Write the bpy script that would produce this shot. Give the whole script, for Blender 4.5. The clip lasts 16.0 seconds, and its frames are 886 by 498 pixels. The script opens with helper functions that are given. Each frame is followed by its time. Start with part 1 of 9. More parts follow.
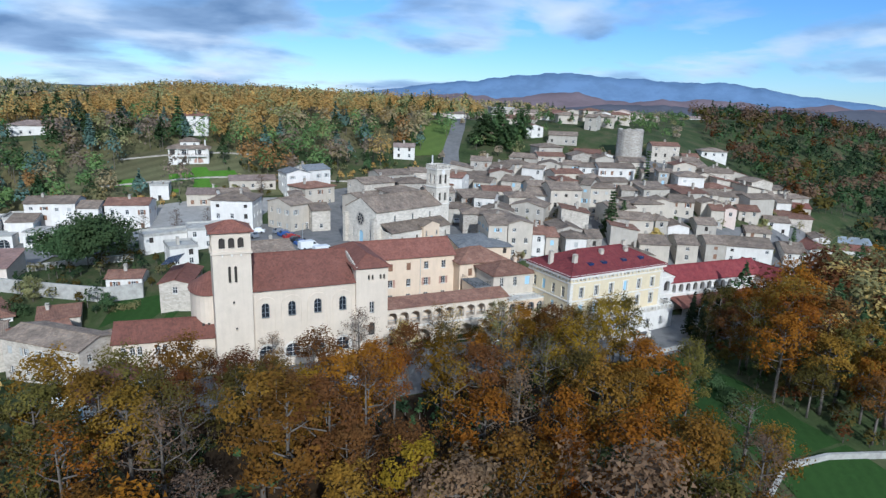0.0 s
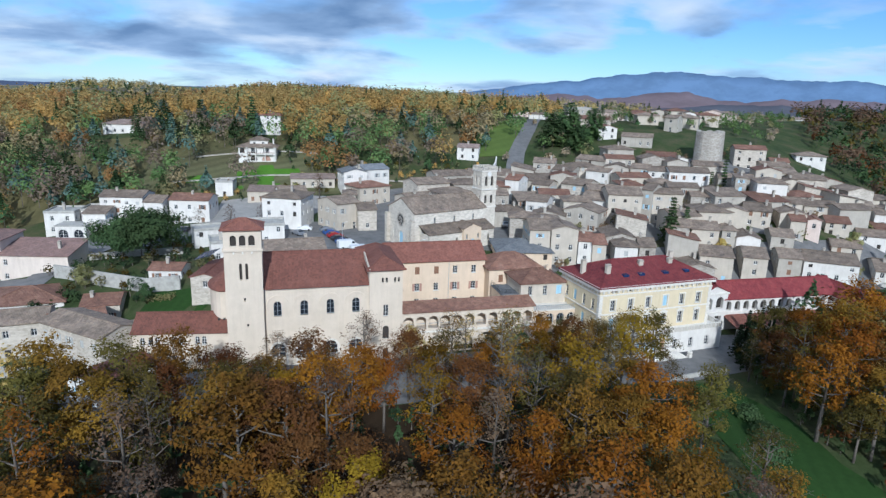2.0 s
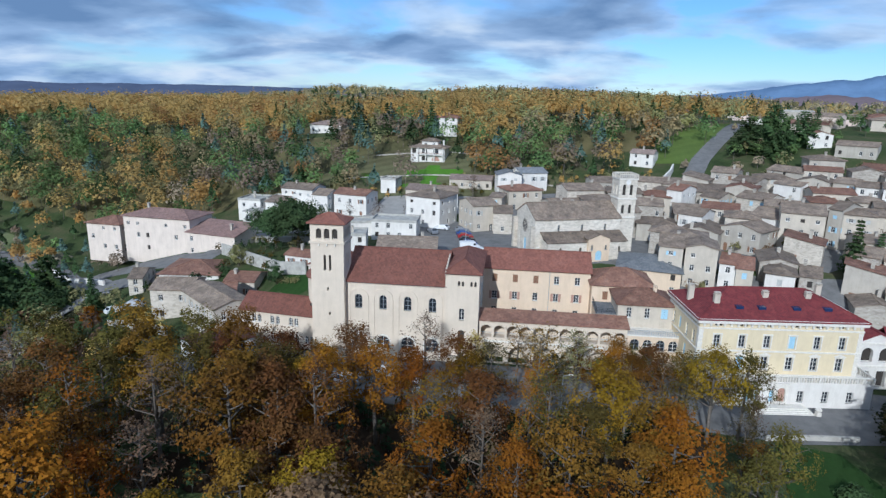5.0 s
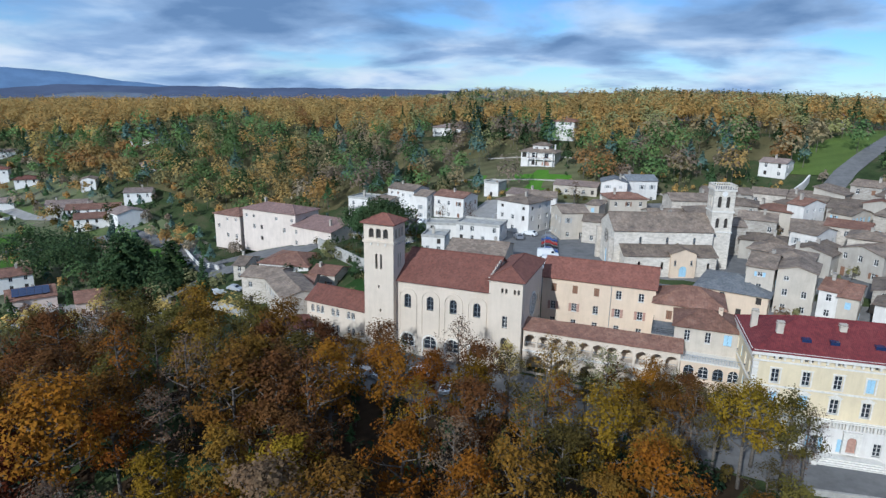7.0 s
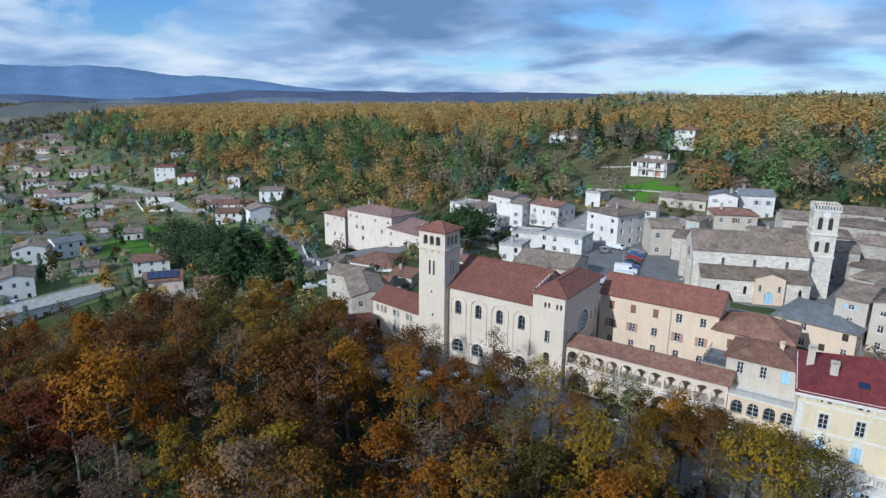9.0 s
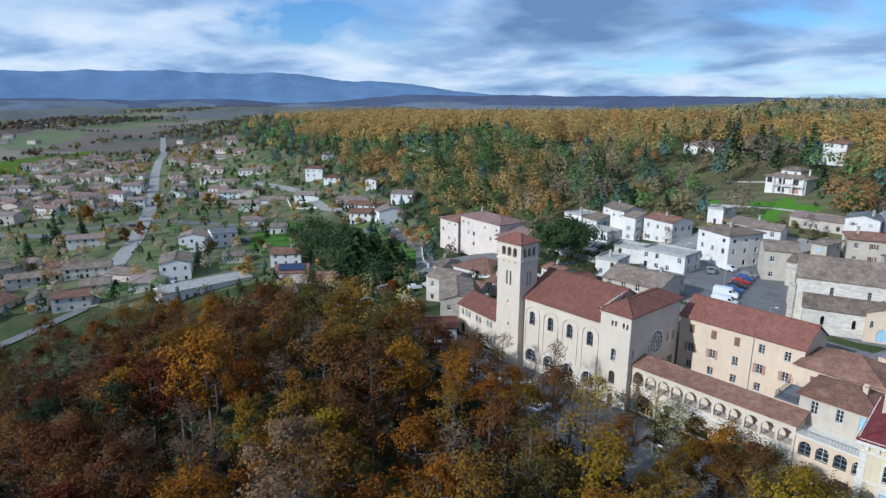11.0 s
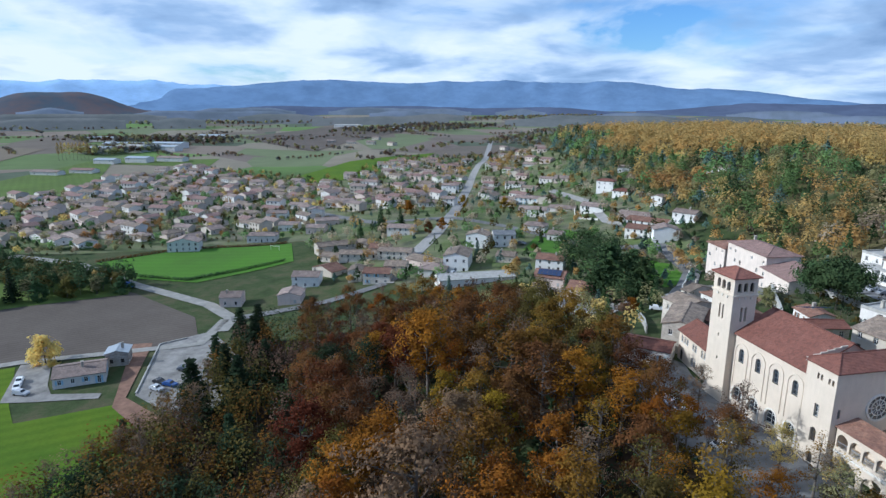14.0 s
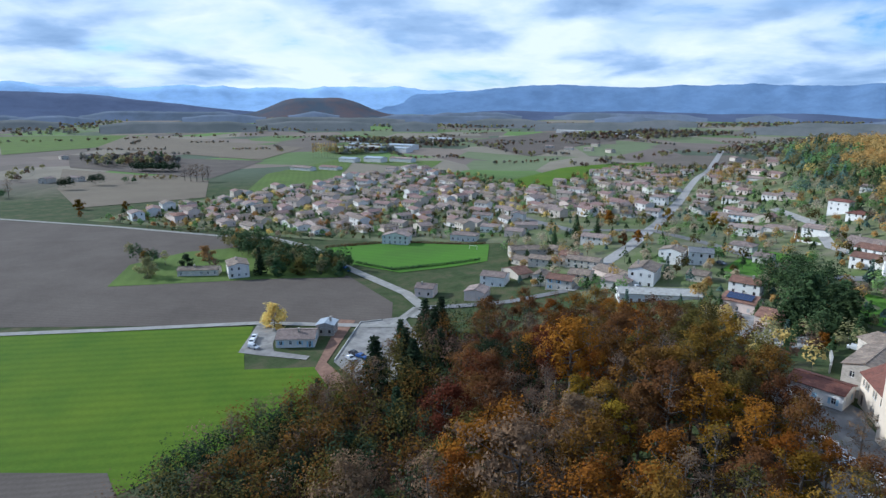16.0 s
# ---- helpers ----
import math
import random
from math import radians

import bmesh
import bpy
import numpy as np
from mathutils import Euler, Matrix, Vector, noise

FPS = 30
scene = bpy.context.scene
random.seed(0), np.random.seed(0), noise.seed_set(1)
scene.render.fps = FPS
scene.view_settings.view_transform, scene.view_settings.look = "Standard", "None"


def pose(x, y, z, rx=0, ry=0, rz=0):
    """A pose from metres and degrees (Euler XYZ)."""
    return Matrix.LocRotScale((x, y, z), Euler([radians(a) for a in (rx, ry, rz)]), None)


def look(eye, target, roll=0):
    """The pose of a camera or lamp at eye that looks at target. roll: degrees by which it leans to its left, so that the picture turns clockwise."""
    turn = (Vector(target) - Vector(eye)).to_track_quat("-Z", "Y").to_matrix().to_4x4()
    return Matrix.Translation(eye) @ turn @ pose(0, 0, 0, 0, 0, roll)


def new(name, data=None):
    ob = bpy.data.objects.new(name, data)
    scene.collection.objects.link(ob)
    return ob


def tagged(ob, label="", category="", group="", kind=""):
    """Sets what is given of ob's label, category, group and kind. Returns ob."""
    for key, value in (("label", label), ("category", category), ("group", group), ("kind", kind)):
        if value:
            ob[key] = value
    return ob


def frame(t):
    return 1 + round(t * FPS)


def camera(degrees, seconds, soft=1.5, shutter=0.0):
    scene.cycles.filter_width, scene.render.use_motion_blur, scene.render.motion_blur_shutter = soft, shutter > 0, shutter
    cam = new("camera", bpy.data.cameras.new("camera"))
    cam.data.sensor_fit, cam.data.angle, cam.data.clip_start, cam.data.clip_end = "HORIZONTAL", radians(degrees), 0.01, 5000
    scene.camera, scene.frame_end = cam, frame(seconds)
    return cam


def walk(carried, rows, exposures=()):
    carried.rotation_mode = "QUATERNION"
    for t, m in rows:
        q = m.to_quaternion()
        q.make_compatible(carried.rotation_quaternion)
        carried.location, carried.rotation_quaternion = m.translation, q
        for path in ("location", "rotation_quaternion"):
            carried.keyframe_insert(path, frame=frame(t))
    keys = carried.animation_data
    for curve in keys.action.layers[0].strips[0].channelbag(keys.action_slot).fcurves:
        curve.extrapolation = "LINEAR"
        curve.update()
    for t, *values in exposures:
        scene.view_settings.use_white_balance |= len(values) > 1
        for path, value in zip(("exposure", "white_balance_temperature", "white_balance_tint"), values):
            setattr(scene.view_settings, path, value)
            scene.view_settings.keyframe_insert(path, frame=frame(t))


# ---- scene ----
cam = camera(71.0, 16.0, soft=1.4, shutter=0.0)
METRES, EYE, TILT, LEAN, TURN = 132.0, 47.4, 0.0, 0.0, -24.4
ROWS = [
    (0.0, 0.0, 0.0, 0.0, 0.49, -13.84, -1.97),
    (0.5, 0.0251, 0.0088, 0.0006, 2.45, -13.91, -1.95),
    (1.0, 0.0514, 0.0185, 0.001, 4.41, -13.97, -1.88),
    (1.5, 0.0778, 0.0283, 0.0012, 6.65, -14.01, -1.85),
    (2.0, 0.1064, 0.0387, 0.0019, 9.67, -14.1, -1.8),
    (2.5, 0.1355, 0.0493, 0.0027, 13.11, -14.18, -1.73),
    (3.0, 0.1656, 0.0615, 0.0032, 16.92, -14.25, -1.65),
    (3.5, 0.1949, 0.074, 0.0037, 20.38, -14.31, -1.58),
    (4.0, 0.2241, 0.0887, 0.004, 23.94, -14.33, -1.48),
    (6.5, 0.3688, 0.1867, 0.0095, 41.62, -14.45, -1.03),
    (7.0, 0.396, 0.2106, 0.0112, 45.45, -14.45, -0.93),
    (7.5, 0.4218, 0.2353, 0.0139, 49.37, -14.44, -0.83),
    (8.0, 0.4459, 0.2613, 0.0168, 53.28, -14.42, -0.75),
    (8.5, 0.4676, 0.2854, 0.0201, 56.31, -14.37, -0.65),
    (11.0, 0.5612, 0.3865, 0.0425, 73.41, -14.12, -0.36),
    (11.5, 0.5792, 0.4067, 0.0473, 77.36, -14.02, -0.36),
    (12.0, 0.5987, 0.4278, 0.0527, 81.5, -13.93, -0.35),
    (12.5, 0.6172, 0.4503, 0.0578, 85.93, -13.85, -0.31),
    (13.0, 0.635, 0.4736, 0.0634, 90.99, -13.78, -0.31),
    (13.5, 0.6513, 0.4982, 0.0686, 96.44, -13.7, -0.28),
    (14.0, 0.6658, 0.525, 0.074, 102.6, -13.61, -0.28),
    (14.5, 0.6801, 0.551, 0.0806, 108.42, -13.54, -0.29),
    (15.0, 0.689, 0.5813, 0.0853, 114.24, -13.45, -0.28),
    (15.5, 0.6994, 0.61, 0.0921, 119.73, -13.39, -0.29),
    (16.0, 0.7026, 0.6428, 0.0967, 122.96, -13.33, -0.29),
]
walk(cam, [(t, pose(0, 0, EYE, TILT, LEAN, TURN) @ pose(METRES * x, METRES * y, METRES * z, 90 + pitch, roll, yaw)) for t, x, y, z, yaw, pitch, roll in ROWS],
     exposures=[(0.0, -0.03, 5350, 6), (4.0, -0.12, 5350, 6), (8.0, -0.15, 5350, 6), (11.0, -0.08, 5350, 6), (13.0, 0.05, 5350, 6), (14.5, 0.15, 5350, 6), (16.0, 0.18, 5350, 6)])

# ---- world and sun ----
SUN_EL, SUN_AZ = radians(29), radians(190)   # azimuth from +y, clockwise: the sun stands a little west of south
sun_dir = Vector((math.sin(SUN_AZ) * math.cos(SUN_EL), math.cos(SUN_AZ) * math.cos(SUN_EL), math.sin(SUN_EL)))
sun = new("sun", bpy.data.lights.new("sun", "SUN"))
sun.data.energy, sun.data.angle, sun.data.color = 4.3, radians(0.6), (1.0, 0.94, 0.86)
sun.matrix_world = look((0, 0, 300), Vector((0, 0, 300)) - sun_dir)

world = bpy.data.worlds.new("world")
scene.world = world
world.use_nodes = True
wt = world.node_tree
wt.nodes.clear()


def wn(kind, **kw):
    n = wt.nodes.new(kind)
    for k, v in kw.items():
        n.inputs[k].default_value = v
    return n


def wmath(op, a, b=None, clamp=False):
    n = wt.nodes.new("ShaderNodeMath")
    n.operation, n.use_clamp = op, clamp
    for i, v in enumerate((a, b)):
        if v is None:
            continue
        if isinstance(v, (int, float)):
            n.inputs[i].default_value = v
        else:
            wt.links.new(v, n.inputs[i])
    return n.outputs[0]


sky = wt.nodes.new("ShaderNodeTexSky")
sky.sky_type, sky.sun_disc, sky.sun_elevation, sky.sun_rotation = "NISHITA", False, SUN_EL, SUN_AZ
sky.air_density, sky.dust_density, sky.ozone_density = 1.0, 0.0, 3.0
co = wt.nodes.new("ShaderNodeTexCoord")
sep = wt.nodes.new("ShaderNodeSeparateXYZ")
wt.links.new(co.outputs["Generated"], sep.inputs[0])
zz = wmath("ADD", wmath("MAXIMUM", sep.outputs[2], 0.0), 0.2)
cx, cy = wmath("DIVIDE", sep.outputs[0], zz), wmath("DIVIDE", sep.outputs[1], zz)
comb = wt.nodes.new("ShaderNodeCombineXYZ")
wt.links.new(cx, comb.inputs[0]), wt.links.new(cy, comb.inputs[1])


def cloud_noise(scale, detail, rough, shift):
    m = wt.nodes.new("ShaderNodeMapping")
    m.inputs["Location"].default_value = shift
    wt.links.new(comb.outputs[0], m.inputs[0])
    n = wn("ShaderNodeTexNoise", Scale=scale, Detail=detail, Roughness=rough, Distortion=0.25)
    wt.links.new(m.outputs[0], n.inputs["Vector"])
    return n.outputs[0]


def wramp(fac, stops):
    r = wt.nodes.new("ShaderNodeValToRGB")
    while len(r.color_ramp.elements) < len(stops):
        r.color_ramp.elements.new(0.5)
    for e, (p, c) in zip(r.color_ramp.elements, stops):
        e.position, e.color = p, (*c, 1)
    wt.links.new(fac, r.inputs[0])
    return r.outputs[0]


# more cloud towards the west, clear gaps towards the north-east
westness = wmath("ADD", wmath("MULTIPLY", sep.outputs[0], -0.9), wmath("MULTIPLY", sep.outputs[1], -0.2))
dens = wmath("ADD", cloud_noise(1.0, 8.0, 0.52, (5.3, 1.9, 0)), wmath("MULTIPLY", westness, 0.10))
cover = wramp(dens, [(0.40, (0, 0, 0)), (0.48, (0.7, 0.7, 0.7)), (0.58, (1, 1, 1))])
under = wramp(sep.outputs[2], [(0.03, (0, 0, 0)), (0.13, (1, 1, 1)), (0.30, (0.2, 0.2, 0.2))])
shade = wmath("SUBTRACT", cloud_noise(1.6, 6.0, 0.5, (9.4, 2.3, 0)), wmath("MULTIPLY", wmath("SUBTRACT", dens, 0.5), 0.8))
shade = wmath("ADD", wmath("SUBTRACT", shade, wmath("MULTIPLY", under, 0.07)), wmath("MULTIPLY", wmath("MAXIMUM", wmath("SUBTRACT", westness, 0.35), 0.0), 0.34))
bank = wmath("MULTIPLY", wmath("MAXIMUM", wmath("SUBTRACT", wmath("ADD", wmath("MULTIPLY", sep.outputs[0], -0.72), wmath("MULTIPLY", sep.outputs[1], 0.69)), 0.80), 0.0), 5.0)
shade = wmath("SUBTRACT", shade, wmath("MULTIPLY", wmath("MULTIPLY", bank, under), 0.09))
tone = wramp(shade, [(0.22, (0.22, 0.33, 0.52)), (0.42, (0.44, 0.57, 0.77)), (0.54, (0.74, 0.82, 0.93)), (0.66, (0.96, 0.97, 0.98))])
bg_sky, bg_cloud, mixw = wt.nodes.new("ShaderNodeBackground"), wt.nodes.new("ShaderNodeBackground"), wt.nodes.new("ShaderNodeMixShader")
bg_sky.inputs[1].default_value, bg_cloud.inputs[1].default_value = 0.095, 0.88
tint = wt.nodes.new("ShaderNodeMix")
tint.data_type, tint.blend_type = "RGBA", "MULTIPLY"
tint.inputs[0].default_value, tint.inputs[7].default_value = 1.0, (0.72, 0.93, 1.25, 1)
wt.links.new(sky.outputs[0], tint.inputs[6])
wt.links.new(tint.outputs[2], bg_sky.inputs[0]), wt.links.new(tone, bg_cloud.inputs[0])
wt.links.new(cover, mixw.inputs[0])
wt.links.new(bg_sky.outputs[0], mixw.inputs[1]), wt.links.new(bg_cloud.outputs[0], mixw.inputs[2])
wt.links.new(mixw.outputs[0], wt.nodes.new("ShaderNodeOutputWorld").inputs[0])


# ---- the lie of the land ----
def ss(a, b, v):
    u = min(1.0, max(0.0, (v - a) / (b - a)))
    return u * u * (3 - 2 * u)


def H(x, y):
    """Height of the ground: a plain, the abbey's knoll, the village terrace, the castle mound, the wooded slope and its eastern spur."""
    plain = -20 + 11 * ss(-10, 120, y) * (1 - 0.5 * ss(150, 420, -x))
    knoll = ss(-75, -12, x + 0.25 * (y - 90)) * ss(8, 74, y + 0.12 * x)
    z = plain * (1 - knoll)
    low = 16 * ss(-5, 25, -x)
    z += (9.5 - z) * min(1.0, max(0.0, (x + 85) / 97)) * ss(108 + low, 136 + low, y - 0.05 * x)
    z += 15 * math.exp(-(((x - 185) / 75) ** 2 + ((y - 215) / 60) ** 2)) * ss(120, 150, y)
    start = 178 - 28 * ss(60, 130, -x)
    east = ss(430, 720, x)
    z += (26 + 12 * ss(60, 160, -x)) * ss(start, start + 126 + 24 * ss(60, 130, -x), y) * ss(-600, -430, x + 0.25 * (y - 200)) * (1 - 0.25 * ss(60, 300, x)) * (1 - east)
    z += 8 * ss(320, 800, y) * ss(-300, 0, x) * (1 - east)
    z -= 14 * ss(150, 330, x) * (1 - ss(180, 320, y)) + 24 * east
    z += 14 * math.exp(-(((x - 335) / 120) ** 2 + ((y - 255) / 90) ** 2))
    return z


# ---- materials ----
def base_mat(name, rough=0.8, metal=0.0, spec=0.3):
    m = bpy.data.materials.new(name)
    m.use_nodes = True
    b = m.node_tree.nodes["Principled BSDF"]
    b.inputs["Roughness"].default_value, b.inputs["Metallic"].default_value = rough, metal
    b.inputs["Specular IOR Level"].default_value = spec
    return m, m.node_tree, b


def noise_tex(nt, vec, scale, detail=4.0, rough=0.6):
    n = nt.nodes.new("ShaderNodeTexNoise")
    n.inputs["Scale"].default_value, n.inputs["Detail"].default_value, n.inputs["Roughness"].default_value = scale, detail, rough
    tilt = nt.nodes.new("ShaderNodeMapping")
    tilt.inputs["Rotation"].default_value = (0.61, 0.47, 0.83)
    nt.links.new(vec, tilt.inputs[0]), nt.links.new(tilt.outputs[0], n.inputs["Vector"])
    return n.outputs[0]


def ramp(nt, fac, stops):
    r = nt.nodes.new("ShaderNodeValToRGB")
    while len(r.color_ramp.elements) < len(stops):
        r.color_ramp.elements.new(0.5)
    for e, (p, c) in zip(r.color_ramp.elements, stops):
        e.position, e.color = p, (*c, 1)
    nt.links.new(fac, r.inputs[0])
    return r.outputs[0]


def mixc(nt, fac, a, b, mode="MIX"):
    m = nt.nodes.new("ShaderNodeMix")
    m.data_type, m.blend_type = "RGBA", mode
    for i, v in ((0, fac), (6, a), (7, b)):
        if isinstance(v, (int, float)):
            m.inputs[i].default_value = v
        elif isinstance(v, tuple):
            m.inputs[i].default_value = (*v, 1)
        else:
            nt.links.new(v, m.inputs[i])
    return m.outputs[2]


def coords(nt, kind="Object"):
    return nt.nodes.new("ShaderNodeTexCoord").outputs[kind]


def where(nt):
    return nt.nodes.new("ShaderNodeNewGeometry").outputs["Position"]


def bump(nt, b, height, strength, dist):
    n = nt.nodes.new("ShaderNodeBump")
    n.inputs["Strength"].default_value, n.inputs["Distance"].default_value = strength, dist
    nt.links.new(height, n.inputs["Height"])
    nt.links.new(n.outputs[0], b.inputs["Normal"])


def rnd(nt):
    return nt.nodes.new("ShaderNodeObjectInfo").outputs["Random"]


def plaster(name, c1, c2, rough=0.9, streak=0.5):
    """Rendered wall: broad weathering, fine grain and faint runs of dirt."""
    m, nt, b = base_mat(name, rough)
    v = where(nt)
    col = ramp(nt, noise_tex(nt, v, 0.35, 5, 0.65), [(0.3, c2), (0.62, c1)])
    mp = nt.nodes.new("ShaderNodeMapping")
    mp.inputs["Scale"].default_value = (1.6, 1.6, 0.18)
    nt.links.new(v, mp.inputs[0])
    runs = ramp(nt, noise_tex(nt, mp.outputs[0], 1.0, 5, 0.7), [(0.34, (0.72, 0.70, 0.68)), (0.55, (1, 1, 1))])
    col = mixc(nt, streak, col, runs, "MULTIPLY")
    fine = noise_tex(nt, v, 7.0, 4, 0.7)
    col = mixc(nt, 0.25, col, ramp(nt, fine, [(0.3, (0.75, 0.75, 0.75)), (0.7, (1, 1, 1))]), "MULTIPLY")
    nt.links.new(col, b.inputs["Base Color"])
    bump(nt, b, fine, 0.3, 0.03)
    return m


def stone(name, c1, c2, c3):
    """Rubble and ashlar: courses of uneven blocks."""
    m, nt, b = base_mat(name, 0.92)
    v = where(nt)
    vo = nt.nodes.new("ShaderNodeTexVoronoi")
    vo.inputs["Scale"].default_value = 2.4
    mp = nt.nodes.new("ShaderNodeMapping")
    mp.inputs["Scale"].default_value = (0.7, 0.7, 1.5)
    nt.links.new(v, mp.inputs[0]), nt.links.new(mp.outputs[0], vo.inputs["Vector"])
    sepc = nt.nodes.new("ShaderNodeSeparateColor")
    nt.links.new(vo.outputs["Color"], sepc.inputs[0])
    col = ramp(nt, sepc.outputs[0], [(0.0, c2), (0.5, c1), (1.0, c3)])
    big = ramp(nt, noise_tex(nt, v, 0.25, 5, 0.7), [(0.3, (0.66, 0.64, 0.62)), (0.65, (1, 1, 1))])
    col = mixc(nt, 0.7, col, big, "MULTIPLY")
    nt.links.new(col, b.inputs["Base Color"])
    bump(nt, b, vo.outputs["Distance"], 0.5, 0.06)
    return m


def tiles(name, c1, c2, c3, fresh=0.0):
    """Clay roof tiles: rows of barrel tiles seen as relief, patches of lichen and new tiles."""
    m, nt, b = base_mat(name, 0.85)
    v = coords(nt)
    w = nt.nodes.new("ShaderNodeTexWave")
    w.wave_type, w.bands_direction = "BANDS", "X"
    w.inputs["Scale"].default_value, w.inputs["Distortion"].default_value = 1.25, 0.6
    nt.links.new(v, w.inputs["Vector"])
    patch = noise_tex(nt, where(nt), 0.45, 6, 0.72)
    col = ramp(nt, patch, [(0.30, c2), (0.5, c1), (0.70, c3)])
    vo = nt.nodes.new("ShaderNodeTexVoronoi")
    vo.inputs["Scale"].default_value = 2.6
    nt.links.new(v, vo.inputs["Vector"])
    sepc = nt.nodes.new("ShaderNodeSeparateColor")
    nt.links.new(vo.outputs["Color"], sepc.inputs[0])
    each = ramp(nt, sepc.outputs[1], [(0.0, (0.62, 0.60, 0.60)), (0.6, (1, 1, 1)), (1.0, (1.25, 1.15, 1.05))])
    col = mixc(nt, 0.55, col, each, "MULTIPLY")
    col = mixc(nt, 0.25, col, ramp(nt, w.outputs["Fac"], [(0.0, (0.5, 0.5, 0.5)), (0.5, (1, 1, 1))]), "MULTIPLY")
    hs = nt.nodes.new("ShaderNodeHueSaturation")
    mr = nt.nodes.new("ShaderNodeMapRange")
    mr.inputs["To Min"].default_value, mr.inputs["To Max"].default_value = 0.78, 1.2
    nt.links.new(rnd(nt), mr.inputs["Value"]), nt.links.new(mr.outputs[0], hs.inputs["Value"])
    nt.links.new(col, hs.inputs["Color"])
    nt.links.new(hs.outputs[0], b.inputs["Base Color"])
    bump(nt, b, w.outputs["Fac"], 0.6, 0.08)
    return m


def plain_mat(name, c, rough=0.6, metal=0.0, vary=0.25, scale=3.0, spec=0.3):
    m, nt, b = base_mat(name, rough, metal, spec)
    n = noise_tex(nt, where(nt), scale, 5, 0.65)
    col = ramp(nt, n, [(0.3, tuple(k * (1 - vary) for k in c)), (0.7, tuple(min(1, k * (1 + vary * 0.5)) for k in c))])
    nt.links.new(col, b.inputs["Base Color"])
    bump(nt, b, n, 0.15, 0.02)
    return m


def leafy(name, cols, thin=0.2, tint=0.3, vary=0.45):
    """Foliage: every leaf spray has its own shade, and the tree as a whole another; light passes through."""
    m, nt, b = base_mat(name, 0.8, 0.0, 0.06)
    isl = nt.nodes.new("ShaderNodeNewGeometry").outputs["Random Per Island"]
    n = len(cols)
    mean = [sum(c[k] for c in cols) / n for k in range(3)]
    soft = [tuple(vary * c[k] + (1 - vary) * mean[k] for k in range(3)) for c in cols]
    col = ramp(nt, isl, [((i + 0.5) / n, c) for i, c in enumerate(soft)])
    clump = noise_tex(nt, where(nt), 0.14, 3, 0.6)
    col = mixc(nt, 0.8, col, ramp(nt, clump, [(0.32, (0.62, 0.66, 0.62)), (0.5, (1, 1, 1)), (0.68, (1.3, 1.2, 1.05))]), "MULTIPLY")
    hs = nt.nodes.new("ShaderNodeHueSaturation")
    mr = nt.nodes.new("ShaderNodeMapRange")
    mr.inputs["To Min"].default_value, mr.inputs["To Max"].default_value = 1 - tint, 1 + tint
    hr = nt.nodes.new("ShaderNodeMapRange")
    hr.inputs["To Min"].default_value, hr.inputs["To Max"].default_value = 0.49, 0.515
    r = rnd(nt)
    nt.links.new(r, mr.inputs["Value"]), nt.links.new(r, hr.inputs["Value"])
    nt.links.new(mr.outputs[0], hs.inputs["Value"]), nt.links.new(hr.outputs[0], hs.inputs["Hue"])
    nt.links.new(col, hs.inputs["Color"])
    nt.links.new(hs.outputs[0], b.inputs["Base Color"])
    tr = nt.nodes.new("ShaderNodeBsdfTranslucent")
    nt.links.new(hs.outputs[0], tr.inputs[0])
    mx = nt.nodes.new("ShaderNodeMixShader")
    mx.inputs[0].default_value = thin
    nt.links.new(b.outputs[0], mx.inputs[1]), nt.links.new(tr.outputs[0], mx.inputs[2])
    nt.links.new(mx.outputs[0], nt.nodes["Material Output"].inputs[0])
    return m


M = {}
M["abbey"] = plaster("cream_render", (0.67, 0.57, 0.455), (0.60, 0.51, 0.405), streak=0.2)
M["peach"] = plaster("peach_render", (0.71, 0.56, 0.41), (0.64, 0.505, 0.37), streak=0.25)
M["yellow"] = plaster("yellow_render", (0.71, 0.60, 0.40), (0.63, 0.53, 0.36), streak=0.25)
M["white"] = plaster("white_render", (0.74, 0.705, 0.65), (0.64, 0.60, 0.55), streak=0.3)
# White render lightened in colour to lift walls turned from the sun.
M["lifted_white"] = plaster("lightened_white_render", (0.86, 0.83, 0.78), (0.76, 0.73, 0.68), streak=0.2)
M["cream"] = plaster("pale_cream_render", (0.56, 0.495, 0.405), (0.46, 0.405, 0.335), streak=0.3)
M["grey"] = plaster("grey_render", (0.47, 0.425, 0.36), (0.38, 0.345, 0.295), streak=0.35)
M["pink"] = plaster("pink_render", (0.72, 0.59, 0.51), (0.62, 0.50, 0.43), streak=0.35)
M["mill"] = plaster("pale_peach_render", (0.72, 0.62, 0.53), (0.63, 0.54, 0.46), streak=0.3)
M["stone"] = stone("pale_limestone", (0.55, 0.49, 0.41), (0.45, 0.40, 0.335), (0.62, 0.56, 0.48))
# Lighter copy of pale limestone: sun on the church is put into its colour.
M["church_stone"] = stone("lightened_warm_limestone", (0.66, 0.60, 0.51), (0.55, 0.50, 0.425), (0.72, 0.66, 0.57))
M["stone2"] = stone("grey_limestone", (0.42, 0.38, 0.325), (0.33, 0.295, 0.255), (0.48, 0.44, 0.385))
M["tile_abbey"] = tiles("red_brown_tiles", (0.205, 0.086, 0.062), (0.172, 0.073, 0.055), (0.235, 0.105, 0.078))
M["tile_red"] = tiles("dark_red_tiles", (0.20, 0.04, 0.042), (0.15, 0.03, 0.034), (0.24, 0.058, 0.056))
M["tile_old"] = tiles("weathered_grey_brown_tiles", (0.228, 0.176, 0.134), (0.118, 0.094, 0.077), (0.335, 0.268, 0.205))
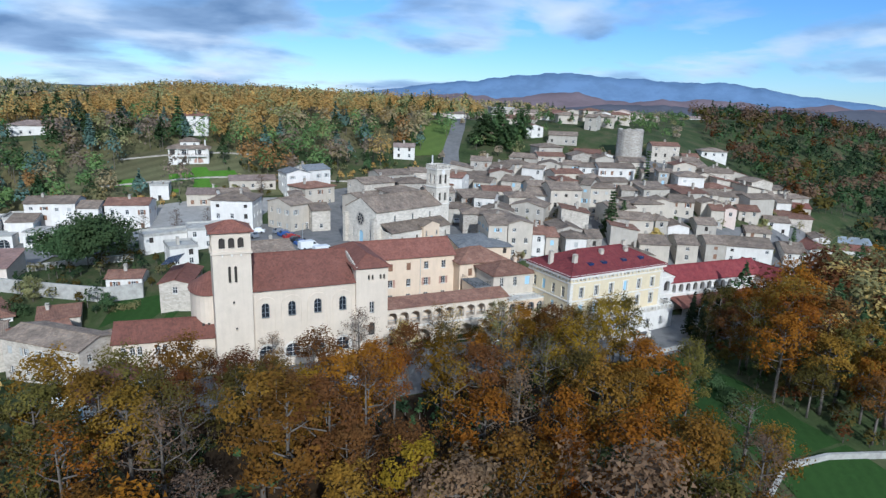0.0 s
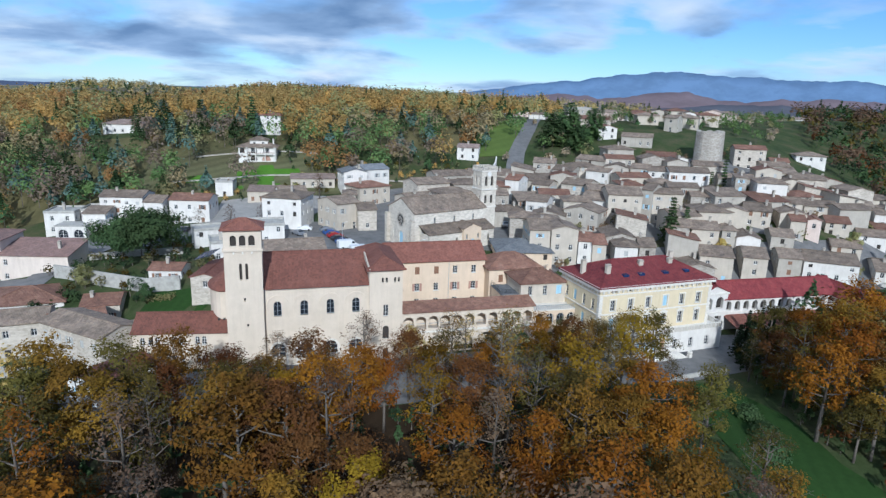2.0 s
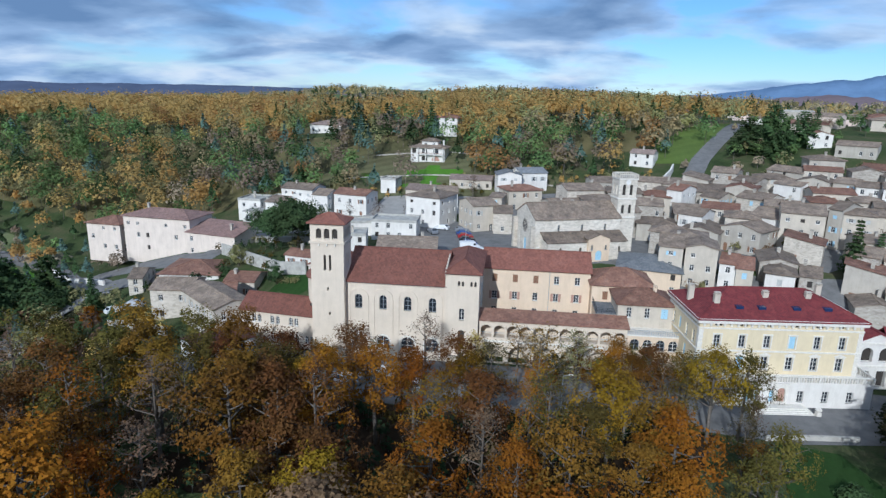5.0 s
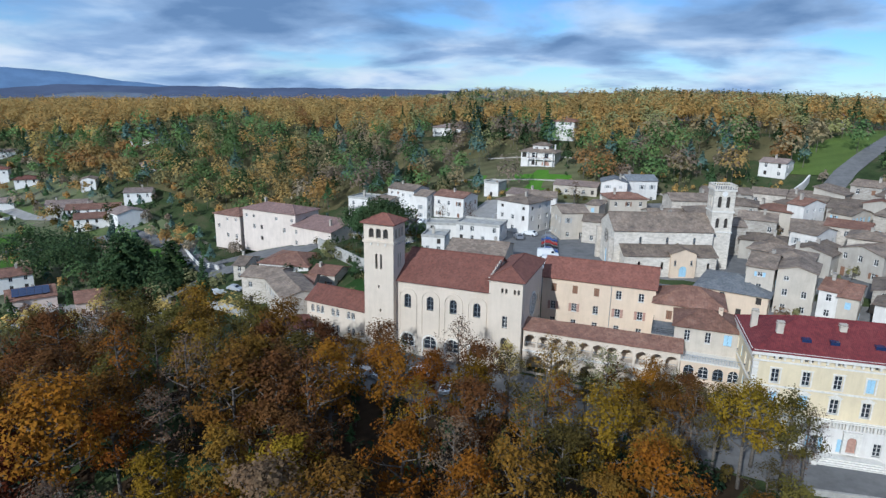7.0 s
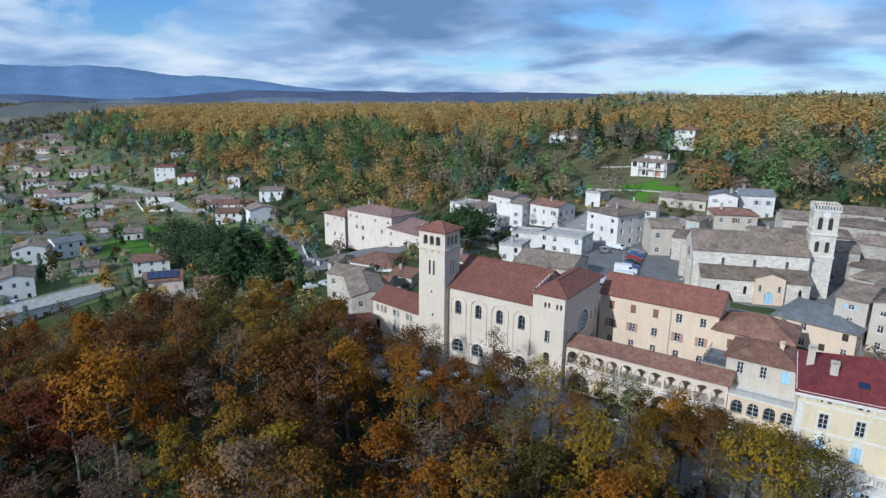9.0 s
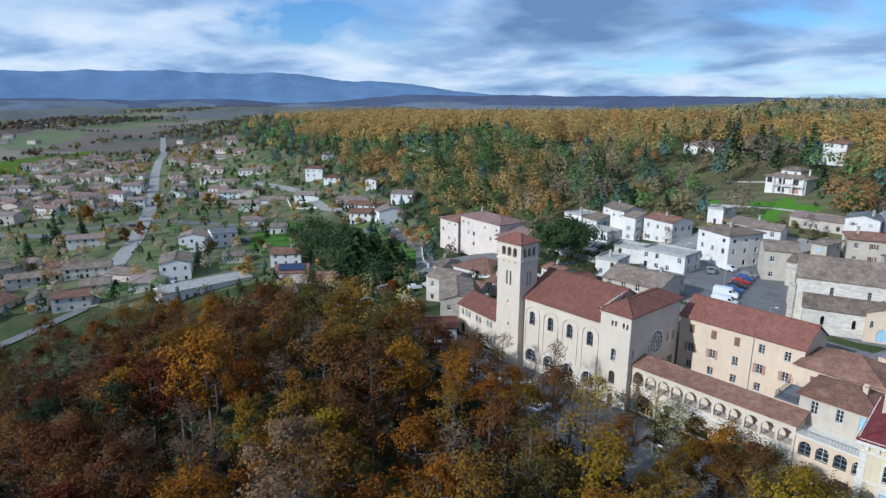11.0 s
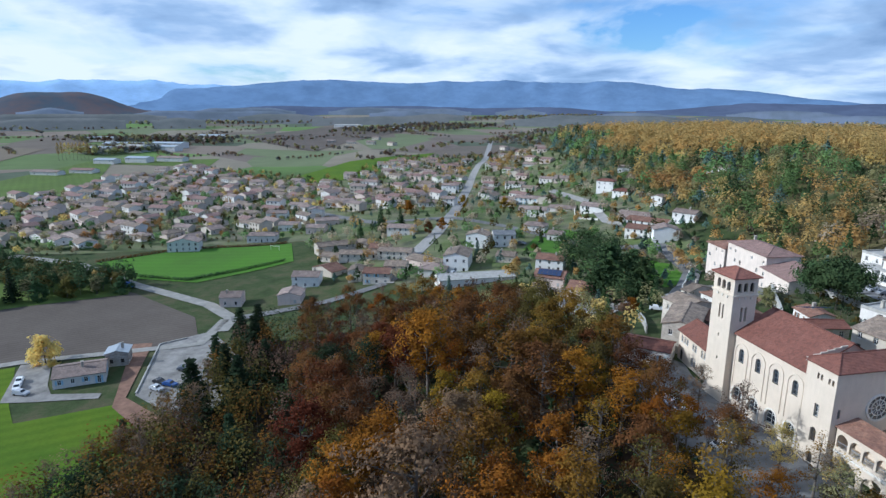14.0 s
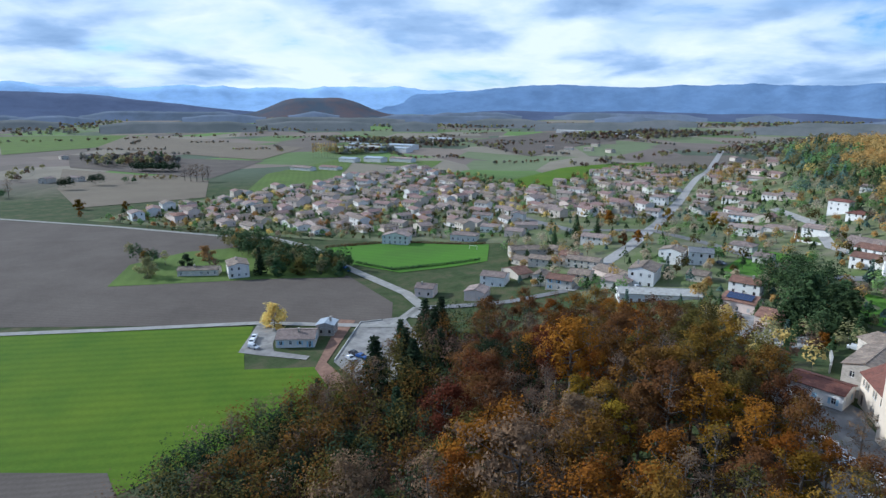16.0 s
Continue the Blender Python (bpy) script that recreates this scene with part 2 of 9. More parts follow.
M["tile_brown"] = tiles("brown_clay_tiles", (0.22, 0.115, 0.08), (0.14, 0.08, 0.06), (0.30, 0.18, 0.13))
M["tile_sub"] = tiles("rose_brown_tiles", (0.27, 0.205, 0.175), (0.19, 0.15, 0.13), (0.37, 0.295, 0.25))
M["tile_mill"] = tiles("dull_rose_tiles", (0.26, 0.165, 0.14), (0.20, 0.13, 0.11), (0.32, 0.21, 0.18))
M["tile_grey"] = tiles("slate_grey_roofing", (0.20, 0.21, 0.22), (0.15, 0.155, 0.165), (0.26, 0.265, 0.27))
M["glass"] = base_mat("window_glass", 0.12, 0.0, 0.5)[0]
M["glass"].node_tree.nodes["Principled BSDF"].inputs["Base Color"].default_value = (0.025, 0.03, 0.038, 1)
M["frame"] = plain_mat("white_painted_wood", (0.72, 0.70, 0.66), 0.5, vary=0.12)
M["blue"] = plain_mat("pale_blue_painted_shutters", (0.36, 0.55, 0.68), 0.6, vary=0.15)
M["shut_brown"] = plain_mat("brown_painted_shutters", (0.24, 0.13, 0.08), 0.65)
M["shut_pink"] = plain_mat("dull_rose_shutters", (0.42, 0.25, 0.19), 0.65)
M["shut_grey"] = plain_mat("grey_shutters", (0.45, 0.45, 0.43), 0.65)
# Near-black sheet for openings: the shade inside is put into its colour.
M["dark"] = plain_mat("interior_shade", (0.05, 0.043, 0.038), 0.9)
M["trim"] = plain_mat("white_stone_trim", (0.70, 0.66, 0.59), 0.75, vary=0.18)
M["zinc"] = plain_mat("zinc_sheet", (0.45, 0.48, 0.51), 0.4, 0.6, vary=0.15)
M["asphalt"] = plain_mat("worn_asphalt", (0.17, 0.165, 0.16), 0.9, vary=0.3, scale=0.4)
M["street"] = plain_mat("pale_street_paving", (0.30, 0.285, 0.265), 0.9, vary=0.25, scale=0.35)
M["gravel"] = plain_mat("pale_gravel", (0.25, 0.235, 0.215), 0.95, vary=0.45, scale=0.25)
M["earth"] = plain_mat("red_brown_bare_earth", (0.22, 0.125, 0.085), 0.95, vary=0.35, scale=0.5)
M["bark"] = plain_mat("grey_brown_bark", (0.14, 0.12, 0.10), 0.95, vary=0.4, scale=4)
M["bark_dark"] = plain_mat("dark_bark", (0.06, 0.05, 0.042), 0.95, vary=0.4, scale=4)
M["concrete"] = plain_mat("weathered_concrete", (0.42, 0.40, 0.36), 0.9, vary=0.3, scale=0.8)
M["black"] = plain_mat("black_rubber", (0.03, 0.03, 0.03), 0.8)
M["solar"] = plain_mat("dark_blue_solar_cells", (0.02, 0.035, 0.09), 0.2, vary=0.2, spec=0.6)

LEAF = {
    "orange": leafy("orange_autumn_leaves", [(0.184, 0.059, 0.008), (0.254, 0.091, 0.010), (0.212, 0.075, 0.010), (0.282, 0.121, 0.011), (0.127, 0.046, 0.010)]),
    "rust": leafy("rust_brown_leaves", [(0.090, 0.035, 0.013), (0.135, 0.056, 0.019), (0.110, 0.043, 0.014), (0.161, 0.074, 0.026), (0.064, 0.030, 0.013)]),
    "red": leafy("dull_brown_red_leaves", [(0.105, 0.032, 0.013), (0.142, 0.044, 0.016), (0.118, 0.038, 0.014), (0.072, 0.026, 0.012)]),
    "yellow": leafy("golden_autumn_leaves", [(0.199, 0.113, 0.010), (0.249, 0.148, 0.013), (0.167, 0.093, 0.010), (0.121, 0.076, 0.010), (0.215, 0.117, 0.010)]),
    "dry": leafy("dry_pinkish_brown_leaves", [(0.146, 0.087, 0.054), (0.188, 0.112, 0.069), (0.116, 0.068, 0.043), (0.211, 0.130, 0.078)], 0.25),
    # Olive, ochre, fawn and fresh green are lightened for haze over the hill.
    "olive": leafy("olive_green_yellowing_leaves", [(0.250, 0.247, 0.111), (0.360, 0.328, 0.151), (0.196, 0.203, 0.098), (0.438, 0.370, 0.166), (0.157, 0.165, 0.082)], 0.42),
    "ochre": leafy("ochre_oak_leaves", [(0.550, 0.390, 0.138), (0.700, 0.499, 0.178), (0.446, 0.320, 0.119), (0.803, 0.588, 0.209), (0.357, 0.283, 0.108)], 0.45, vary=0.35),
    "amber": leafy("amber_brown_oak_leaves", [(0.155, 0.074, 0.013), (0.208, 0.104, 0.016), (0.113, 0.058, 0.012), (0.234, 0.125, 0.020), (0.079, 0.045, 0.012)]),
    "moss": leafy("dull_green_fading_leaves", [(0.083, 0.068, 0.018), (0.113, 0.091, 0.023), (0.062, 0.054, 0.016), (0.144, 0.111, 0.026)]),
    "fawn": leafy("pale_fawn_twigs_and_leaves", [(0.346, 0.273, 0.158), (0.434, 0.352, 0.204), (0.278, 0.222, 0.130), (0.503, 0.403, 0.216)], 0.42),
    "fir": leafy("blackish_green_fir_needles", [(0.017, 0.030, 0.014), (0.026, 0.042, 0.019), (0.020, 0.034, 0.016), (0.034, 0.050, 0.024)], 0.1),
    "green": leafy("dark_evergreen_needles", [(0.046, 0.078, 0.031), (0.069, 0.110, 0.043), (0.053, 0.092, 0.038), (0.087, 0.129, 0.053)], 0.2),
    "bright": leafy("fresh_green_leaves", [(0.129, 0.205, 0.072), (0.184, 0.277, 0.098), (0.107, 0.174, 0.061), (0.237, 0.315, 0.118)], 0.42),
    "bluegreen": leafy("blue_green_cedar_needles", [(0.097, 0.156, 0.130), (0.135, 0.202, 0.158), (0.078, 0.129, 0.102)], 0.15),
    # Lighter copies of rust and bare; the hill's haze is in the colour.
    "russet": leafy("russet_oak_leaves", [(0.413, 0.237, 0.088), (0.525, 0.312, 0.112), (0.338, 0.200, 0.081), (0.600, 0.375, 0.131)], 0.45, vary=0.3),
    "twig": leafy("grey_brown_leafless_twigs", [(0.312, 0.250, 0.188), (0.388, 0.306, 0.225), (0.250, 0.200, 0.156), (0.438, 0.338, 0.237)], 0.45, vary=0.3),
    # Distance haze over the valley woods is put into this grey.
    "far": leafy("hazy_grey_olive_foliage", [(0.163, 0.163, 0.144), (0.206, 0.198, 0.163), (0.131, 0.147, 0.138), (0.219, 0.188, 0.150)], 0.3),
    "bare": leafy("bare_grey_brown_twigs", [(0.138, 0.087, 0.057), (0.180, 0.116, 0.076), (0.104, 0.067, 0.046), (0.209, 0.131, 0.082)], 0.25),
}


# ---- building blocks ----
def finish(me, material, smooth=False):
    mats = material if isinstance(material, (list, tuple)) else [material]
    for m in mats:
        me.materials.append(m)
    if smooth:
        me.polygons.foreach_set("use_smooth", [True] * len(me.polygons))
    me.update()
    return me


def bm_mesh(name, bm, material, smooth=False):
    me = bpy.data.meshes.new(name)
    bm.to_mesh(me)
    bm.free()
    return finish(me, material, smooth)


def part(name, bm, material, parent=None, label="", smooth=False):
    ob = new(name, bm_mesh(name, bm, material, smooth))
    ob.parent = parent
    return tagged(ob, label)


def put(name, me, parent, m=None, label=""):
    """Another object on a mesh that is there already."""
    ob = new(name, me)
    ob.parent = parent
    if m is not None:
        ob.matrix_local = m
    return tagged(ob, label)


def from_arrays(name, verts, faces, material, smooth=False):
    """A mesh from arrays of corners and of faces with the same number of sides."""
    me = bpy.data.meshes.new(name)
    verts, faces = np.asarray(verts, np.float32), np.asarray(faces, np.int32)
    k = faces.shape[1]
    me.vertices.add(len(verts)), me.loops.add(faces.size), me.polygons.add(len(faces))
    me.vertices.foreach_set("co", verts.ravel())
    me.loops.foreach_set("vertex_index", faces.ravel())
    me.polygons.foreach_set("loop_start", np.arange(0, faces.size, k, dtype=np.int32))
    me.update(calc_edges=True)
    return finish(me, material, smooth)


def thing(name, x, y, z, yaw, label, category, group="", kind=""):
    e = new(name)
    e.matrix_world = pose(x, y, z, 0, 0, yaw)
    e.empty_display_size = 0.5
    return tagged(e, label, category, group, kind)


def quad(bm, *pts, mi=0):
    f = bm.faces.new([bm.verts.new(p) for p in pts])
    f.material_index = mi
    return f


def box(bm, x0, x1, y0, y1, z0, z1, mi=0):
    v = [bm.verts.new(p) for p in ((x0, y0, z0), (x1, y0, z0), (x1, y1, z0), (x0, y1, z0), (x0, y0, z1), (x1, y0, z1), (x1, y1, z1), (x0, y1, z1))]
    for f in ((0, 3, 2, 1), (4, 5, 6, 7), (0, 1, 5, 4), (1, 2, 6, 5), (2, 3, 7, 6), (3, 0, 4, 7)):
        bm.faces.new([v[i] for i in f]).material_index = mi
    return v


def solid(bm, pts, dz, mi=0):
    """A slab between the polygon pts and itself dz lower."""
    top = [bm.verts.new(p) for p in pts]
    bot = [bm.verts.new((p[0], p[1], p[2] - dz)) for p in pts]
    bm.faces.new(top).material_index = mi
    bm.faces.new(bot[::-1]).material_index = mi
    for i in range(len(pts)):
        j = (i + 1) % len(pts)
        bm.faces.new((top[i], bot[i], bot[j], top[j])).material_index = mi


def tube(bm, a, b, ra, rb, n=6, mi=0, caps=True):
    a, b = Vector(a), Vector(b)
    d = (b - a).normalized()
    u = d.orthogonal().normalized()
    w = d.cross(u)
    r0 = [bm.verts.new(a + ra * (u * math.cos(6.2832 * i / n) + w * math.sin(6.2832 * i / n))) for i in range(n)]
    r1 = [bm.verts.new(b + rb * (u * math.cos(6.2832 * i / n) + w * math.sin(6.2832 * i / n))) for i in range(n)]
    for i in range(n):
        bm.faces.new((r0[i], r0[(i + 1) % n], r1[(i + 1) % n], r1[i])).material_index = mi
    if caps:
        bm.faces.new(r1).material_index = mi
        bm.faces.new(r0[::-1]).material_index = mi


ARC = 8


def outline(u, z, w, h, arch):
    """The edge of an opening, from its lower left corner round; arch: its top is half a circle."""
    if not arch:
        return [(u, z), (u + w, z), (u + w, z + h), (u, z + h)]
    r = w / 2
    pts = [(u, z), (u + w, z)]
    for i in range(ARC + 1):
        a = math.pi * i / ARC
        pts.append((u + r + r * math.cos(a), z + h - r + r * math.sin(a)))
    return pts


def facade(bm, o, ud, width, z0, z1, holes, depth=0.3, gable=0.0):
    """One outer face of a wall from o along ud, with holes (u, z, w, h, arch) whose reveals go depth inwards."""
    o, ud = Vector(o), Vector(ud).normalized()
    nd = Vector((ud.y, -ud.x, 0))

    def P(u, z, inn=0.0):
        return o + ud * u + Vector((0, 0, z)) - nd * inn
    us = sorted({0.0, width, *[h[0] for h in holes], *[h[0] + h[2] for h in holes]})
    zs = sorted({z0, z1, *[h[1] for h in holes], *[h[1] + h[3] for h in holes]})
    for j in range(len(zs) - 1):
        run = None
        for i in range(len(us)):
            free = False
            if i < len(us) - 1:
                cu, cz = (us[i] + us[i + 1]) / 2, (zs[j] + zs[j + 1]) / 2
                free = not any(h[0] < cu < h[0] + h[2] and h[1] < cz < h[1] + h[3] for h in holes)
            if free and run is None:
                run = us[i]
            if not free and run is not None:
                quad(bm, P(run, zs[j]), P(us[i], zs[j]), P(us[i], zs[j + 1]), P(run, zs[j + 1]))
                run = None
    for u, z, w, h, arch in holes:
        pts = outline(u, z, w, h, arch)
        for a, b in zip(pts, pts[1:] + pts[:1]):
            quad(bm, P(*a), P(*a, depth), P(*b, depth), P(*b))
        if arch:
            arc = pts[2:]
            half = len(arc) // 2
            for corner, run in (((u + w, z + h), arc[:half + 1]), ((u, z + h), arc[half:])):
                for a, b in zip(run, run[1:]):
                    bm.faces.new([bm.verts.new(P(*q)) for q in (corner, b, a)])
    if gable:
        bm.faces.new([bm.verts.new(P(*q)) for q in ((0, z1), (width, z1), (width / 2, z1 + gable))])


SIDES = {"s": ((-1, -1), (1, 0)), "e": ((1, -1), (0, 1)), "n": ((1, 1), (-1, 0)), "w": ((-1, 1), (0, -1))}


def side(w, d, s):
    (cx, cy), (ux, uy) = SIDES[s]
    return Vector((cx * w / 2, cy * d / 2, 0)), Vector((ux, uy, 0)), (w if ux else d)


WIN = {}


def window_meshes(w, h, arch, style):
    """Frame and pane of a window, its lower middle at the origin, looking towards -y."""
    key = (round(w, 2), round(h, 2), arch, style)
    if key in WIN:
        return WIN[key]
    t = 0.07
    fr = bmesh.new()
    if style in ("blue", "shut_brown", "shut_pink", "shut_grey"):
        for s in (-1, 1):
            x0, x1 = (-w / 2, -0.015) if s < 0 else (0.015, w / 2)
            box(fr, x0, x1, -0.10, -0.05, 0.02, h - 0.02)
            box(fr, x0 + 0.06, x1 - 0.06, -0.118, -0.101, 0.1, h * 0.46)
            box(fr, x0 + 0.06, x1 - 0.06, -0.118, -0.101, h * 0.54, h - 0.1)
        fmat = M[style]
    elif style == "dark":
        box(fr, -w / 2, w / 2, -0.02, 0.02, -0.02, 0.04)
        fmat = M["trim"]
    else:
        pts = outline(-w / 2, 0, w, h, arch)
        c = Vector((0, h / 2))
        for a, b in zip(pts, pts[1:] + pts[:1]):
            a2, b2 = [Vector(q) + (c - Vector(q)).normalized() * t * 1.3 for q in (a, b)]
            quad(fr, (a[0], -0.06, a[1]), (b[0], -0.06, b[1]), (b2.x, -0.06, b2.y), (a2.x, -0.06, a2.y))
            quad(fr, (a2.x, -0.06, a2.y), (b2.x, -0.06, b2.y), (b2.x, 0.0, b2.y), (a2.x, 0.0, a2.y))
        if style != "rose":
            box(fr, -0.035, 0.035, -0.06, 0, 0.05, h - 0.05)
        k = 2 if h > 1.3 else 1
        for i in range(1, k + 1):
            z = h * i / (k + 1)
            box(fr, -w / 2 + 0.05, w / 2 - 0.05, -0.05, 0, z - 0.02, z + 0.02)
        box(fr, -w / 2 - 0.08, w / 2 + 0.08, -0.32, 0.0, -0.08, 0.0)
        fmat = M["frame"] if style != "lead" else M["zinc"]
    pa = bmesh.new()
    pts = outline(-w / 2, 0, w, h, arch)
    f = pa.faces.new([pa.verts.new((q[0], 0.0, q[1])) for q in pts])
    # A dark opening gets a shade-coloured sheet here, not glass.
    WIN[key] = (bm_mesh("window", fr, fmat), bm_mesh("pane", pa, M["dark"] if style in ("dark",) else M["glass"]))
    return WIN[key]


PLAIN = {}


def relief(bm, xs, zs, front, back, bars):
    """A window as one skin: bars and sill stand at the front, the panes between them lie back."""
    vs = {}

    def v(x, y, z):
        k = (round(x, 4), round(y, 4), round(z, 4))
        if k not in vs:
            vs[k] = bm.verts.new((x, y, z))
        return vs[k]
    nx, nz = len(xs) - 1, len(zs) - 1

    def deep(i, j):
        if not (0 <= i < nx and 0 <= j < nz):
            return False
        return not bars or (i in (1, 3) and j in (1, 3))
    for i in range(nx):
        for j in range(nz):
            y = back if deep(i, j) else front
            f = bm.faces.new((v(xs[i], y, zs[j]), v(xs[i + 1], y, zs[j]), v(xs[i + 1], y, zs[j + 1]), v(xs[i], y, zs[j + 1])))
            f.material_index = 1 if deep(i, j) else 0
            if bars and i + 1 < nx and deep(i, j) != deep(i + 1, j):
                bm.faces.new((v(xs[i + 1], front, zs[j]), v(xs[i + 1], back, zs[j]), v(xs[i + 1], back, zs[j + 1]), v(xs[i + 1], front, zs[j + 1])))
            if bars and j + 1 < nz and deep(i, j) != deep(i, j + 1):
                bm.faces.new((v(xs[i], front, zs[j + 1]), v(xs[i + 1], front, zs[j + 1]), v(xs[i + 1], back, zs[j + 1]), v(xs[i], back, zs[j + 1])))
    if bars:   # the sill grows out of the lowest bar
        for i in range(nx):
            a, b = v(xs[i], front, zs[0]), v(xs[i + 1], front, zs[0])
            c, d = v(xs[i + 1], -0.3, zs[0] - 0.02), v(xs[i], -0.3, zs[0] - 0.02)
            bm.faces.new((b, a, d, c))
            bm.faces.new((d, v(xs[i], -0.3, zs[0] - 0.09), v(xs[i + 1], -0.3, zs[0] - 0.09), c))


def plain_window(w, h, style):
    """A small window of an ordinary house: frame, bars, sill and pane in one mesh."""
    key = (round(w, 2), round(h, 2), style)
    if key not in PLAIN:
        bm = bmesh.new()
        if style in ("glass", "dark"):
            xs = [-w / 2, -w / 2 + 0.08, -0.04, 0.04, w / 2 - 0.08, w / 2] if style == "glass" else [-w / 2, w / 2]
            zs = [0.0, 0.07, h * 0.6, h * 0.6 + 0.05, h - 0.08, h] if style == "glass" else [0.0, h]
            relief(bm, xs, zs, -0.05, 0.0, style == "glass")
            mats = [M["frame"], M["glass"] if style == "glass" else M["dark"]]
        else:
            box(bm, -w / 2, w / 2, -0.16, -0.1, 0.01, h - 0.01)
            mats = [M[style]]
        PLAIN[key] = bm_mesh("window", bm, mats)
    return PLAIN[key]


SHUT = {}


def open_shutter(parent, x, z, h, o, ud, w, mat, s):
    key = (round(h, 2), round(w, 2), mat)
    if key not in SHUT:
        bm = bmesh.new()
        box(bm, 0, w, -0.05, -0.01, 0, h)
        for i in range(3):
            box(bm, 0.04, w - 0.04, -0.065, -0.05, h * (0.1 + 0.35 * i), h * (0.18 + 0.35 * i))
        SHUT[key] = bm_mesh("shutter", bm, M[mat])
    yaw = math.degrees(math.atan2(ud.y, ud.x))
    p = o + ud * (x if s > 0 else x - w)
    put("shutter", SHUT[key], parent, pose(p.x, p.y, z, 0, 0, yaw))


def window(parent, o, ud, u, z, w, h, arch, style, depth=0.25, name="window", shutters="", joined=False):
    """A window in a hole of a facade: frame, and pane under it."""
    fr, pa = (None, None) if joined else window_meshes(w, h, arch, style)
    nd = Vector((ud.y, -ud.x, 0))
    p = o + ud * (u + w / 2) - nd * (depth - 0.02)
    yaw = math.degrees(math.atan2(ud.y, ud.x))
    if joined:
        wo = put(name, plain_window(w, h, style), parent, pose(p.x, p.y, z, 0, 0, yaw))
    else:
        wo = put(name, fr, parent, pose(p.x, p.y, z, 0, 0, yaw))
        put("pane", pa, wo)
    if shutters:
        for s, x in ((-1, u - 0.03), (1, u + w + 0.03)):
            open_shutter(parent, x, z, h, o, ud, w / 2, shutters, s)
    return wo


def gable_roof(w, d, h, rise, over=0.45, along="x", thick=0.16):
    """Two slopes over a w x d plan with eaves at h; the ridge runs along x or y."""
    bm = bmesh.new()
    if along == "y":
        w, d = d, w
    k = rise / (d / 2)
    X, Y = w / 2 + over * 0.6, d / 2 + over
    top, low = h + rise + thick, h - over * k + thick
    for s in (-1, 1):
        pts = [(-X, s * Y, low), (X, s * Y, low), (X, 0, top), (-X, 0, top)]
        solid(bm, pts if s < 0 else pts[::-1], thick)
    box(bm, -X - 0.02, X + 0.02, -0.16, 0.16, top - 0.06, top + 0.09)
    if along == "y":
        bmesh.ops.rotate(bm, verts=bm.verts, cent=(0, 0, 0), matrix=Matrix.Rotation(math.pi / 2, 3, "Z"))
    return bm


def hip_roof(w, d, h, rise, over=0.5, thick=0.16):
    bm = bmesh.new()
    X, Y = w / 2 + over, d / 2 + over
    run = min(w, d) / 2 + over
    low, top = h - over * rise / run + thick, h + rise + thick
    rx, ry = max(0.0, X - run), max(0.0, Y - run)
    a, b = (-rx, -ry, top), (rx, ry, top)
    c = [(-X, -Y, low), (X, -Y, low), (X, Y, low), (-X, Y, low)]
    if X >= Y:
        faces = [[c[0], c[1], b, a], [c[1], c[2], b], [c[2], c[3], a, b], [c[3], c[0], a]]
    else:
        faces = [[c[0], c[1], a], [c[1], c[2], b, a], [c[2], c[3], b], [c[3], c[0], a, b]]
    for pts in faces:
        pts = [p for i, p in enumerate(pts) if p != pts[i - 1]]
        solid(bm, pts, thick)
    for p, q in ((c[0], a), (c[1], b if X >= Y else a), (c[2], b), (c[3], a if X >= Y else b), (a, b)):
        if p != q:
            tube(bm, p, q, 0.13, 0.13, 5)
    return bm


def shed_roof(w, d, h, rise, over=0.4, thick=0.16, high="n"):
    bm = bmesh.new()
    X, Y = w / 2 + over, d / 2 + over
    k = rise / d * over
    zz = {"n": (h - k, h - k, h + rise + k, h + rise + k), "s": (h + rise + k, h + rise + k, h - k, h - k),
          "e": (h - k, h + rise + k, h + rise + k, h - k), "w": (h + rise + k, h - k, h - k, h + rise + k)}[high]
    solid(bm, [(x, y, z + thick) for (x, y), z in zip(((-X, -Y), (X, -Y), (X, Y), (-X, Y)), zz)], thick)
    return bm


def chimney(parent, x, y, z, h=1.3, mat="cream", w=0.6):
    bm = bmesh.new()
    box(bm, x - w / 2, x + w / 2, y - 0.35, y + 0.35, z - 1.2, z + h)
    box(bm, x - w / 2 - 0.08, x + w / 2 + 0.08, y - 0.43, y + 0.43, z + h, z + h + 0.12)
    for s in (-1, 1):
        box(bm, x + s * w * 0.3 - 0.06, x + s * w * 0.3 + 0.06, y - 0.3, y + 0.3, z + h + 0.12, z + h + 0.35)
    box(bm, x - w / 2 - 0.05, x + w / 2 + 0.05, y - 0.4, y + 0.4, z + h + 0.35, z + h + 0.42)
    part("chimney", bm, M[mat], parent)


def walls(parent, w, d, h, holes, wall, below=2.0, gables="", rise=0.0, depth=0.25, name="wall", joined=False):
    """Outer walls of a w x d block, eaves at h. holes: side -> list of (u, z, w, h, arch, style, shutters)."""
    bm = bmesh.new()
    for s in "senw":
        o, ud, width = side(w, d, s)
        facade(bm, o, ud, width, -below, h, [q[:5] for q in holes.get(s, ())], depth, rise if s in gables else 0.0)
    ob = part(name, bm, M[wall], parent)
    for s, hs in holes.items():
        o, ud, width = side(w, d, s)
        for q in hs:
            if q[5]:
                window(parent, o, ud, *q[:5], q[5], depth, "door" if q[1] < 0.15 and q[3] > 1.8 else "window", q[6] if len(q) > 6 else "", joined)
    return ob


HOUSES = random.Random(7)
OCC = []


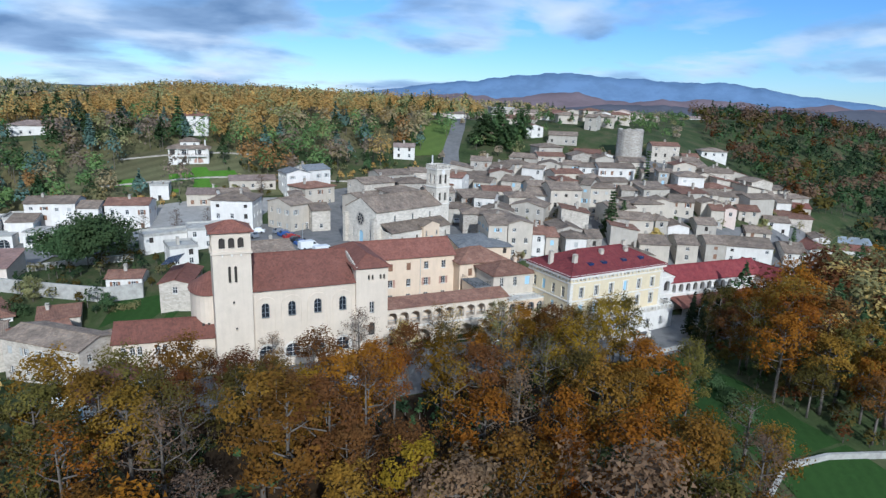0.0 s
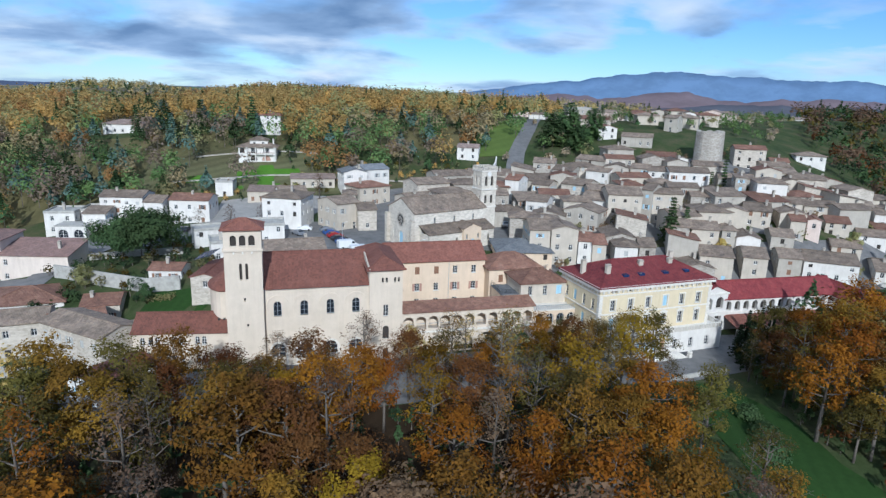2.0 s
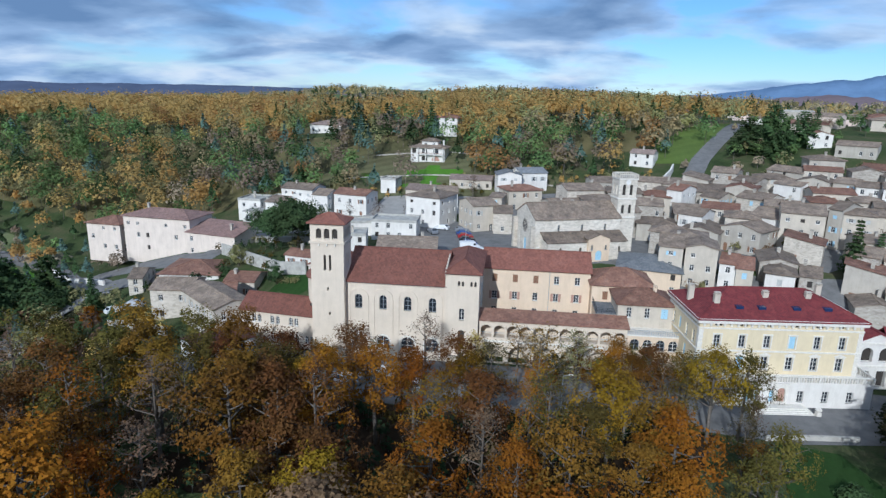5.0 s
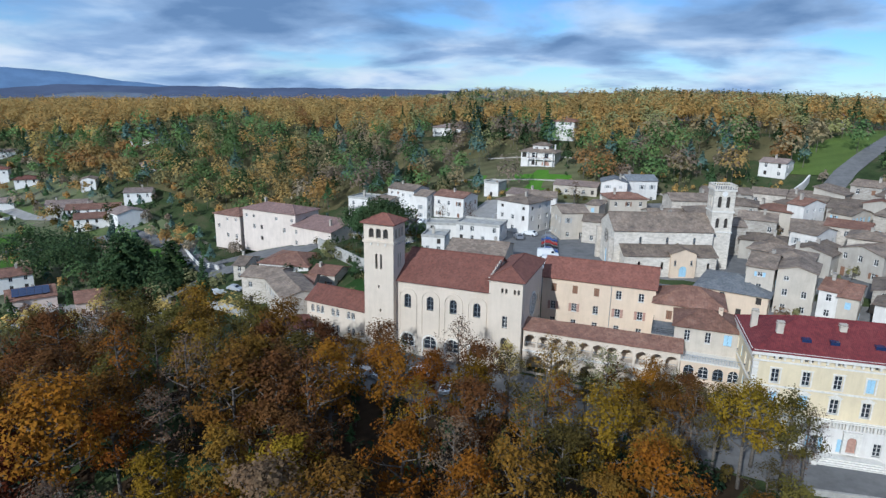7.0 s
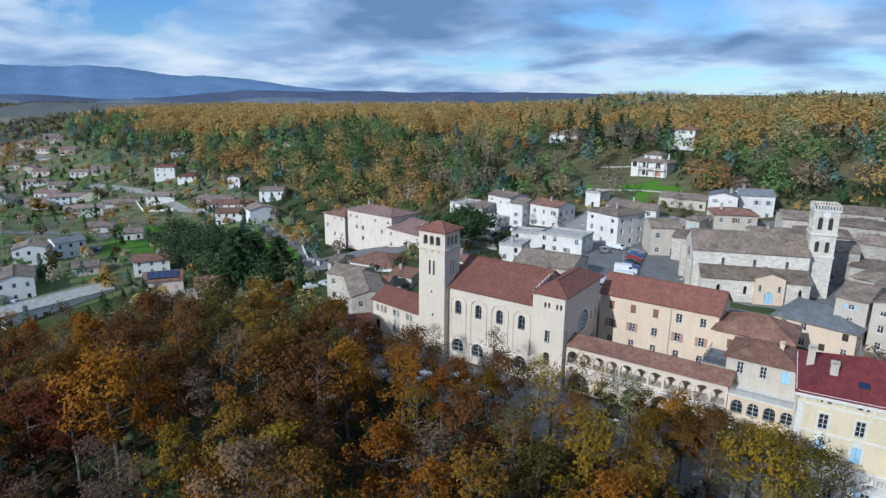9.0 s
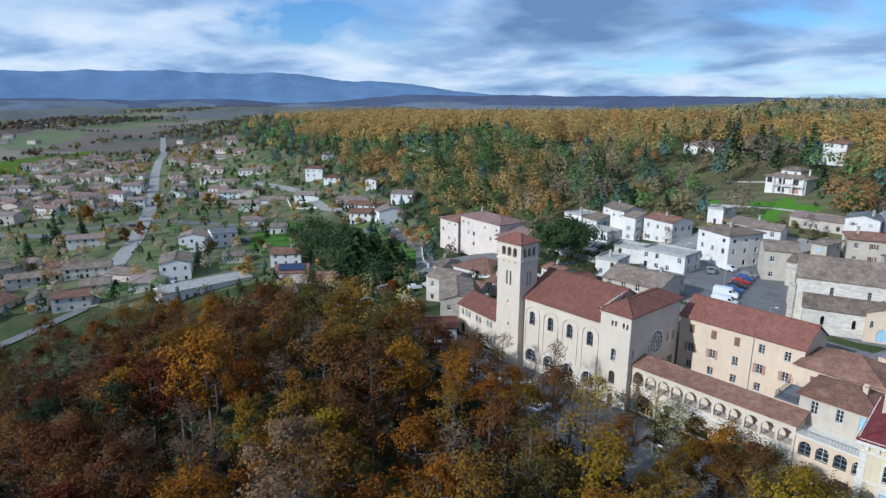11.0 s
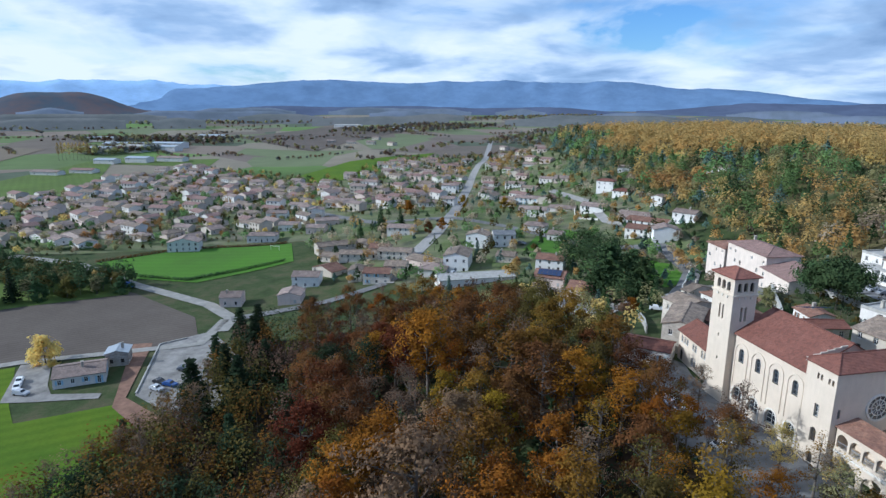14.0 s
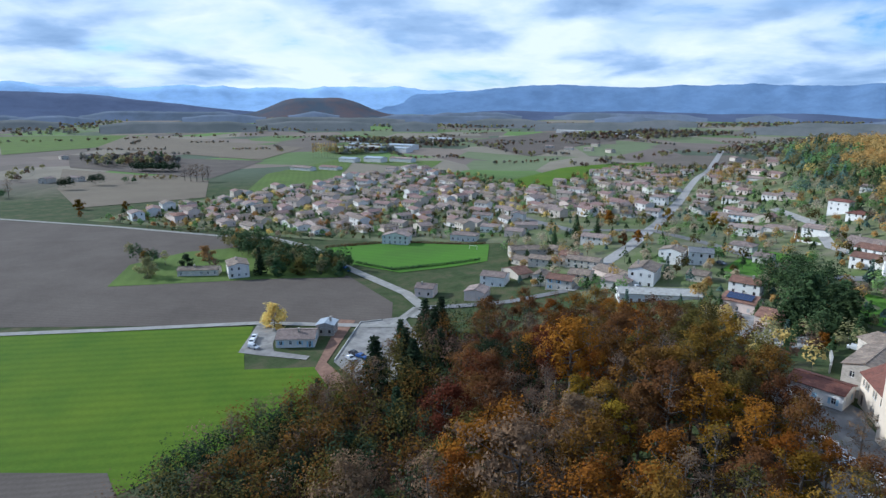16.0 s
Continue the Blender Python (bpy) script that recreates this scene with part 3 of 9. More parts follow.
def house(x, y, w, d, h, yaw=0, wall="cream", roof="tile_old", shape="gable", along="x", rise=None, z=None, win=1.0, shut="", label="", chim=1, group="village houses", storeys=None, sides="sew", high="n", category="house", over=0.4):
    """A house with its storeys of windows, roof and chimneys. win: how many of the windows are there."""
    rg = HOUSES
    OCC.append((x, y, (w + d) / 4))
    if z is None:
        c, s = math.cos(radians(yaw)), math.sin(radians(yaw))
        z = min(H(x + c * a - s * b, y + s * a + c * b) for a in (-w / 2, w / 2) for b in (-d / 2, d / 2))
    n = storeys or max(1, round(h / 3.0))
    sh = h / n
    holes = {}
    for s in sides:
        o, ud, width = side(w, d, s)
        k = max(1, int(width / 2.9))
        hs = []
        for i in range(n):
            for j in range(k):
                if rg.random() > 0.86 * win:
                    continue
                ww = 0.95
                hh = 1.35 if i else (1.3 if rg.random() < 0.88 else 2.05)
                if i == n - 1 and n > 2:
                    hh = 0.9
                z0 = i * sh + (0.95 if hh < 1.8 else 0.05)
                if z0 + hh > h - 0.2:
                    z0 = h - 0.25 - hh
                st = "glass" if rg.random() < 0.72 else (shut or "dark")
                hs.append(((j + 0.5) * width / k - ww / 2, z0, ww, hh, False, st, shut if st == "glass" and rg.random() < 0.5 else ""))
        holes[s] = hs
    if rise is None:
        rise = 0.27 * (min(w, d) if shape != "gable" else (d if along == "x" else w)) / (2 if shape != "shed" else 1.6)
    t = thing("house" if category == "house" else category.replace(" ", "_"), x, y, z, yaw, label or f"{wall_word(wall)} house with {roof_word(roof)} roof", category, group)
    walls(t, w, d, h, holes, wall, 3.0, ("we" if along == "x" else "sn") if shape == "gable" else "", rise, joined=True)
    if shape == "gable":
        bm = gable_roof(w, d, h, rise, over, along)
    elif shape == "hip":
        bm = hip_roof(w, d, h, rise, over + 0.1)
    elif shape == "shed":
        bm = shed_roof(w, d, h, rise, over, high=high)
        wb = bmesh.new()
        X, Y, e = w / 2, d / 2, h + rise
        zz = {"n": (h, h, e, e), "s": (e, e, h, h), "e": (h, e, e, h), "w": (e, h, h, e)}[high]
        cs = [(-X, -Y), (X, -Y), (X, Y), (-X, Y)]
        for i in range(4):
            j = (i + 1) % 4
            if zz[i] > h or zz[j] > h:
                pts = [(*cs[i], h), (*cs[j], h)] + ([(*cs[j], zz[j])] if zz[j] > h else []) + ([(*cs[i], zz[i])] if zz[i] > h else [])
                wb.faces.new([wb.verts.new(p) for p in pts])
        part("upper_wall", wb, M[wall], t)
    else:
        bm = bmesh.new()
        box(bm, -w / 2 - 0.1, w / 2 + 0.1, -d / 2 - 0.1, d / 2 + 0.1, h, h + 0.25)
        for a, b, c2, d2 in ((-w / 2 - 0.1, w / 2 + 0.1, -d / 2 - 0.1, -d / 2 + 0.15), (-w / 2 - 0.1, w / 2 + 0.1, d / 2 - 0.15, d / 2 + 0.1), (-w / 2 - 0.1, -w / 2 + 0.15, -d / 2, d / 2), (w / 2 - 0.15, w / 2 + 0.1, -d / 2, d / 2)):
            box(bm, a, b, c2, d2, h + 0.25, h + 0.7)
    part("roof", bm, M[roof], t)
    for i in range(chim if rg.random() < 0.6 else 0):
        a, b = rg.uniform(-0.35, 0.35) * w, rg.uniform(-0.15, 0.15) * d
        chimney(t, a, b, h + rise * 0.75, rg.uniform(0.8, 1.4), "stone2" if rg.random() < 0.5 else "grey")
    return t


def wall_word(w):
    return {"cream": "pale cream rendered", "white": "white rendered", "grey": "grey weathered rendered", "pink": "pale pink rendered", "stone": "pale limestone", "stone2": "grey limestone", "peach": "peach rendered", "abbey": "cream rendered", "yellow": "yellow rendered", "lifted_white": "lightened white rendered", "church_stone": "lightened warm limestone", "mill": "pale peach rendered"}.get(w, w)


def roof_word(r):
    return {"tile_old": "a weathered grey-brown tiled", "tile_brown": "a brown clay-tiled", "tile_sub": "a rose-brown tiled", "tile_red": "a dark red tiled", "tile_abbey": "a red-brown tiled", "tile_grey": "a slate-grey", "tile_mill": "a rose-brown tiled", "zinc": "a pale metal", "concrete": "a flat concrete"}.get(r, "a tiled")


# ---- trees ----
TREES = random.Random(11)


def limb_points(rg, height, spread, n, low):
    """Limbs from a trunk: start, bend, tip."""
    out = []
    for i in range(n):
        f = low + (1 - low) * (i + rg.random()) / n
        a = i * 2.4 + rg.uniform(-0.5, 0.5)
        reach = spread * math.sin(math.pi * min(1, max(0.12, (f - low) / (1 - low) * 0.85 + 0.15))) * rg.uniform(0.75, 1.1)
        s = Vector((0, 0, f * height * 0.86))
        tip = s + Vector((math.cos(a) * reach, math.sin(a) * reach, rg.uniform(0.10, 0.42) * reach + 0.05 * height))
        mid = s.lerp(tip, 0.5) + Vector((rg.uniform(-0.3, 0.3), rg.uniform(-0.3, 0.3), -0.06 * reach))
        out.append((s, mid, tip))
    return out


def blade_axes(g, c, mid, v=None, wild=0.55):
    """Two axes for each blade: blades lie more or less across the way out of the crown."""
    out = c - mid
    out /= np.linalg.norm(out, axis=1, keepdims=True) + 1e-6
    out = out + np.array([0, 0, 0.35]) + (0.3 * v if v is not None else 0) + g.normal(size=c.shape) * wild
    out /= np.linalg.norm(out, axis=1, keepdims=True)
    a = np.cross(out, g.normal(size=c.shape))
    a /= np.linalg.norm(a, axis=1, keepdims=True)
    return a, np.cross(out, a)


def sprays(rg, pts, per, radius, size, flat=0.85):
    """Leaf sprays scattered round points: small three-cornered blades, each turned its own way."""
    n = len(pts) * per * 2
    c = np.repeat(np.array([tuple(p) for p in pts], np.float32), per * 2, 0)
    g = np.random.default_rng(rg.randrange(1 << 30))
    v = g.normal(size=(n, 3))
    v /= np.linalg.norm(v, axis=1, keepdims=True)
    c = c + v * (g.random((n, 1)) ** 0.5) * radius * np.array([1, 1, flat])
    a, b = blade_axes(g, c, c.mean(0) - np.array([0, 0, 1.0]), v, 0.5)
    s = size * 0.80 * g.uniform(0.5, 1.3, (n, 1))
    q = np.stack([c - a * s * 0.6, c + a * s * 0.6 - b * s * 0.1, c + b * s * 0.8], 1)
    return q.reshape(-1, 3), np.arange(n * 3).reshape(-1, 3)


def broadleaf(seed, height, spread, per, size, limbs=16, low=0.25, puff=0.34, twigs=False):
    """Trunk mesh and crown mesh of a broadleaved tree."""
    rg = random.Random(seed)
    bm = bmesh.new()
    r0 = height * 0.016
    lean = Vector((rg.uniform(-0.4, 0.4), rg.uniform(-0.4, 0.4), 0))
    tube(bm, (0, 0, -0.6), lean * 0.5 + Vector((0, 0, height * 0.4)), r0 * 1.3, r0 * 0.8, 6)
    tube(bm, lean * 0.5 + Vector((0, 0, height * 0.4)), lean + Vector((0, 0, height * 0.9)), r0 * 0.8, r0 * 0.15, 5)
    clumps = []
    for s, mid, tip in limb_points(rg, height, spread, limbs, low):
        tube(bm, s, mid, r0 * 0.42, r0 * 0.26, 4, caps=False)
        tube(bm, mid, tip, r0 * 0.26, r0 * 0.06, 3, caps=False)
        for k in range(3 if not twigs else 5):
            q = mid.lerp(tip, rg.uniform(0.1, 1.0))
            e = q + Vector((rg.uniform(-1, 1), rg.uniform(-1, 1), rg.uniform(-0.15, 1.0))) * spread * (0.34 if not twigs else 0.42)
            tube(bm, q, e, r0 * 0.11, r0 * 0.03, 3, caps=False)
            clumps.append(e)
            if twigs:
                for _ in range(2):
                    e2 = e + Vector((rg.uniform(-1, 1), rg.uniform(-1, 1), rg.uniform(-0.2, 1.0))) * spread * 0.2
                    tube(bm, q.lerp(e, 0.6), e2, r0 * 0.06, r0 * 0.02, 3, caps=False)
        clumps.append(tip)
    clumps += [lean + Vector((rg.uniform(-0.3, 0.3) * spread, rg.uniform(-0.3, 0.3) * spread, height * rg.uniform(0.8, 0.97))) for _ in range(4)]
    clumps = [c for c in clumps if rg.random() < 0.88]
    v, f = sprays(rg, clumps, per, spread * puff, size)
    return bm_mesh("trunk", bm, M["bark"], True), (v, f)


def conifer(seed, height, spread, per, size, droop=0.25, low=0.12, power=1.0):
    """A conifer: tiers of boughs along a straight stem."""
    rg = random.Random(seed)
    bm = bmesh.new()
    tube(bm, (0, 0, -0.5), (0, 0, height), height * 0.016, 0.03, 6)
    pts = []
    tiers = int(height * 1.1)
    for i in range(tiers):
        f = low + (1 - low) * i / tiers
        reach = spread * (1 - (f - low) / (1 - low)) ** power * rg.uniform(0.8, 1.1) + 0.15
        for k in range(5):
            a = i * 1.1 + k * 1.257 + rg.uniform(-0.3, 0.3)
            tip = Vector((math.cos(a) * reach, math.sin(a) * reach, f * height - droop * reach * 0.5))
            if k % 2 == 0:
                tube(bm, (0, 0, f * height), tip, 0.06, 0.02, 3, caps=False)
            m = max(1, int(reach / 0.9))
            pts += [Vector((0, 0, f * height)).lerp(tip, (j + 0.7) / (m + 0.2)) for j in range(m)]
    v, f = sprays(rg, pts, per, 0.55, size, 0.45)
    return bm_mesh("trunk", bm, M["bark_dark"], True), (v, f)


def crown_mesh(vf):
    me = from_arrays("crown", *vf, LEAF["orange"])
    return me


def tree(kind, x, y, scale, leaf, label, z=None, bark=None, group="woodland trees", name="tree"):
    """One tree of a ready kind at a place; its leaves' material is its own."""
    trunk, crown = KINDS[kind]
    t = thing(name, x, y, H(x, y) if z is None else z, TREES.uniform(0, 360), label, "tree", group)
    t.scale = (scale * TREES.uniform(0.92, 1.08), scale * TREES.uniform(0.92, 1.08), scale * TREES.uniform(0.92, 1.1))
    tr = put("trunk", trunk, t)
    cr = put("crown", crown, t)
    cr.material_slots[0].link = "OBJECT"
    cr.material_slots[0].material = LEAF[leaf]
    return t


KINDS, RAW = {}, {}
for i in range(6):
    tr, vf = broadleaf(100 + i, 17, 4.5 + 0.4 * (i % 3), 26 + 4 * (i % 2), 0.42, 17, 0.32 + 0.04 * (i % 3), 0.25)
    KINDS[f"oak{i}"] = (tr, crown_mesh(vf))
for i in range(3):
    tr, vf = broadleaf(200 + i, 17, 4.0, 6 + 2 * i, 0.36, 15, 0.25, 0.26, True)
    KINDS[f"thin{i}"] = (tr, crown_mesh(vf))
for i in range(2):
    tr, vf = broadleaf(300 + i, 7, 2.6, 26, 0.5, 10, 0.15)
    KINDS[f"small{i}"] = (tr, crown_mesh(vf))
for i in range(2):
    tr, vf = conifer(400 + i, 13, 3.2, 7, 0.75)
    KINDS[f"fir{i}"] = (tr, crown_mesh(vf))
tr, vf = conifer(420, 17, 8.5, 8, 0.9, 0.05, 0.06, 0.5)
KINDS["cedar"] = (tr, crown_mesh(vf))
tr, vf = conifer(430, 11, 1.0, 9, 0.5, -0.5, 0.05, 0.5)
KINDS["cypress"] = (tr, crown_mesh(vf))
tr, vf = broadleaf(440, 9.0, 5.6, 60, 0.55, 20, 0.5, 0.34)
KINDS["pine"] = (tr, crown_mesh(vf))


def spread_points(poly, step, seed, jitter=0.42):
    """Jittered points within a polygon of the plan."""
    rg = random.Random(seed)
    xs, ys = [p[0] for p in poly], [p[1] for p in poly]
    out, j = [], 0
    y = min(ys)
    while y < max(ys):
        x = min(xs) + (j % 2) * step / 2
        while x < max(xs):
            px, py = x + rg.uniform(-jitter, jitter) * step, y + rg.uniform(-jitter, jitter) * step
            inside = False
            for (ax, ay), (bx, by) in zip(poly, poly[1:] + poly[:1]):
                if (ay > py) != (by > py) and px < (bx - ax) * (py - ay) / (by - ay) + ax:
                    inside = not inside
            if inside:
                out.append((px, py))
            x += step
        y += step * 0.87
        j += 1
    return out


# ---- ground ----
def ground_mat():
    m, nt, b = base_mat("fields_and_turf", 0.95, 0.0, 0.1)
    v = where(nt)
    vo = nt.nodes.new("ShaderNodeTexVoronoi")
    vo.inputs["Scale"].default_value = 0.0052
    mp = nt.nodes.new("ShaderNodeMapping")
    mp.inputs["Rotation"].default_value, mp.inputs["Scale"].default_value = (0, 0, 0.45), (1.0, 1.7, 0.0)
    nt.links.new(v, mp.inputs[0]), nt.links.new(mp.outputs[0], vo.inputs["Vector"])
    sepc = nt.nodes.new("ShaderNodeSeparateColor")
    nt.links.new(vo.outputs["Color"], sepc.inputs[0])
    r = nt.nodes.new("ShaderNodeValToRGB")
    r.color_ramp.interpolation = "CONSTANT"
    cols = [(0.0, (0.150, 0.125, 0.100)), (0.2, (0.205, 0.165, 0.130)), (0.36, (0.120, 0.165, 0.062)), (0.5, (0.225, 0.195, 0.145)), (0.62, (0.095, 0.115, 0.075)), (0.74, (0.150, 0.175, 0.090)), (0.86, (0.130, 0.205, 0.058)), (0.94, (0.172, 0.138, 0.115))]
    while len(r.color_ramp.elements) < len(cols):
        r.color_ramp.elements.new(0.5)
    for e, (p, c) in zip(r.color_ramp.elements, cols):
        e.position, e.color = p, (*c, 1)
    nt.links.new(sepc.outputs[0], r.inputs[0])
    far = mixc(nt, 0.5, r.outputs[0], ramp(nt, noise_tex(nt, v, 0.02, 6, 0.7), [(0.3, (0.6, 0.6, 0.6)), (0.7, (1.1, 1.1, 1.1))]), "MULTIPLY")
    near = ramp(nt, noise_tex(nt, v, 0.11, 7, 0.7), [(0.3, (0.032, 0.048, 0.018)), (0.48, (0.055, 0.075, 0.028)), (0.62, (0.09, 0.088, 0.045)), (0.75, (0.115, 0.095, 0.06))])
    near = mixc(nt, 0.5, near, ramp(nt, noise_tex(nt, v, 1.6, 5, 0.7), [(0.3, (0.55, 0.55, 0.55)), (0.7, (1.1, 1.1, 1.1))]), "MULTIPLY")
    ln = nt.nodes.new("ShaderNodeVectorMath")
    ln.operation = "LENGTH"
    nt.links.new(v, ln.inputs[0])
    mr = nt.nodes.new("ShaderNodeMapRange")
    mr.inputs["From Min"].default_value, mr.inputs["From Max"].default_value = 480, 640
    nt.links.new(ln.outputs["Value"], mr.inputs["Value"])
    nt.links.new(mixc(nt, mr.outputs[0], near, far), b.inputs["Base Color"])
    bump(nt, b, noise_tex(nt, v, 0.9, 6, 0.7), 0.5, 0.25)
    return m


M["ground"] = ground_mat()
axis = [math.sinh(i / 60 * 4.3) / math.sinh(4.3) * 4900 for i in range(-60, 61)]
gx, gy = [x + 20 for x in axis], [y + 90 for y in axis]
n = len(axis)
gv = [(x, y, H(x, y)) for y in gy for x in gx]
gf = [(j * n + i, j * n + i + 1, (j + 1) * n + i + 1, (j + 1) * n + i) for j in range(n - 1) for i in range(n - 1)]
tagged(new("ground", from_arrays("ground", gv, gf, M["ground"], True)), "rolling grass, leaf litter and distant fields of a valley", "ground", kind="structure")


def drape(name, poly, material, label, step=3.0, up=0.12, kind="structure", category="ground"):
    """A thin sheet over the ground within a polygon, cut from a grid and following the land."""
    bm = bmesh.new()
    bm.faces.new([bm.verts.new((x, y, 0)) for x, y in poly])
    for ax in (0, 1):
        lo, hi = min(p[ax] for p in poly), max(p[ax] for p in poly)
        c = lo + step
        while c < hi:
            no = Vector((1, 0, 0)) if ax == 0 else Vector((0, 1, 0))
            bmesh.ops.bisect_plane(bm, geom=bm.verts[:] + bm.edges[:] + bm.faces[:], plane_co=no * c, plane_no=no)
            c += step
    for v in bm.verts:
        v.co.z = ground_z(v.co.x, v.co.y) + up
    bmesh.ops.recalc_face_normals(bm, faces=bm.faces[:])
    if sum(f.normal.z for f in bm.faces) < 0:
        bmesh.ops.reverse_faces(bm, faces=bm.faces[:])
    ob = new(name, bm_mesh(name, bm, material, True))
    return tagged(ob, label, category, kind=kind)




def ground_z(x, y):
    """Height of the built ground sheet, between its corners."""
    i = min(n - 2, max(0, int(np.searchsorted(gx, x)) - 1))
    j = min(n - 2, max(0, int(np.searchsorted(gy, y)) - 1))
    u, w = (x - gx[i]) / (gx[i + 1] - gx[i]), (y - gy[j]) / (gy[j + 1] - gy[j])
    z = lambda a, b: gv[(j + b) * n + i + a][2]
    return (z(0, 0) * (1 - u) + z(1, 0) * u) * (1 - w) + (z(0, 1) * (1 - u) + z(1, 1) * u) * w


def road(name, pts, width, material, label, up=0.2):
    """A road along a line of the plan."""
    v = [Vector((*p, 0)) for p in pts]
    dense = []
    for a, b in zip(v, v[1:]):
        k = max(1, int((b - a).length / 6))
        dense += [a.lerp(b, i / k) for i in range(k)]
    dense.append(v[-1])
    bm = bmesh.new()
    rows = []
    for i, p in enumerate(dense):
        d = (dense[min(i + 1, len(dense) - 1)] - dense[max(i - 1, 0)]).normalized()
        s = Vector((-d.y, d.x, 0))
        rows.append([bm.verts.new((q.x, q.y, ground_z(q.x, q.y) + up)) for q in (p + s * width / 2, p + s * width / 6, p - s * width / 6, p - s * width / 2)])
    for a, b in zip(rows, rows[1:]):
        for k in range(3):
            bm.faces.new((a[k], a[k + 1], b[k + 1], b[k]))
    bmesh.ops.recalc_face_normals(bm, faces=bm.faces[:])
    if sum(f.normal.z for f in bm.faces) < 0:
        bmesh.ops.reverse_faces(bm, faces=bm.faces[:])
    return tagged(new(name, bm_mesh(name, bm, material, True)), label, "road", kind="structure")


# ---- the abbey ----
def grid(us, z, w, h, arch, style, shut=""):
    return [(u - w / 2, z, w, h, arch, style, shut) for u in us]


# bell tower
tw = thing("bell_tower", 9.0, 104.8, 0, 0, "slender cream rendered bell tower with arched belfry and low tiled roof", "tower")
W, D, EV = 6.0, 5.0, 25.0
belf = grid((1.55, 3.0, 4.45), 22.3, 1.0, 1.85, True, "dark")
belf_e = grid((1.2, 2.5, 3.8), 22.3, 0.9, 1.85, True, "dark")
slits = grid((2.55, 3.5), 16.5, 0.45, 2.9, True, "dark")
walls(tw, W, D, EV, {"s": belf + slits + grid((3.0,), 12.8, 0.35, 0.6, False, "dark") + grid((3.3,), 8.2, 0.35, 0.6, False, "dark"),
                     "e": belf_e + grid((2.1, 3.0), 16.5, 0.45, 2.9, True, "dark"), "n": belf, "w": belf_e}, "abbey", 2.0, depth=0.5)
bm = bmesh.new()
box(bm, -W / 2 - 0.22, W / 2 + 0.22, -D / 2 - 0.22, D / 2 + 0.22, 21.45, 21.8)
part("string_course", bm, M["abbey"], tw)
bm = bmesh.new()
box(bm, -0.12, 0.12, -0.2, 0.2, 0, 0.4)
corbel = bm_mesh("corbel", bm, M["trim"])
for s in (-1, 1):
    for x in (-1.45, 0, 1.45):
        put("corbel", corbel, tw, pose(x, s * D / 2, 21.05))
    for y in (-1.3, 0, 1.3):
        put("corbel", corbel, tw, pose(s * W / 2, y, 21.05, 0, 0, 90))
bm = bmesh.new()
box(bm, -W / 2 - 0.25, W / 2 + 0.25, -D / 2 - 0.25, D / 2 + 0.25, EV, EV + 0.22)
part("cornice", bm, M["abbey"], tw)
part("roof", hip_roof(W, D, EV + 0.2, 1.2, 0.5), M["tile_abbey"], tw)

# nave
nv = thing("abbey_church", 21.0, 111.4, 0, 0, "long cream rendered abbey church nave with red-brown tiled roof", "church")
W, D, EV = 18.0, 15.2, 14.6
up = [2.2 + 4.5 * i for i in range(4)]
walls(nv, W, D, EV, {"s": grid(up, 9.3, 1.35, 2.7, True, "lead") + grid(up, 1.6, 2.5, 2.6, True, "glass"), "n": grid(up, 9.3, 1.35, 2.7, True, "lead")}, "abbey", 2.0, "we", 4.2, depth=0.45)
o, ud, width = side(W, D, "s")
def bay_arch(x, y, foot, spring, r, band, dep):
    """A raised round-headed band round one bay of a wall that looks south."""
    bm = bmesh.new()
    pts = [(-1, foot)] + [(-math.cos(math.pi * i / 14), spring + r * math.sin(math.pi * i / 14)) for i in range(15)] + [(1, foot)]
    inner, outer = [], []
    for i, (k, z) in enumerate(pts):
        ang = 0 if i == 0 else math.pi if i == len(pts) - 1 else math.pi * (i - 1) / 14
        zz_ = z if i in (0, len(pts) - 1) else spring + (r + band) * math.sin(ang)
        inner.append((x + k * r, y - dep, z))
        outer.append((x + k * (r + band), y - dep, zz_))
    for p, q, p2, q2 in zip(inner, inner[1:], outer, outer[1:]):
        quad(bm, p, q, q2, p2)
        quad(bm, (p[0], y, p[2]), (q[0], y, q[2]), q, p)
        quad(bm, p2, q2, (q2[0], y, q2[2]), (p2[0], y, p2[2]))
    bmesh.ops.recalc_face_normals(bm, faces=bm.faces[:])
    return bm


for u in up:
    part("window_arch", bay_arch(-W / 2 + u, -D / 2, 4.6, 11.3, 1.55, 0.32, 0.14), M["abbey"], nv)
    part("window_arch", bay_arch(-W / 2 + u, -D / 2, 0.2, 3.0, 1.32, 0.25, 0.10), M["trim"], nv)
part("roof", gable_roof(W, D, EV, 4.2, 0.5), M["tile_abbey"], nv)
bm = bmesh.new()
box(bm, -W / 2, W / 2, -D / 2 - 0.22, -D / 2 - 0.003, EV - 0.45, EV - 0.12)
part("cornice", bm, M["trim"], nv)

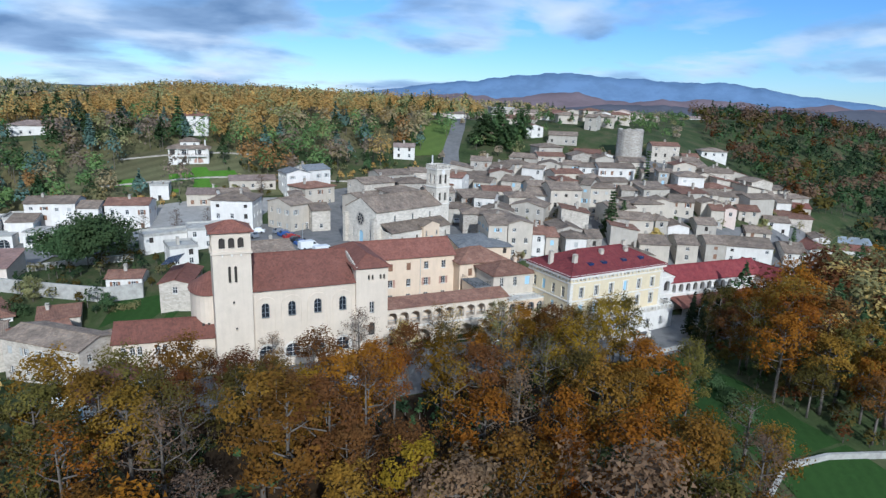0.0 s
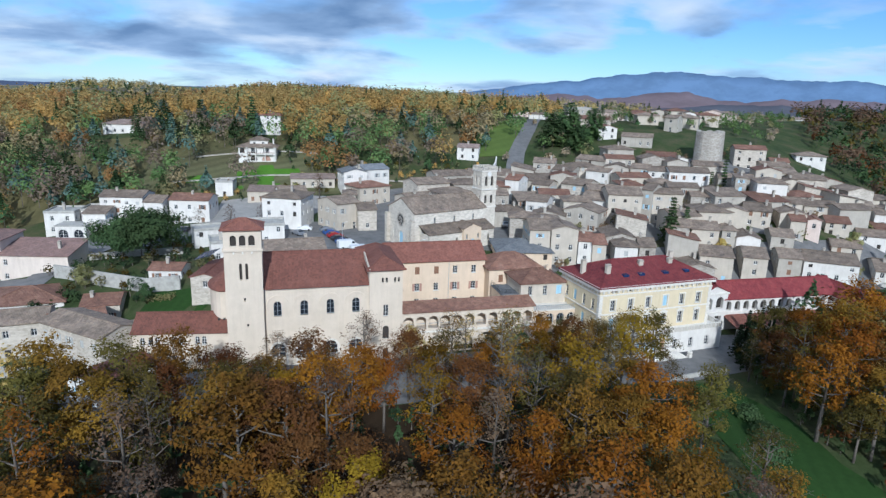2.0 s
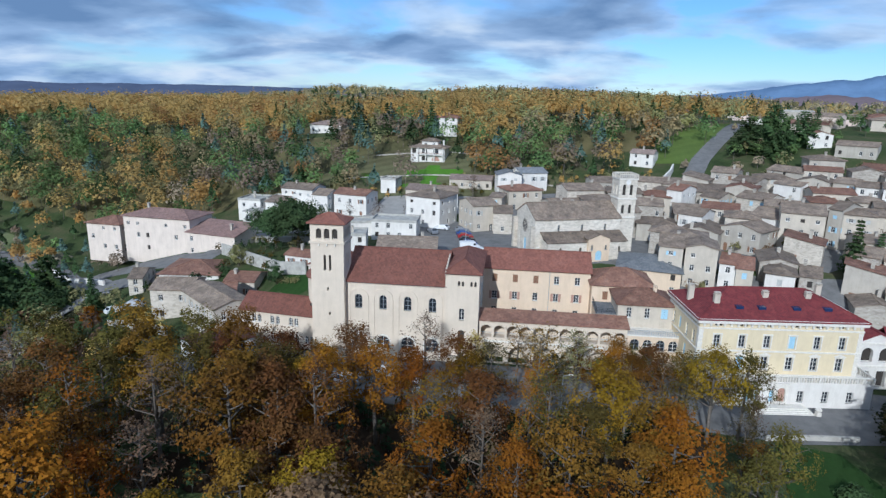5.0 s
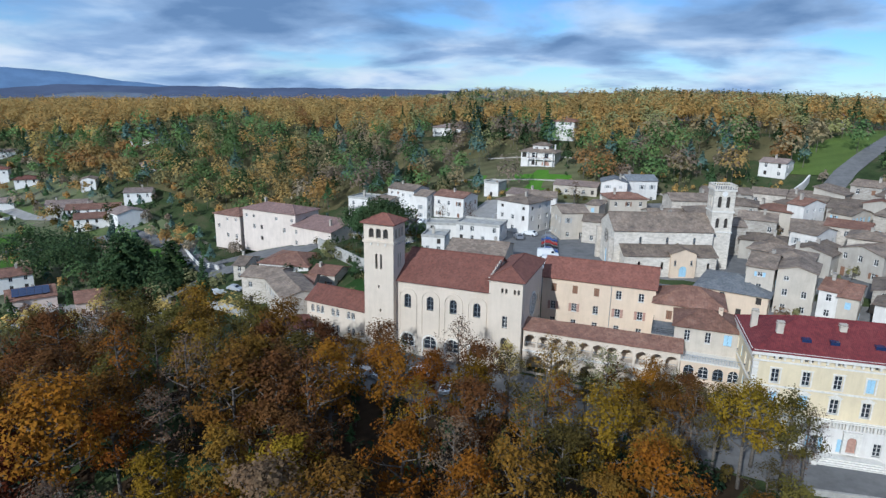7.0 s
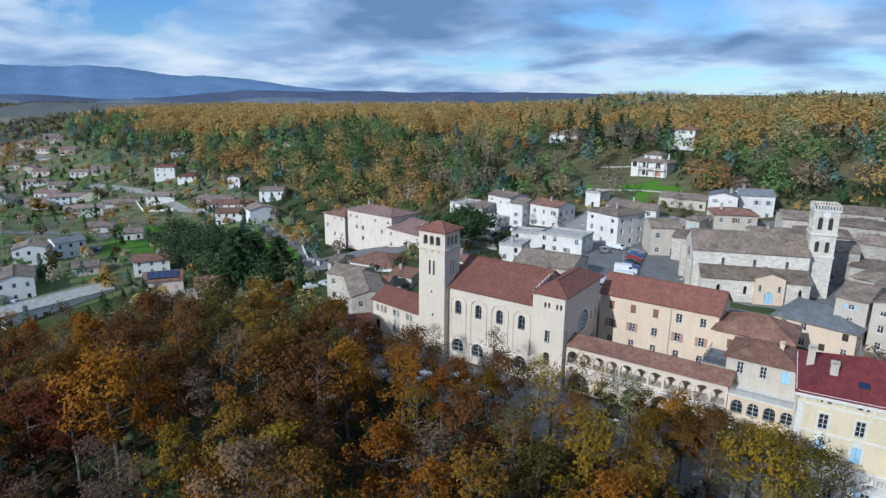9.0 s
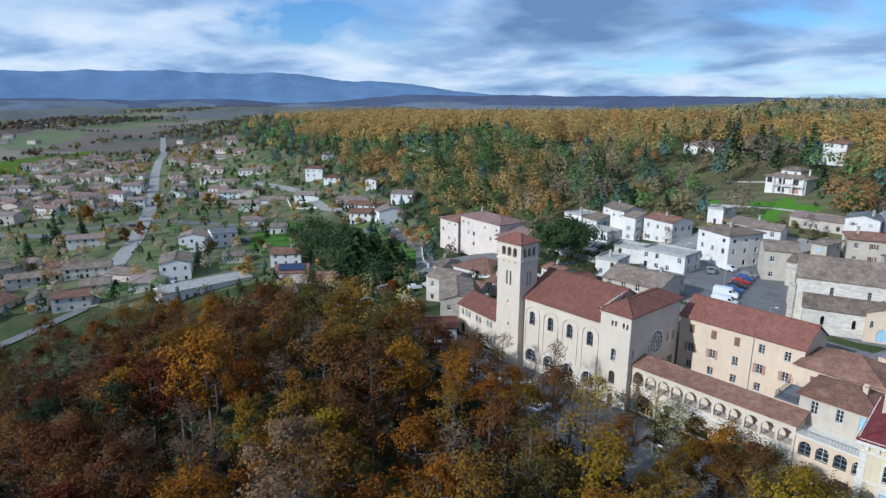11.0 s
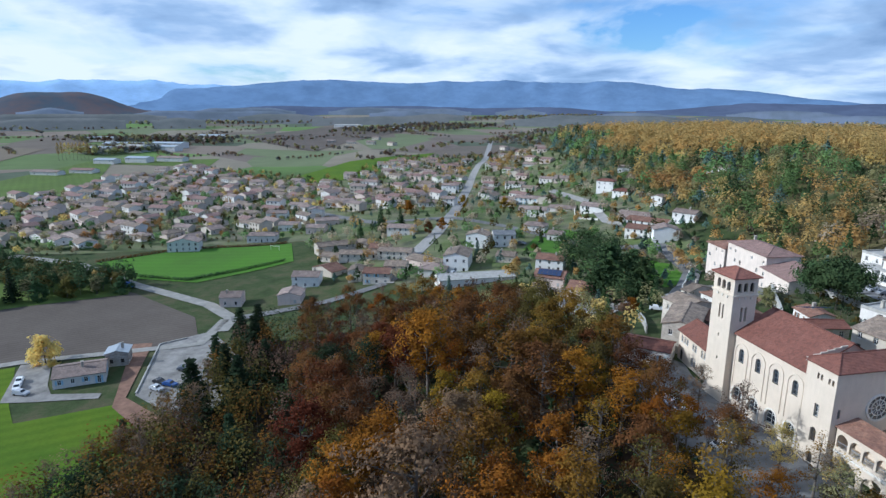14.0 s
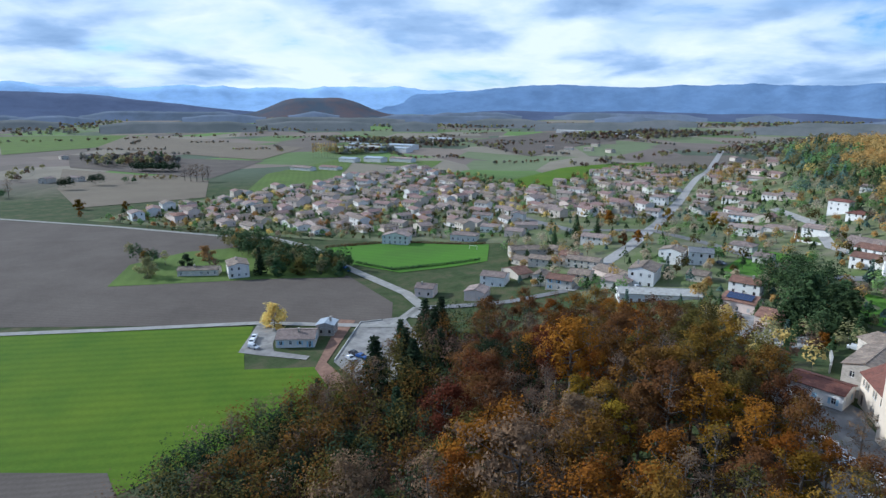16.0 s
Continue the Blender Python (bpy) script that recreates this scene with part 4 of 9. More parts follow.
# pavilion at the end of the nave
pv = thing("abbey_pavilion", 33.0, 111.2, 0, 0, "tall cream rendered pavilion with rose window and hipped tiled roof", "church")
W, D, EV = 6.0, 15.8, 17.2
walls(pv, W, D, EV, {"s": grid((2.4, 3.1), 14.6, 0.4, 1.0, True, "dark") + grid((4.6, 5.3), 14.6, 0.4, 1.0, True, "dark") + grid((3.0,), 8.3, 0.9, 2.2, False, "glass")
                     + grid((3.0,), 3.9, 1.2, 2.6, True, "dark") + grid((3.0,), 0.05, 1.1, 2.2, True, "dark"),
                     "e": grid((9.4, 10.5, 11.6), 4.6, 0.8, 1.9, True, "lead") + grid((13.2, 14.3), 4.6, 0.8, 1.9, True, "lead") + grid((12.4,), 9.6, 0.55, 1.7, True, "lead") + grid((14.4,), 9.6, 0.55, 1.7, True, "lead") + grid((1.2,), 9.4, 0.5, 1.5, True, "lead")}, "abbey", 2.0, depth=0.4)
part("roof", hip_roof(W, D, EV, 1.5, 0.55), M["tile_abbey"], pv)
bm = bmesh.new()
for i in range(6):
    box(bm, -W / 2 - 0.1, -W / 2 + 0.16, -D / 2 - 0.35 + 1.25 * i, -D / 2 + 0.9 + 1.25 * i, EV - 0.5, EV + 0.16 + 0.25 * i)
part("flashing", bm, M["cream"], pv, "stepped pale mortar flashing")
# rose window, a wheel of stone spokes on the shaded end
bm = bmesh.new()
cy, cz, R1 = 0.5, 10.6, 2.0
for r0, r1, d in ((R1, R1 + 0.35, 0.16), (R1 * 0.62, R1 * 0.70, 0.09), (0.35, 0.5, 0.09)):
    for i in range(28):
        a0, a1 = 6.28319 * i / 28, 6.28319 * (i + 1) / 28
        p = [(W / 2 + d, cy + r * math.cos(a), cz + r * math.sin(a)) for a, r in ((a0, r0), (a0, r1), (a1, r1), (a1, r0))]
        quad(bm, *p)
        quad(bm, p[0], p[3], (W / 2, *p[3][1:]), (W / 2, *p[0][1:]))
        quad(bm, p[2], p[1], (W / 2, *p[1][1:]), (W / 2, *p[2][1:]))
for i in range(12):
    a = 6.28319 * i / 12
    tube(bm, (W / 2 + 0.06, cy + 0.45 * math.cos(a), cz + 0.45 * math.sin(a)), (W / 2 + 0.06, cy + R1 * math.cos(a), cz + R1 * math.sin(a)), 0.06, 0.06, 5)
rose = part("rose_window", bm, M["trim"], pv, "round stone tracery window")
bm = bmesh.new()
bm.faces.new([bm.verts.new((W / 2 + 0.02, cy + R1 * math.cos(6.28319 * i / 28), cz + R1 * math.sin(6.28319 * i / 28))) for i in range(28)])
part("pane", bm, M["glass"], rose)

# apse and chapter wing west of the tower
ap = thing("abbey_apse", 5.4, 112.0, 0, 0, "rounded cream rendered apse with low conical tiled roof", "church")
bm = bmesh.new()
ring = [(-2.8 * math.sin(math.pi * i / 12), 5.2 * math.cos(math.pi * i / 12)) for i in range(13)] + [(6.55, -5.2), (6.55, 5.2)]
for a, b in zip(ring, ring[1:] + ring[:1]):
    quad(bm, (*b, -2), (*a, -2), (*a, 13.6), (*b, 13.6))
part("wall", bm, M["abbey"], ap)
bm = bmesh.new()
for a, b in zip(ring[:13], ring[1:13]):
    solid(bm, [(b[0] * 1.12, b[1] * 1.08, 13.55), (a[0] * 1.12, a[1] * 1.08, 13.55), (0.4, 0, 16.2)], 0.15)
solid(bm, [(0, -5.6, 13.55), (6.55, -5.6, 13.55), (6.55, 0, 16.2), (0.4, 0, 16.2)], 0.15)
solid(bm, [(6.55, 5.6, 13.55), (0, 5.6, 13.55), (0.4, 0, 16.2), (6.55, 0, 16.2)], 0.15)
part("roof", bm, M["tile_abbey"], ap)
# Apse slits are near-black blocks, coloured as the shade inside.
for x, z in ((-1.1, 7.4), (-0.2, 7.4)):
    bm = bmesh.new()
    box(bm, x - 0.2, x + 0.2, -5.32, -5.05, z, z + 1.1)
    part("window", bm, M["dark"], ap)

# east wing
wg = thing("abbey_east_wing", 46.6, 124.6, 0, 0, "three-storey peach rendered convent wing with shuttered windows", "building")
W, D, EV = 21.2, 9.2, 13.8
cols = [2.3, 6.4, 10.5, 14.6, 18.7]
hs = []
for i, u in enumerate(cols):
    for k, z in enumerate((4.0, 7.2, 10.8)):
        st = "shut_brown" if (k == 2 and i < 3) else "glass"
        hs.append((u - 0.5, z, 1.0, 1.65 if k else 1.5, False, st, "shut_pink" if (st == "glass" and k == 1 and i != 2) else ""))
walls(wg, W, D, EV, {"s": hs, "e": grid((2.5, 6.5), 10.8, 1.0, 1.6, False, "glass")}, "peach", 2.0, "e", 2.6, depth=0.25)
part("roof", gable_roof(W, D, EV, 2.7, 0.5), M["tile_abbey"], wg)
bm = bmesh.new()
tube(bm, (2.6, -4.68, 0), (2.6, -4.68, 13.4), 0.06, 0.06, 6)
part("downpipe", bm, M["zinc"], wg)

lb = thing("abbey_annex", 63.0, 121.5, 0, 0, "peach rendered annex with brown hipped roof and dormers", "building")
W, D, EV = 11.6, 9.0, 12.3
walls(lb, W, D, EV, {"s": grid((2.6, 5.6, 9.2), 9.2, 1.0, 1.7, False, "shut_brown") + grid((2.2, 5, 8), 4.5, 1.0, 1.6, False, "glass"), "e": grid((3, 6), 9, 1, 1.6, False, "glass")}, "peach", 2.0)
part("roof", hip_roof(W, D, EV, 2.2, 0.5), M["tile_brown"], lb)
fb = thing("abbey_annex", 65.8, 112.3, 0, 0, "low white rendered annex with brown tiled roof above the gallery", "building")
W, D, EV = 9.8, 8.0, 11.6
walls(fb, W, D, EV, {"s": grid((2.0, 5.2), 9.0, 0.85, 1.9, False, "glass") + grid((8.2,), 9.0, 1.2, 1.9, False, "blue")}, "cream", 2.0)
part("roof", hip_roof(W, D, EV, 1.8, 0.45), M["tile_brown"], fb)
chimney(fb, 2.0, -0.5, 12.8, 1.0, "peach")

# the two-storey arcaded gallery
gl = thing("arcaded_gallery", 49.2, 106.2, 0, 0, "two-storey arcaded stone gallery under a tiled lean-to roof", "gallery")
W, D = 26.0, 3.4
ups = [1.25 + 2.35 * i for i in range(11)]
lows = [2.6 + 4.7 * i for i in range(5)]
bm = bmesh.new()
o, ud, width = side(W, D, "s")
facade(bm, o, ud, W, -2, 8.2, [(u - 0.98, 5.0, 1.96, 2.35, True) for u in ups] + [(u - 1.9, 0.2, 3.8, 3.3, True) for u in lows], 0.45)
for s in "ewn":
    o2, u2, w2 = side(W, D, s)
    facade(bm, o2, u2, w2, -2, 8.2, [], 0.3)
part("wall", bm, M["abbey"], gl)
bm = bmesh.new()
box(bm, -W / 2 + 0.3, W / 2 - 0.3, -D / 2 + 3.0, -D / 2 + 3.2, 0, 8.1)
box(bm, -W / 2 + 0.3, W / 2 - 0.3, -D / 2 + 0.46, -D / 2 + 3.0, 4.2, 4.5)
part("inner_wall", bm, M["abbey"], gl)
bm = bmesh.new()
box(bm, -W / 2 - 0.003, W / 2, -D / 2 - 0.18, -D / 2 - 0.003, 4.15, 4.5)
part("string_course", bm, M["trim"], gl)
for u in ups:
    bm = bmesh.new()
    box(bm, -W / 2 + u - 0.84, -W / 2 + u + 0.84, -D / 2 + 0.12, -D / 2 + 0.2, 5.85, 5.95)
    for k in range(7):
        x = -W / 2 + u - 0.75 + 0.25 * k
        box(bm, x - 0.015, x + 0.015, -D / 2 + 0.14, -D / 2 + 0.18, 5.0, 5.85)
    part("railing", bm, M["zinc"], gl)
bm = shed_roof(W, D, 8.25, 0.8, 0.35)
part("roof", bm, M["tile_brown"], gl)

# its continuation towards the mansion, with a terrace on top
ge = thing("arcaded_gallery", 66.9, 106.6, 0, 0, "peach rendered arcade carrying a railed terrace", "gallery")
W, D = 9.2, 4.2
o, ud, width = side(W, D, "s")
bm = bmesh.new()
facade(bm, o, ud, W, -2, 7.0, [(0.5 + 2.2 * i, 4.3, 1.6, 2.1, True) for i in range(4)] + [(1.4, 1.4, 1.5, 1.3, False), (5.6, 1.4, 1.5, 1.3, False)], 0.4)
for s in "ewn":
    o2, u2, w2 = side(W, D, s)
    facade(bm, o2, u2, w2, -2, 7.0, [], 0.3)
part("wall", bm, M["peach"], ge)
for i in range(4):
    window(ge, o, ud, 0.5 + 2.2 * i, 4.3, 1.6, 2.1, True, "glass" if i % 2 else "lead", 0.4)
for u in (1.4, 5.6):
    window(ge, o, ud, u, 1.4, 1.5, 1.3, False, "glass", 0.4)
bm = bmesh.new()
box(bm, -W / 2 - 0.12, W / 2, -D / 2 - 0.15, D / 2, 7.0, 7.2)
part("terrace", bm, M["trim"], ge)
bm = bmesh.new()
box(bm, -W / 2, W / 2, -D / 2, -D / 2 + 0.08, 8.05, 8.13)
for k in range(24):
    x = -W / 2 + 0.1 + k * (W - 0.2) / 23
    box(bm, x - 0.03, x + 0.03, -D / 2 + 0.01, -D / 2 + 0.07, 7.2, 8.05)
part("railing", bm, M["zinc"], ge)
cn = thing("roof_terrace", 59.6, 112.5, 7.4, 0, "grey roof terrace with a dark metal railing between two wings", "terrace")
bm = bmesh.new()
for s in "sewn":
    o2, u2, w2 = side(4.6, 6.4, s)
    facade(bm, o2, u2, w2, -6, 1.6, [(0.4 + 1.35 * i, 0.1, 1.0, 1.2, False) for i in range(3)] if s == "s" else [], 0.1)
part("wall", bm, M["peach"], cn)
for i in range(3):
    o2, u2, w2 = side(4.6, 6.4, "s")
    window(cn, o2, u2, 0.4 + 1.35 * i, 0.1, 1.0, 1.2, False, "glass", 0.1, joined=True)
bm = bmesh.new()
box(bm, -2.4, 2.4, -3.3, 3.3, 1.6, 1.78)
part("deck", bm, M["tile_grey"], cn)
bm = bmesh.new()
for a, b in (((-2.3, -3.2), (2.3, -3.2)), ((2.3, -3.2), (2.3, 3.2)), ((-2.3, 3.2), (-2.3, -3.2))):
    for z in (2.15, 2.45, 2.75):
        tube(bm, (*a, z), (*b, z), 0.03, 0.03, 4)
    for k in range(6):
        p = Vector((*a, 0)).lerp(Vector((*b, 0)), k / 5)
        tube(bm, (p.x, p.y, 1.78), (p.x, p.y, 2.75), 0.03, 0.03, 4)
part("railing", bm, M["black"], cn)

# ---- the yellow mansion ----
YX, YY, YW = 84.0, 104.5, 5.5
mn = thing("mansion", YX, YY, 0, YW, "three-storey pale yellow mansion with dark red hipped roof", "building")
W, D, EV = 26.0, 13.5, 13.6
cs = [3.0 + 4.0 * i for i in range(6)]
hs = []
for i, u in enumerate(cs):
    hs.append((u - 0.5, 9.0, 1.0, 2.1, False, "blue" if i == 3 else "glass", ""))
    hs.append((u - 0.55, 5.3, 1.1, 2.2, False, "blue" if i in (0, 1) else "glass", ""))
    hs.append((u - 0.5, 1.0, 1.0, 1.9, False, "glass", "blue" if i == 2 else ""))
    hs.append((u - 0.6, 12.55, 0.5, 0.45, False, "dark", ""))
    hs.append((u + 0.1, 12.55, 0.5, 0.45, False, "dark", ""))
ws = []
for i, u in enumerate((2.2, 5.2, 8.3, 11.3)):
    ws += [(u - 0.5, 9.0, 1.0, 2.1, False, "blue" if i == 1 else "glass", ""), (u - 0.5, 5.3, 1.0, 2.1, False, "blue" if i in (1, 2) else "glass", ""), (u - 0.5, 1.0, 1.0, 1.9, False, "glass", "")]
walls(mn, W, D, EV, {"s": hs, "w": ws, "e": ws}, "yellow", 2.0, depth=0.25)
part("roof", hip_roof(W, D, EV + 0.3, 3.1, 0.6), M["tile_red"], mn)
bm = bmesh.new()
for z0, z1, p in ((13.15, 13.9, 0.5), (12.1, 12.35, 0.14), (8.35, 8.6, 0.16), (4.2, 4.55, 0.2)):
    box(bm, -W / 2 - p, W / 2 + p, -D / 2 - p, D / 2 + p, z0, z1)
part("cornice", bm, M["trim"], mn)
bm = bmesh.new()
box(bm, -0.14, 0.14, -0.3, 0.0, 0.0, 0.5)
modillion = bm_mesh("modillion", bm, M["trim"])
for k in range(24):
    put("modillion", modillion, mn, pose(-W / 2 + 0.6 + k * (W - 1.2) / 23, -D / 2 - 0.01, 12.62))
for k in range(13):
    put("modillion", modillion, mn, pose(-W / 2 - 0.01, -D / 2 + 0.6 + k * (D - 1.2) / 12, 12.62, 0, 0, -90))
QU = []
for e in (0.05, 0.09):
    bm = bmesh.new()
    box(bm, -0.3 - e, 0.3 + e, -0.3 - e, 0.3 + e, 0, 0.48)
    QU.append(bm_mesh("quoin", bm, M["trim"]))
for sx in (-1, 1):
    for sy in (-1, 1):
        for k in range(14):
            put("quoin", QU[k % 2], mn, pose(sx * (W / 2 - 0.3), sy * (D / 2 - 0.3), 4.6 + k * 0.53))
for i, u in enumerate(cs):
    bm = bmesh.new()
    x, y = -W / 2 + u, -D / 2
    for zz0, hh in ((9.0, 2.1), (5.3, 2.2)):
        box(bm, x - 0.75, x - 0.55, y - 0.1, y - 0.003, zz0 - 0.1, zz0 + hh + 0.1)
        box(bm, x + 0.55, x + 0.75, y - 0.1, y - 0.003, zz0 - 0.1, zz0 + hh + 0.1)
        box(bm, x - 0.8, x + 0.8, y - 0.14, y - 0.003, zz0 + hh + 0.1, zz0 + hh + 0.3)
    v = [(x - 1.0, 7.85), (x + 1.0, 7.85), (x, 8.3)]
    quad(bm, *[(a, y - 0.2, b) for a, b in v])
    for a, b in ((0, 1), (1, 2), (2, 0)):
        quad(bm, (v[a][0], y - 0.2, v[a][1]), (v[a][0], y - 0.003, v[a][1]), (v[b][0], y - 0.003, v[b][1]), (v[b][0], y - 0.2, v[b][1]))
    part("window_surround", bm, M["trim"], mn)
for x, y in ((-12, 1), (-9.5, -3.5), (-1.0, -2.0), (6.0, -2.0), (10.5, 3.0)):
    chimney(mn, x, y, 15.2, 1.6, "cream", 0.9)
for x in (-6.2, -2.6, 3.0, 8.0):
    bm = bmesh.new()
    box(bm, x - 0.6, x + 0.6, -5.0, -4.0, 14.88, 15.35)
    part("skylight", bm, M["solar"], mn)
# terrace and its balustrade in front of the first floor
bm = bmesh.new()
o, ud = Vector((-11.0, -D / 2 - 2.6, 0)), Vector((1, 0, 0))
hs2 = [(2.0 + 3.9 * i, 1.0, 1.0, 1.9, False) for i in range(6)]
facade(bm, o, ud, 25.5, -1.5, 4.4, hs2, 0.3)
facade(bm, (14.5, -D / 2 - 2.6, 0), (0, 1, 0), 7.5, -1.5, 4.4, [(2, 1.0, 1.0, 1.9, False)], 0.3)
facade(bm, (-11.0, -D / 2, 0), (0, -1, 0), 2.6, -1.5, 4.4, [], 0.3)
quad(bm, (-11, -D / 2 - 2.6, 4.4), (14.5, -D / 2 - 2.6, 4.4), (14.5, -D / 2 + 4.9, 4.4), (-11, -D / 2 + 4.9, 4.4))
part("terrace", bm, M["white"], mn, "white plinth storey carrying a balustraded terrace")
for i, q in enumerate(hs2):
    window(mn, o, ud, *q, "glass", 0.3, "window", "blue" if i in (1, 2) else "")
for a, b in (((-11, -D / 2 - 2.5), (14.4, -D / 2 - 2.5)), ((14.4, -D / 2 - 2.5), (14.4, -D / 2 + 4.8))):
    bm = bmesh.new()
    A, B = Vector((*a, 0)), Vector((*b, 0))
    k = int((B - A).length / 0.42)
    for i in range(k + 1):
        p = A.lerp(B, i / k)
        wv = 0.16 if i % 8 == 0 else 0.07
        box(bm, p.x - wv, p.x + wv, p.y - wv, p.y + wv, 4.4, 5.3)
    box(bm, min(a[0], b[0]) - 0.14, max(a[0], b[0]) + 0.14, min(a[1], b[1]) - 0.14, max(a[1], b[1]) + 0.14, 5.3, 5.45)
    part("balustrade", bm, M["trim"], mn)

# ---- parish church ----
pc = thing("parish_church", 54.9, 152.9, 10.0, 20, "grey limestone village church with gabled front and weathered tiled roof", "church")
W, D, EV = 22.0, 12.4, 9.1
walls(pc, W, D, EV, {"s": grid((6, 12, 18), 5.8, 0.6, 1.9, True, "lead"), "w": grid((6.2,), 0.05, 1.8, 3.6, True, "blue") + grid((2.6, 9.8), 1.5, 0.5, 2.4, True, "lead")}, "church_stone", 3.0, "we", 2.9, depth=0.35)
part("roof", gable_roof(W, D, EV, 2.9, 0.35), M["tile_old"], pc)
ai = bmesh.new()
for s in "sew":
    o, ud, width = side(20.0, 4.2, s)
    facade(ai, o + Vector((0.6, -8.3, 0)), ud, width, -3, 4.4, [(3.0 + 5 * i, 1.4, 0.6, 1.7, True) for i in range(4)] if s == "s" else [], 0.3)
part("aisle_wall", ai, M["church_stone"], pc)
bm = shed_roof(20.0, 4.2, 4.4, 1.6, 0.3)
bmesh.ops.translate(bm, verts=bm.verts, vec=(0.6, -8.3, 0))
part("aisle_roof", bm, M["tile_old"], pc)
# a side chapel with its own door breaks the aisle
bm = bmesh.new()
for q in "sew":
    o, ud, width = side(5.4, 5.2, q)
    facade(bm, o + Vector((3.2, -8.6, 0)), ud, width, -3, 5.2, [(0.7, 2.6, 0.5, 1.2, True), (4.2, 2.6, 0.5, 1.2, True), (1.9, 0.05, 1.6, 2.4, True)] if q == "s" else [], 0.3, 1.0 if q == "s" else 0.0)
part("chapel_wall", bm, M["peach"], pc, "ochre rendered side chapel wall")
bm = gable_roof(5.4, 5.6, 5.2, 1.0, 0.3, "y")
bmesh.ops.translate(bm, verts=bm.verts, vec=(3.2, -8.4, 0))
part("chapel_roof", bm, M["tile_old"], pc)
window(pc, Vector((3.2 - 2.7, -8.6 - 2.6, 0)), Vector((1, 0, 0)), 1.9, 0.05, 1.6, 2.4, True, "blue", 0.3, "door")
for u in (0.7, 4.2):
    window(pc, Vector((3.2 - 2.7, -8.6 - 2.6, 0)), Vector((1, 0, 0)), u, 2.6, 0.5, 1.2, True, "lead", 0.3)
bm = bmesh.new()
for r0, r1, d in ((1.35, 1.7, 0.2), (0.3, 0.5, 0.14)):
    for i in range(20):
        a0, a1 = 6.28319 * i / 20, 6.28319 * (i + 1) / 20
        quad(bm, *[(-W / 2 - d, r * math.cos(a), 6.6 + r * math.sin(a)) for a, r in ((a0, r0), (a1, r0), (a1, r1), (a0, r1))])
for i in range(8):
    a = 6.28319 * i / 8
    tube(bm, (-W / 2 - 0.1, 0.4 * math.cos(a), 6.6 + 0.4 * math.sin(a)), (-W / 2 - 0.1, 1.4 * math.cos(a), 6.6 + 1.4 * math.sin(a)), 0.07, 0.07, 5)
rose = part("rose_window", bm, M["stone2"], pc)
bm = bmesh.new()
bm.faces.new([bm.verts.new((-W / 2 - 0.04, 1.4 * math.cos(-6.28319 * i / 20), 6.6 + 1.4 * math.sin(-6.28319 * i / 20))) for i in range(20)])
part("pane", bm, M["glass"], rose)
for y in (-6.0, 6.0):
    bm = bmesh.new()
    box(bm, -W / 2 - 1.0, -W / 2 - 0.003, y - 0.5, y + 0.5, -3, 7.6)
    part("buttress", bm, M["stone"], pc)
ct = thing("church_tower", 68.3, 155.5, 10.0, 14, "square stone church tower with louvred belfry openings and parapet", "tower")
TW, TH = 4.5, 18.4
lights = grid((1.35, 3.15), 14.2, 0.85, 2.6, True, "dark") + grid((1.35, 3.15), 9.6, 0.8, 2.3, True, "dark")
walls(ct, TW, TW, TH, {"s": lights, "w": lights, "e": lights}, "church_stone", 3.0, depth=0.4)
bm = bmesh.new()
for z in (8.6, 13.2, TH - 0.4):
    box(bm, -TW / 2 - 0.2, TW / 2 + 0.2, -TW / 2 - 0.2, TW / 2 + 0.2, z, z + 0.3)
part("string_course", bm, M["trim"], ct)
bm = bmesh.new()
e = TW / 2 + 0.05
for s in (-1, 1):
    for i in range(10):
        t = -e + 2 * e * i / 9
        box(bm, t - 0.12, t + 0.12, s * e - 0.1, s * e + 0.1, TH, TH + 0.75)
        box(bm, s * e - 0.1, s * e + 0.1, t - 0.12, t + 0.12, TH, TH + 0.75)
    box(bm, -e - 0.15, e + 0.15, s * e - 0.15, s * e + 0.15, TH + 0.75, TH + 0.95)
    box(bm, s * e - 0.15, s * e + 0.15, -e - 0.15, e + 0.15, TH + 0.75, TH + 0.95)
part("parapet", bm, M["church_stone"], ct)
for nx_, ny_ in ((0, -1), (1, 0)):
    bm = bmesh.new()
    c0 = Vector((nx_, ny_, 0)) * (TW / 2)
    tube(bm, c0 + Vector((0, 0, 17.35)), c0 * 1.04 + Vector((0, 0, 17.35)), 0.62, 0.6, 20)
    part("clock_face", bm, M["frame"], ct, "white round clock face")
bm = bmesh.new()
box(bm, -TW / 2 + 0.003, TW / 2 - 0.003, -TW / 2 + 0.003, TW / 2 - 0.003, TH, TH + 0.15)
part("roof", bm, M["tile_grey"], ct)

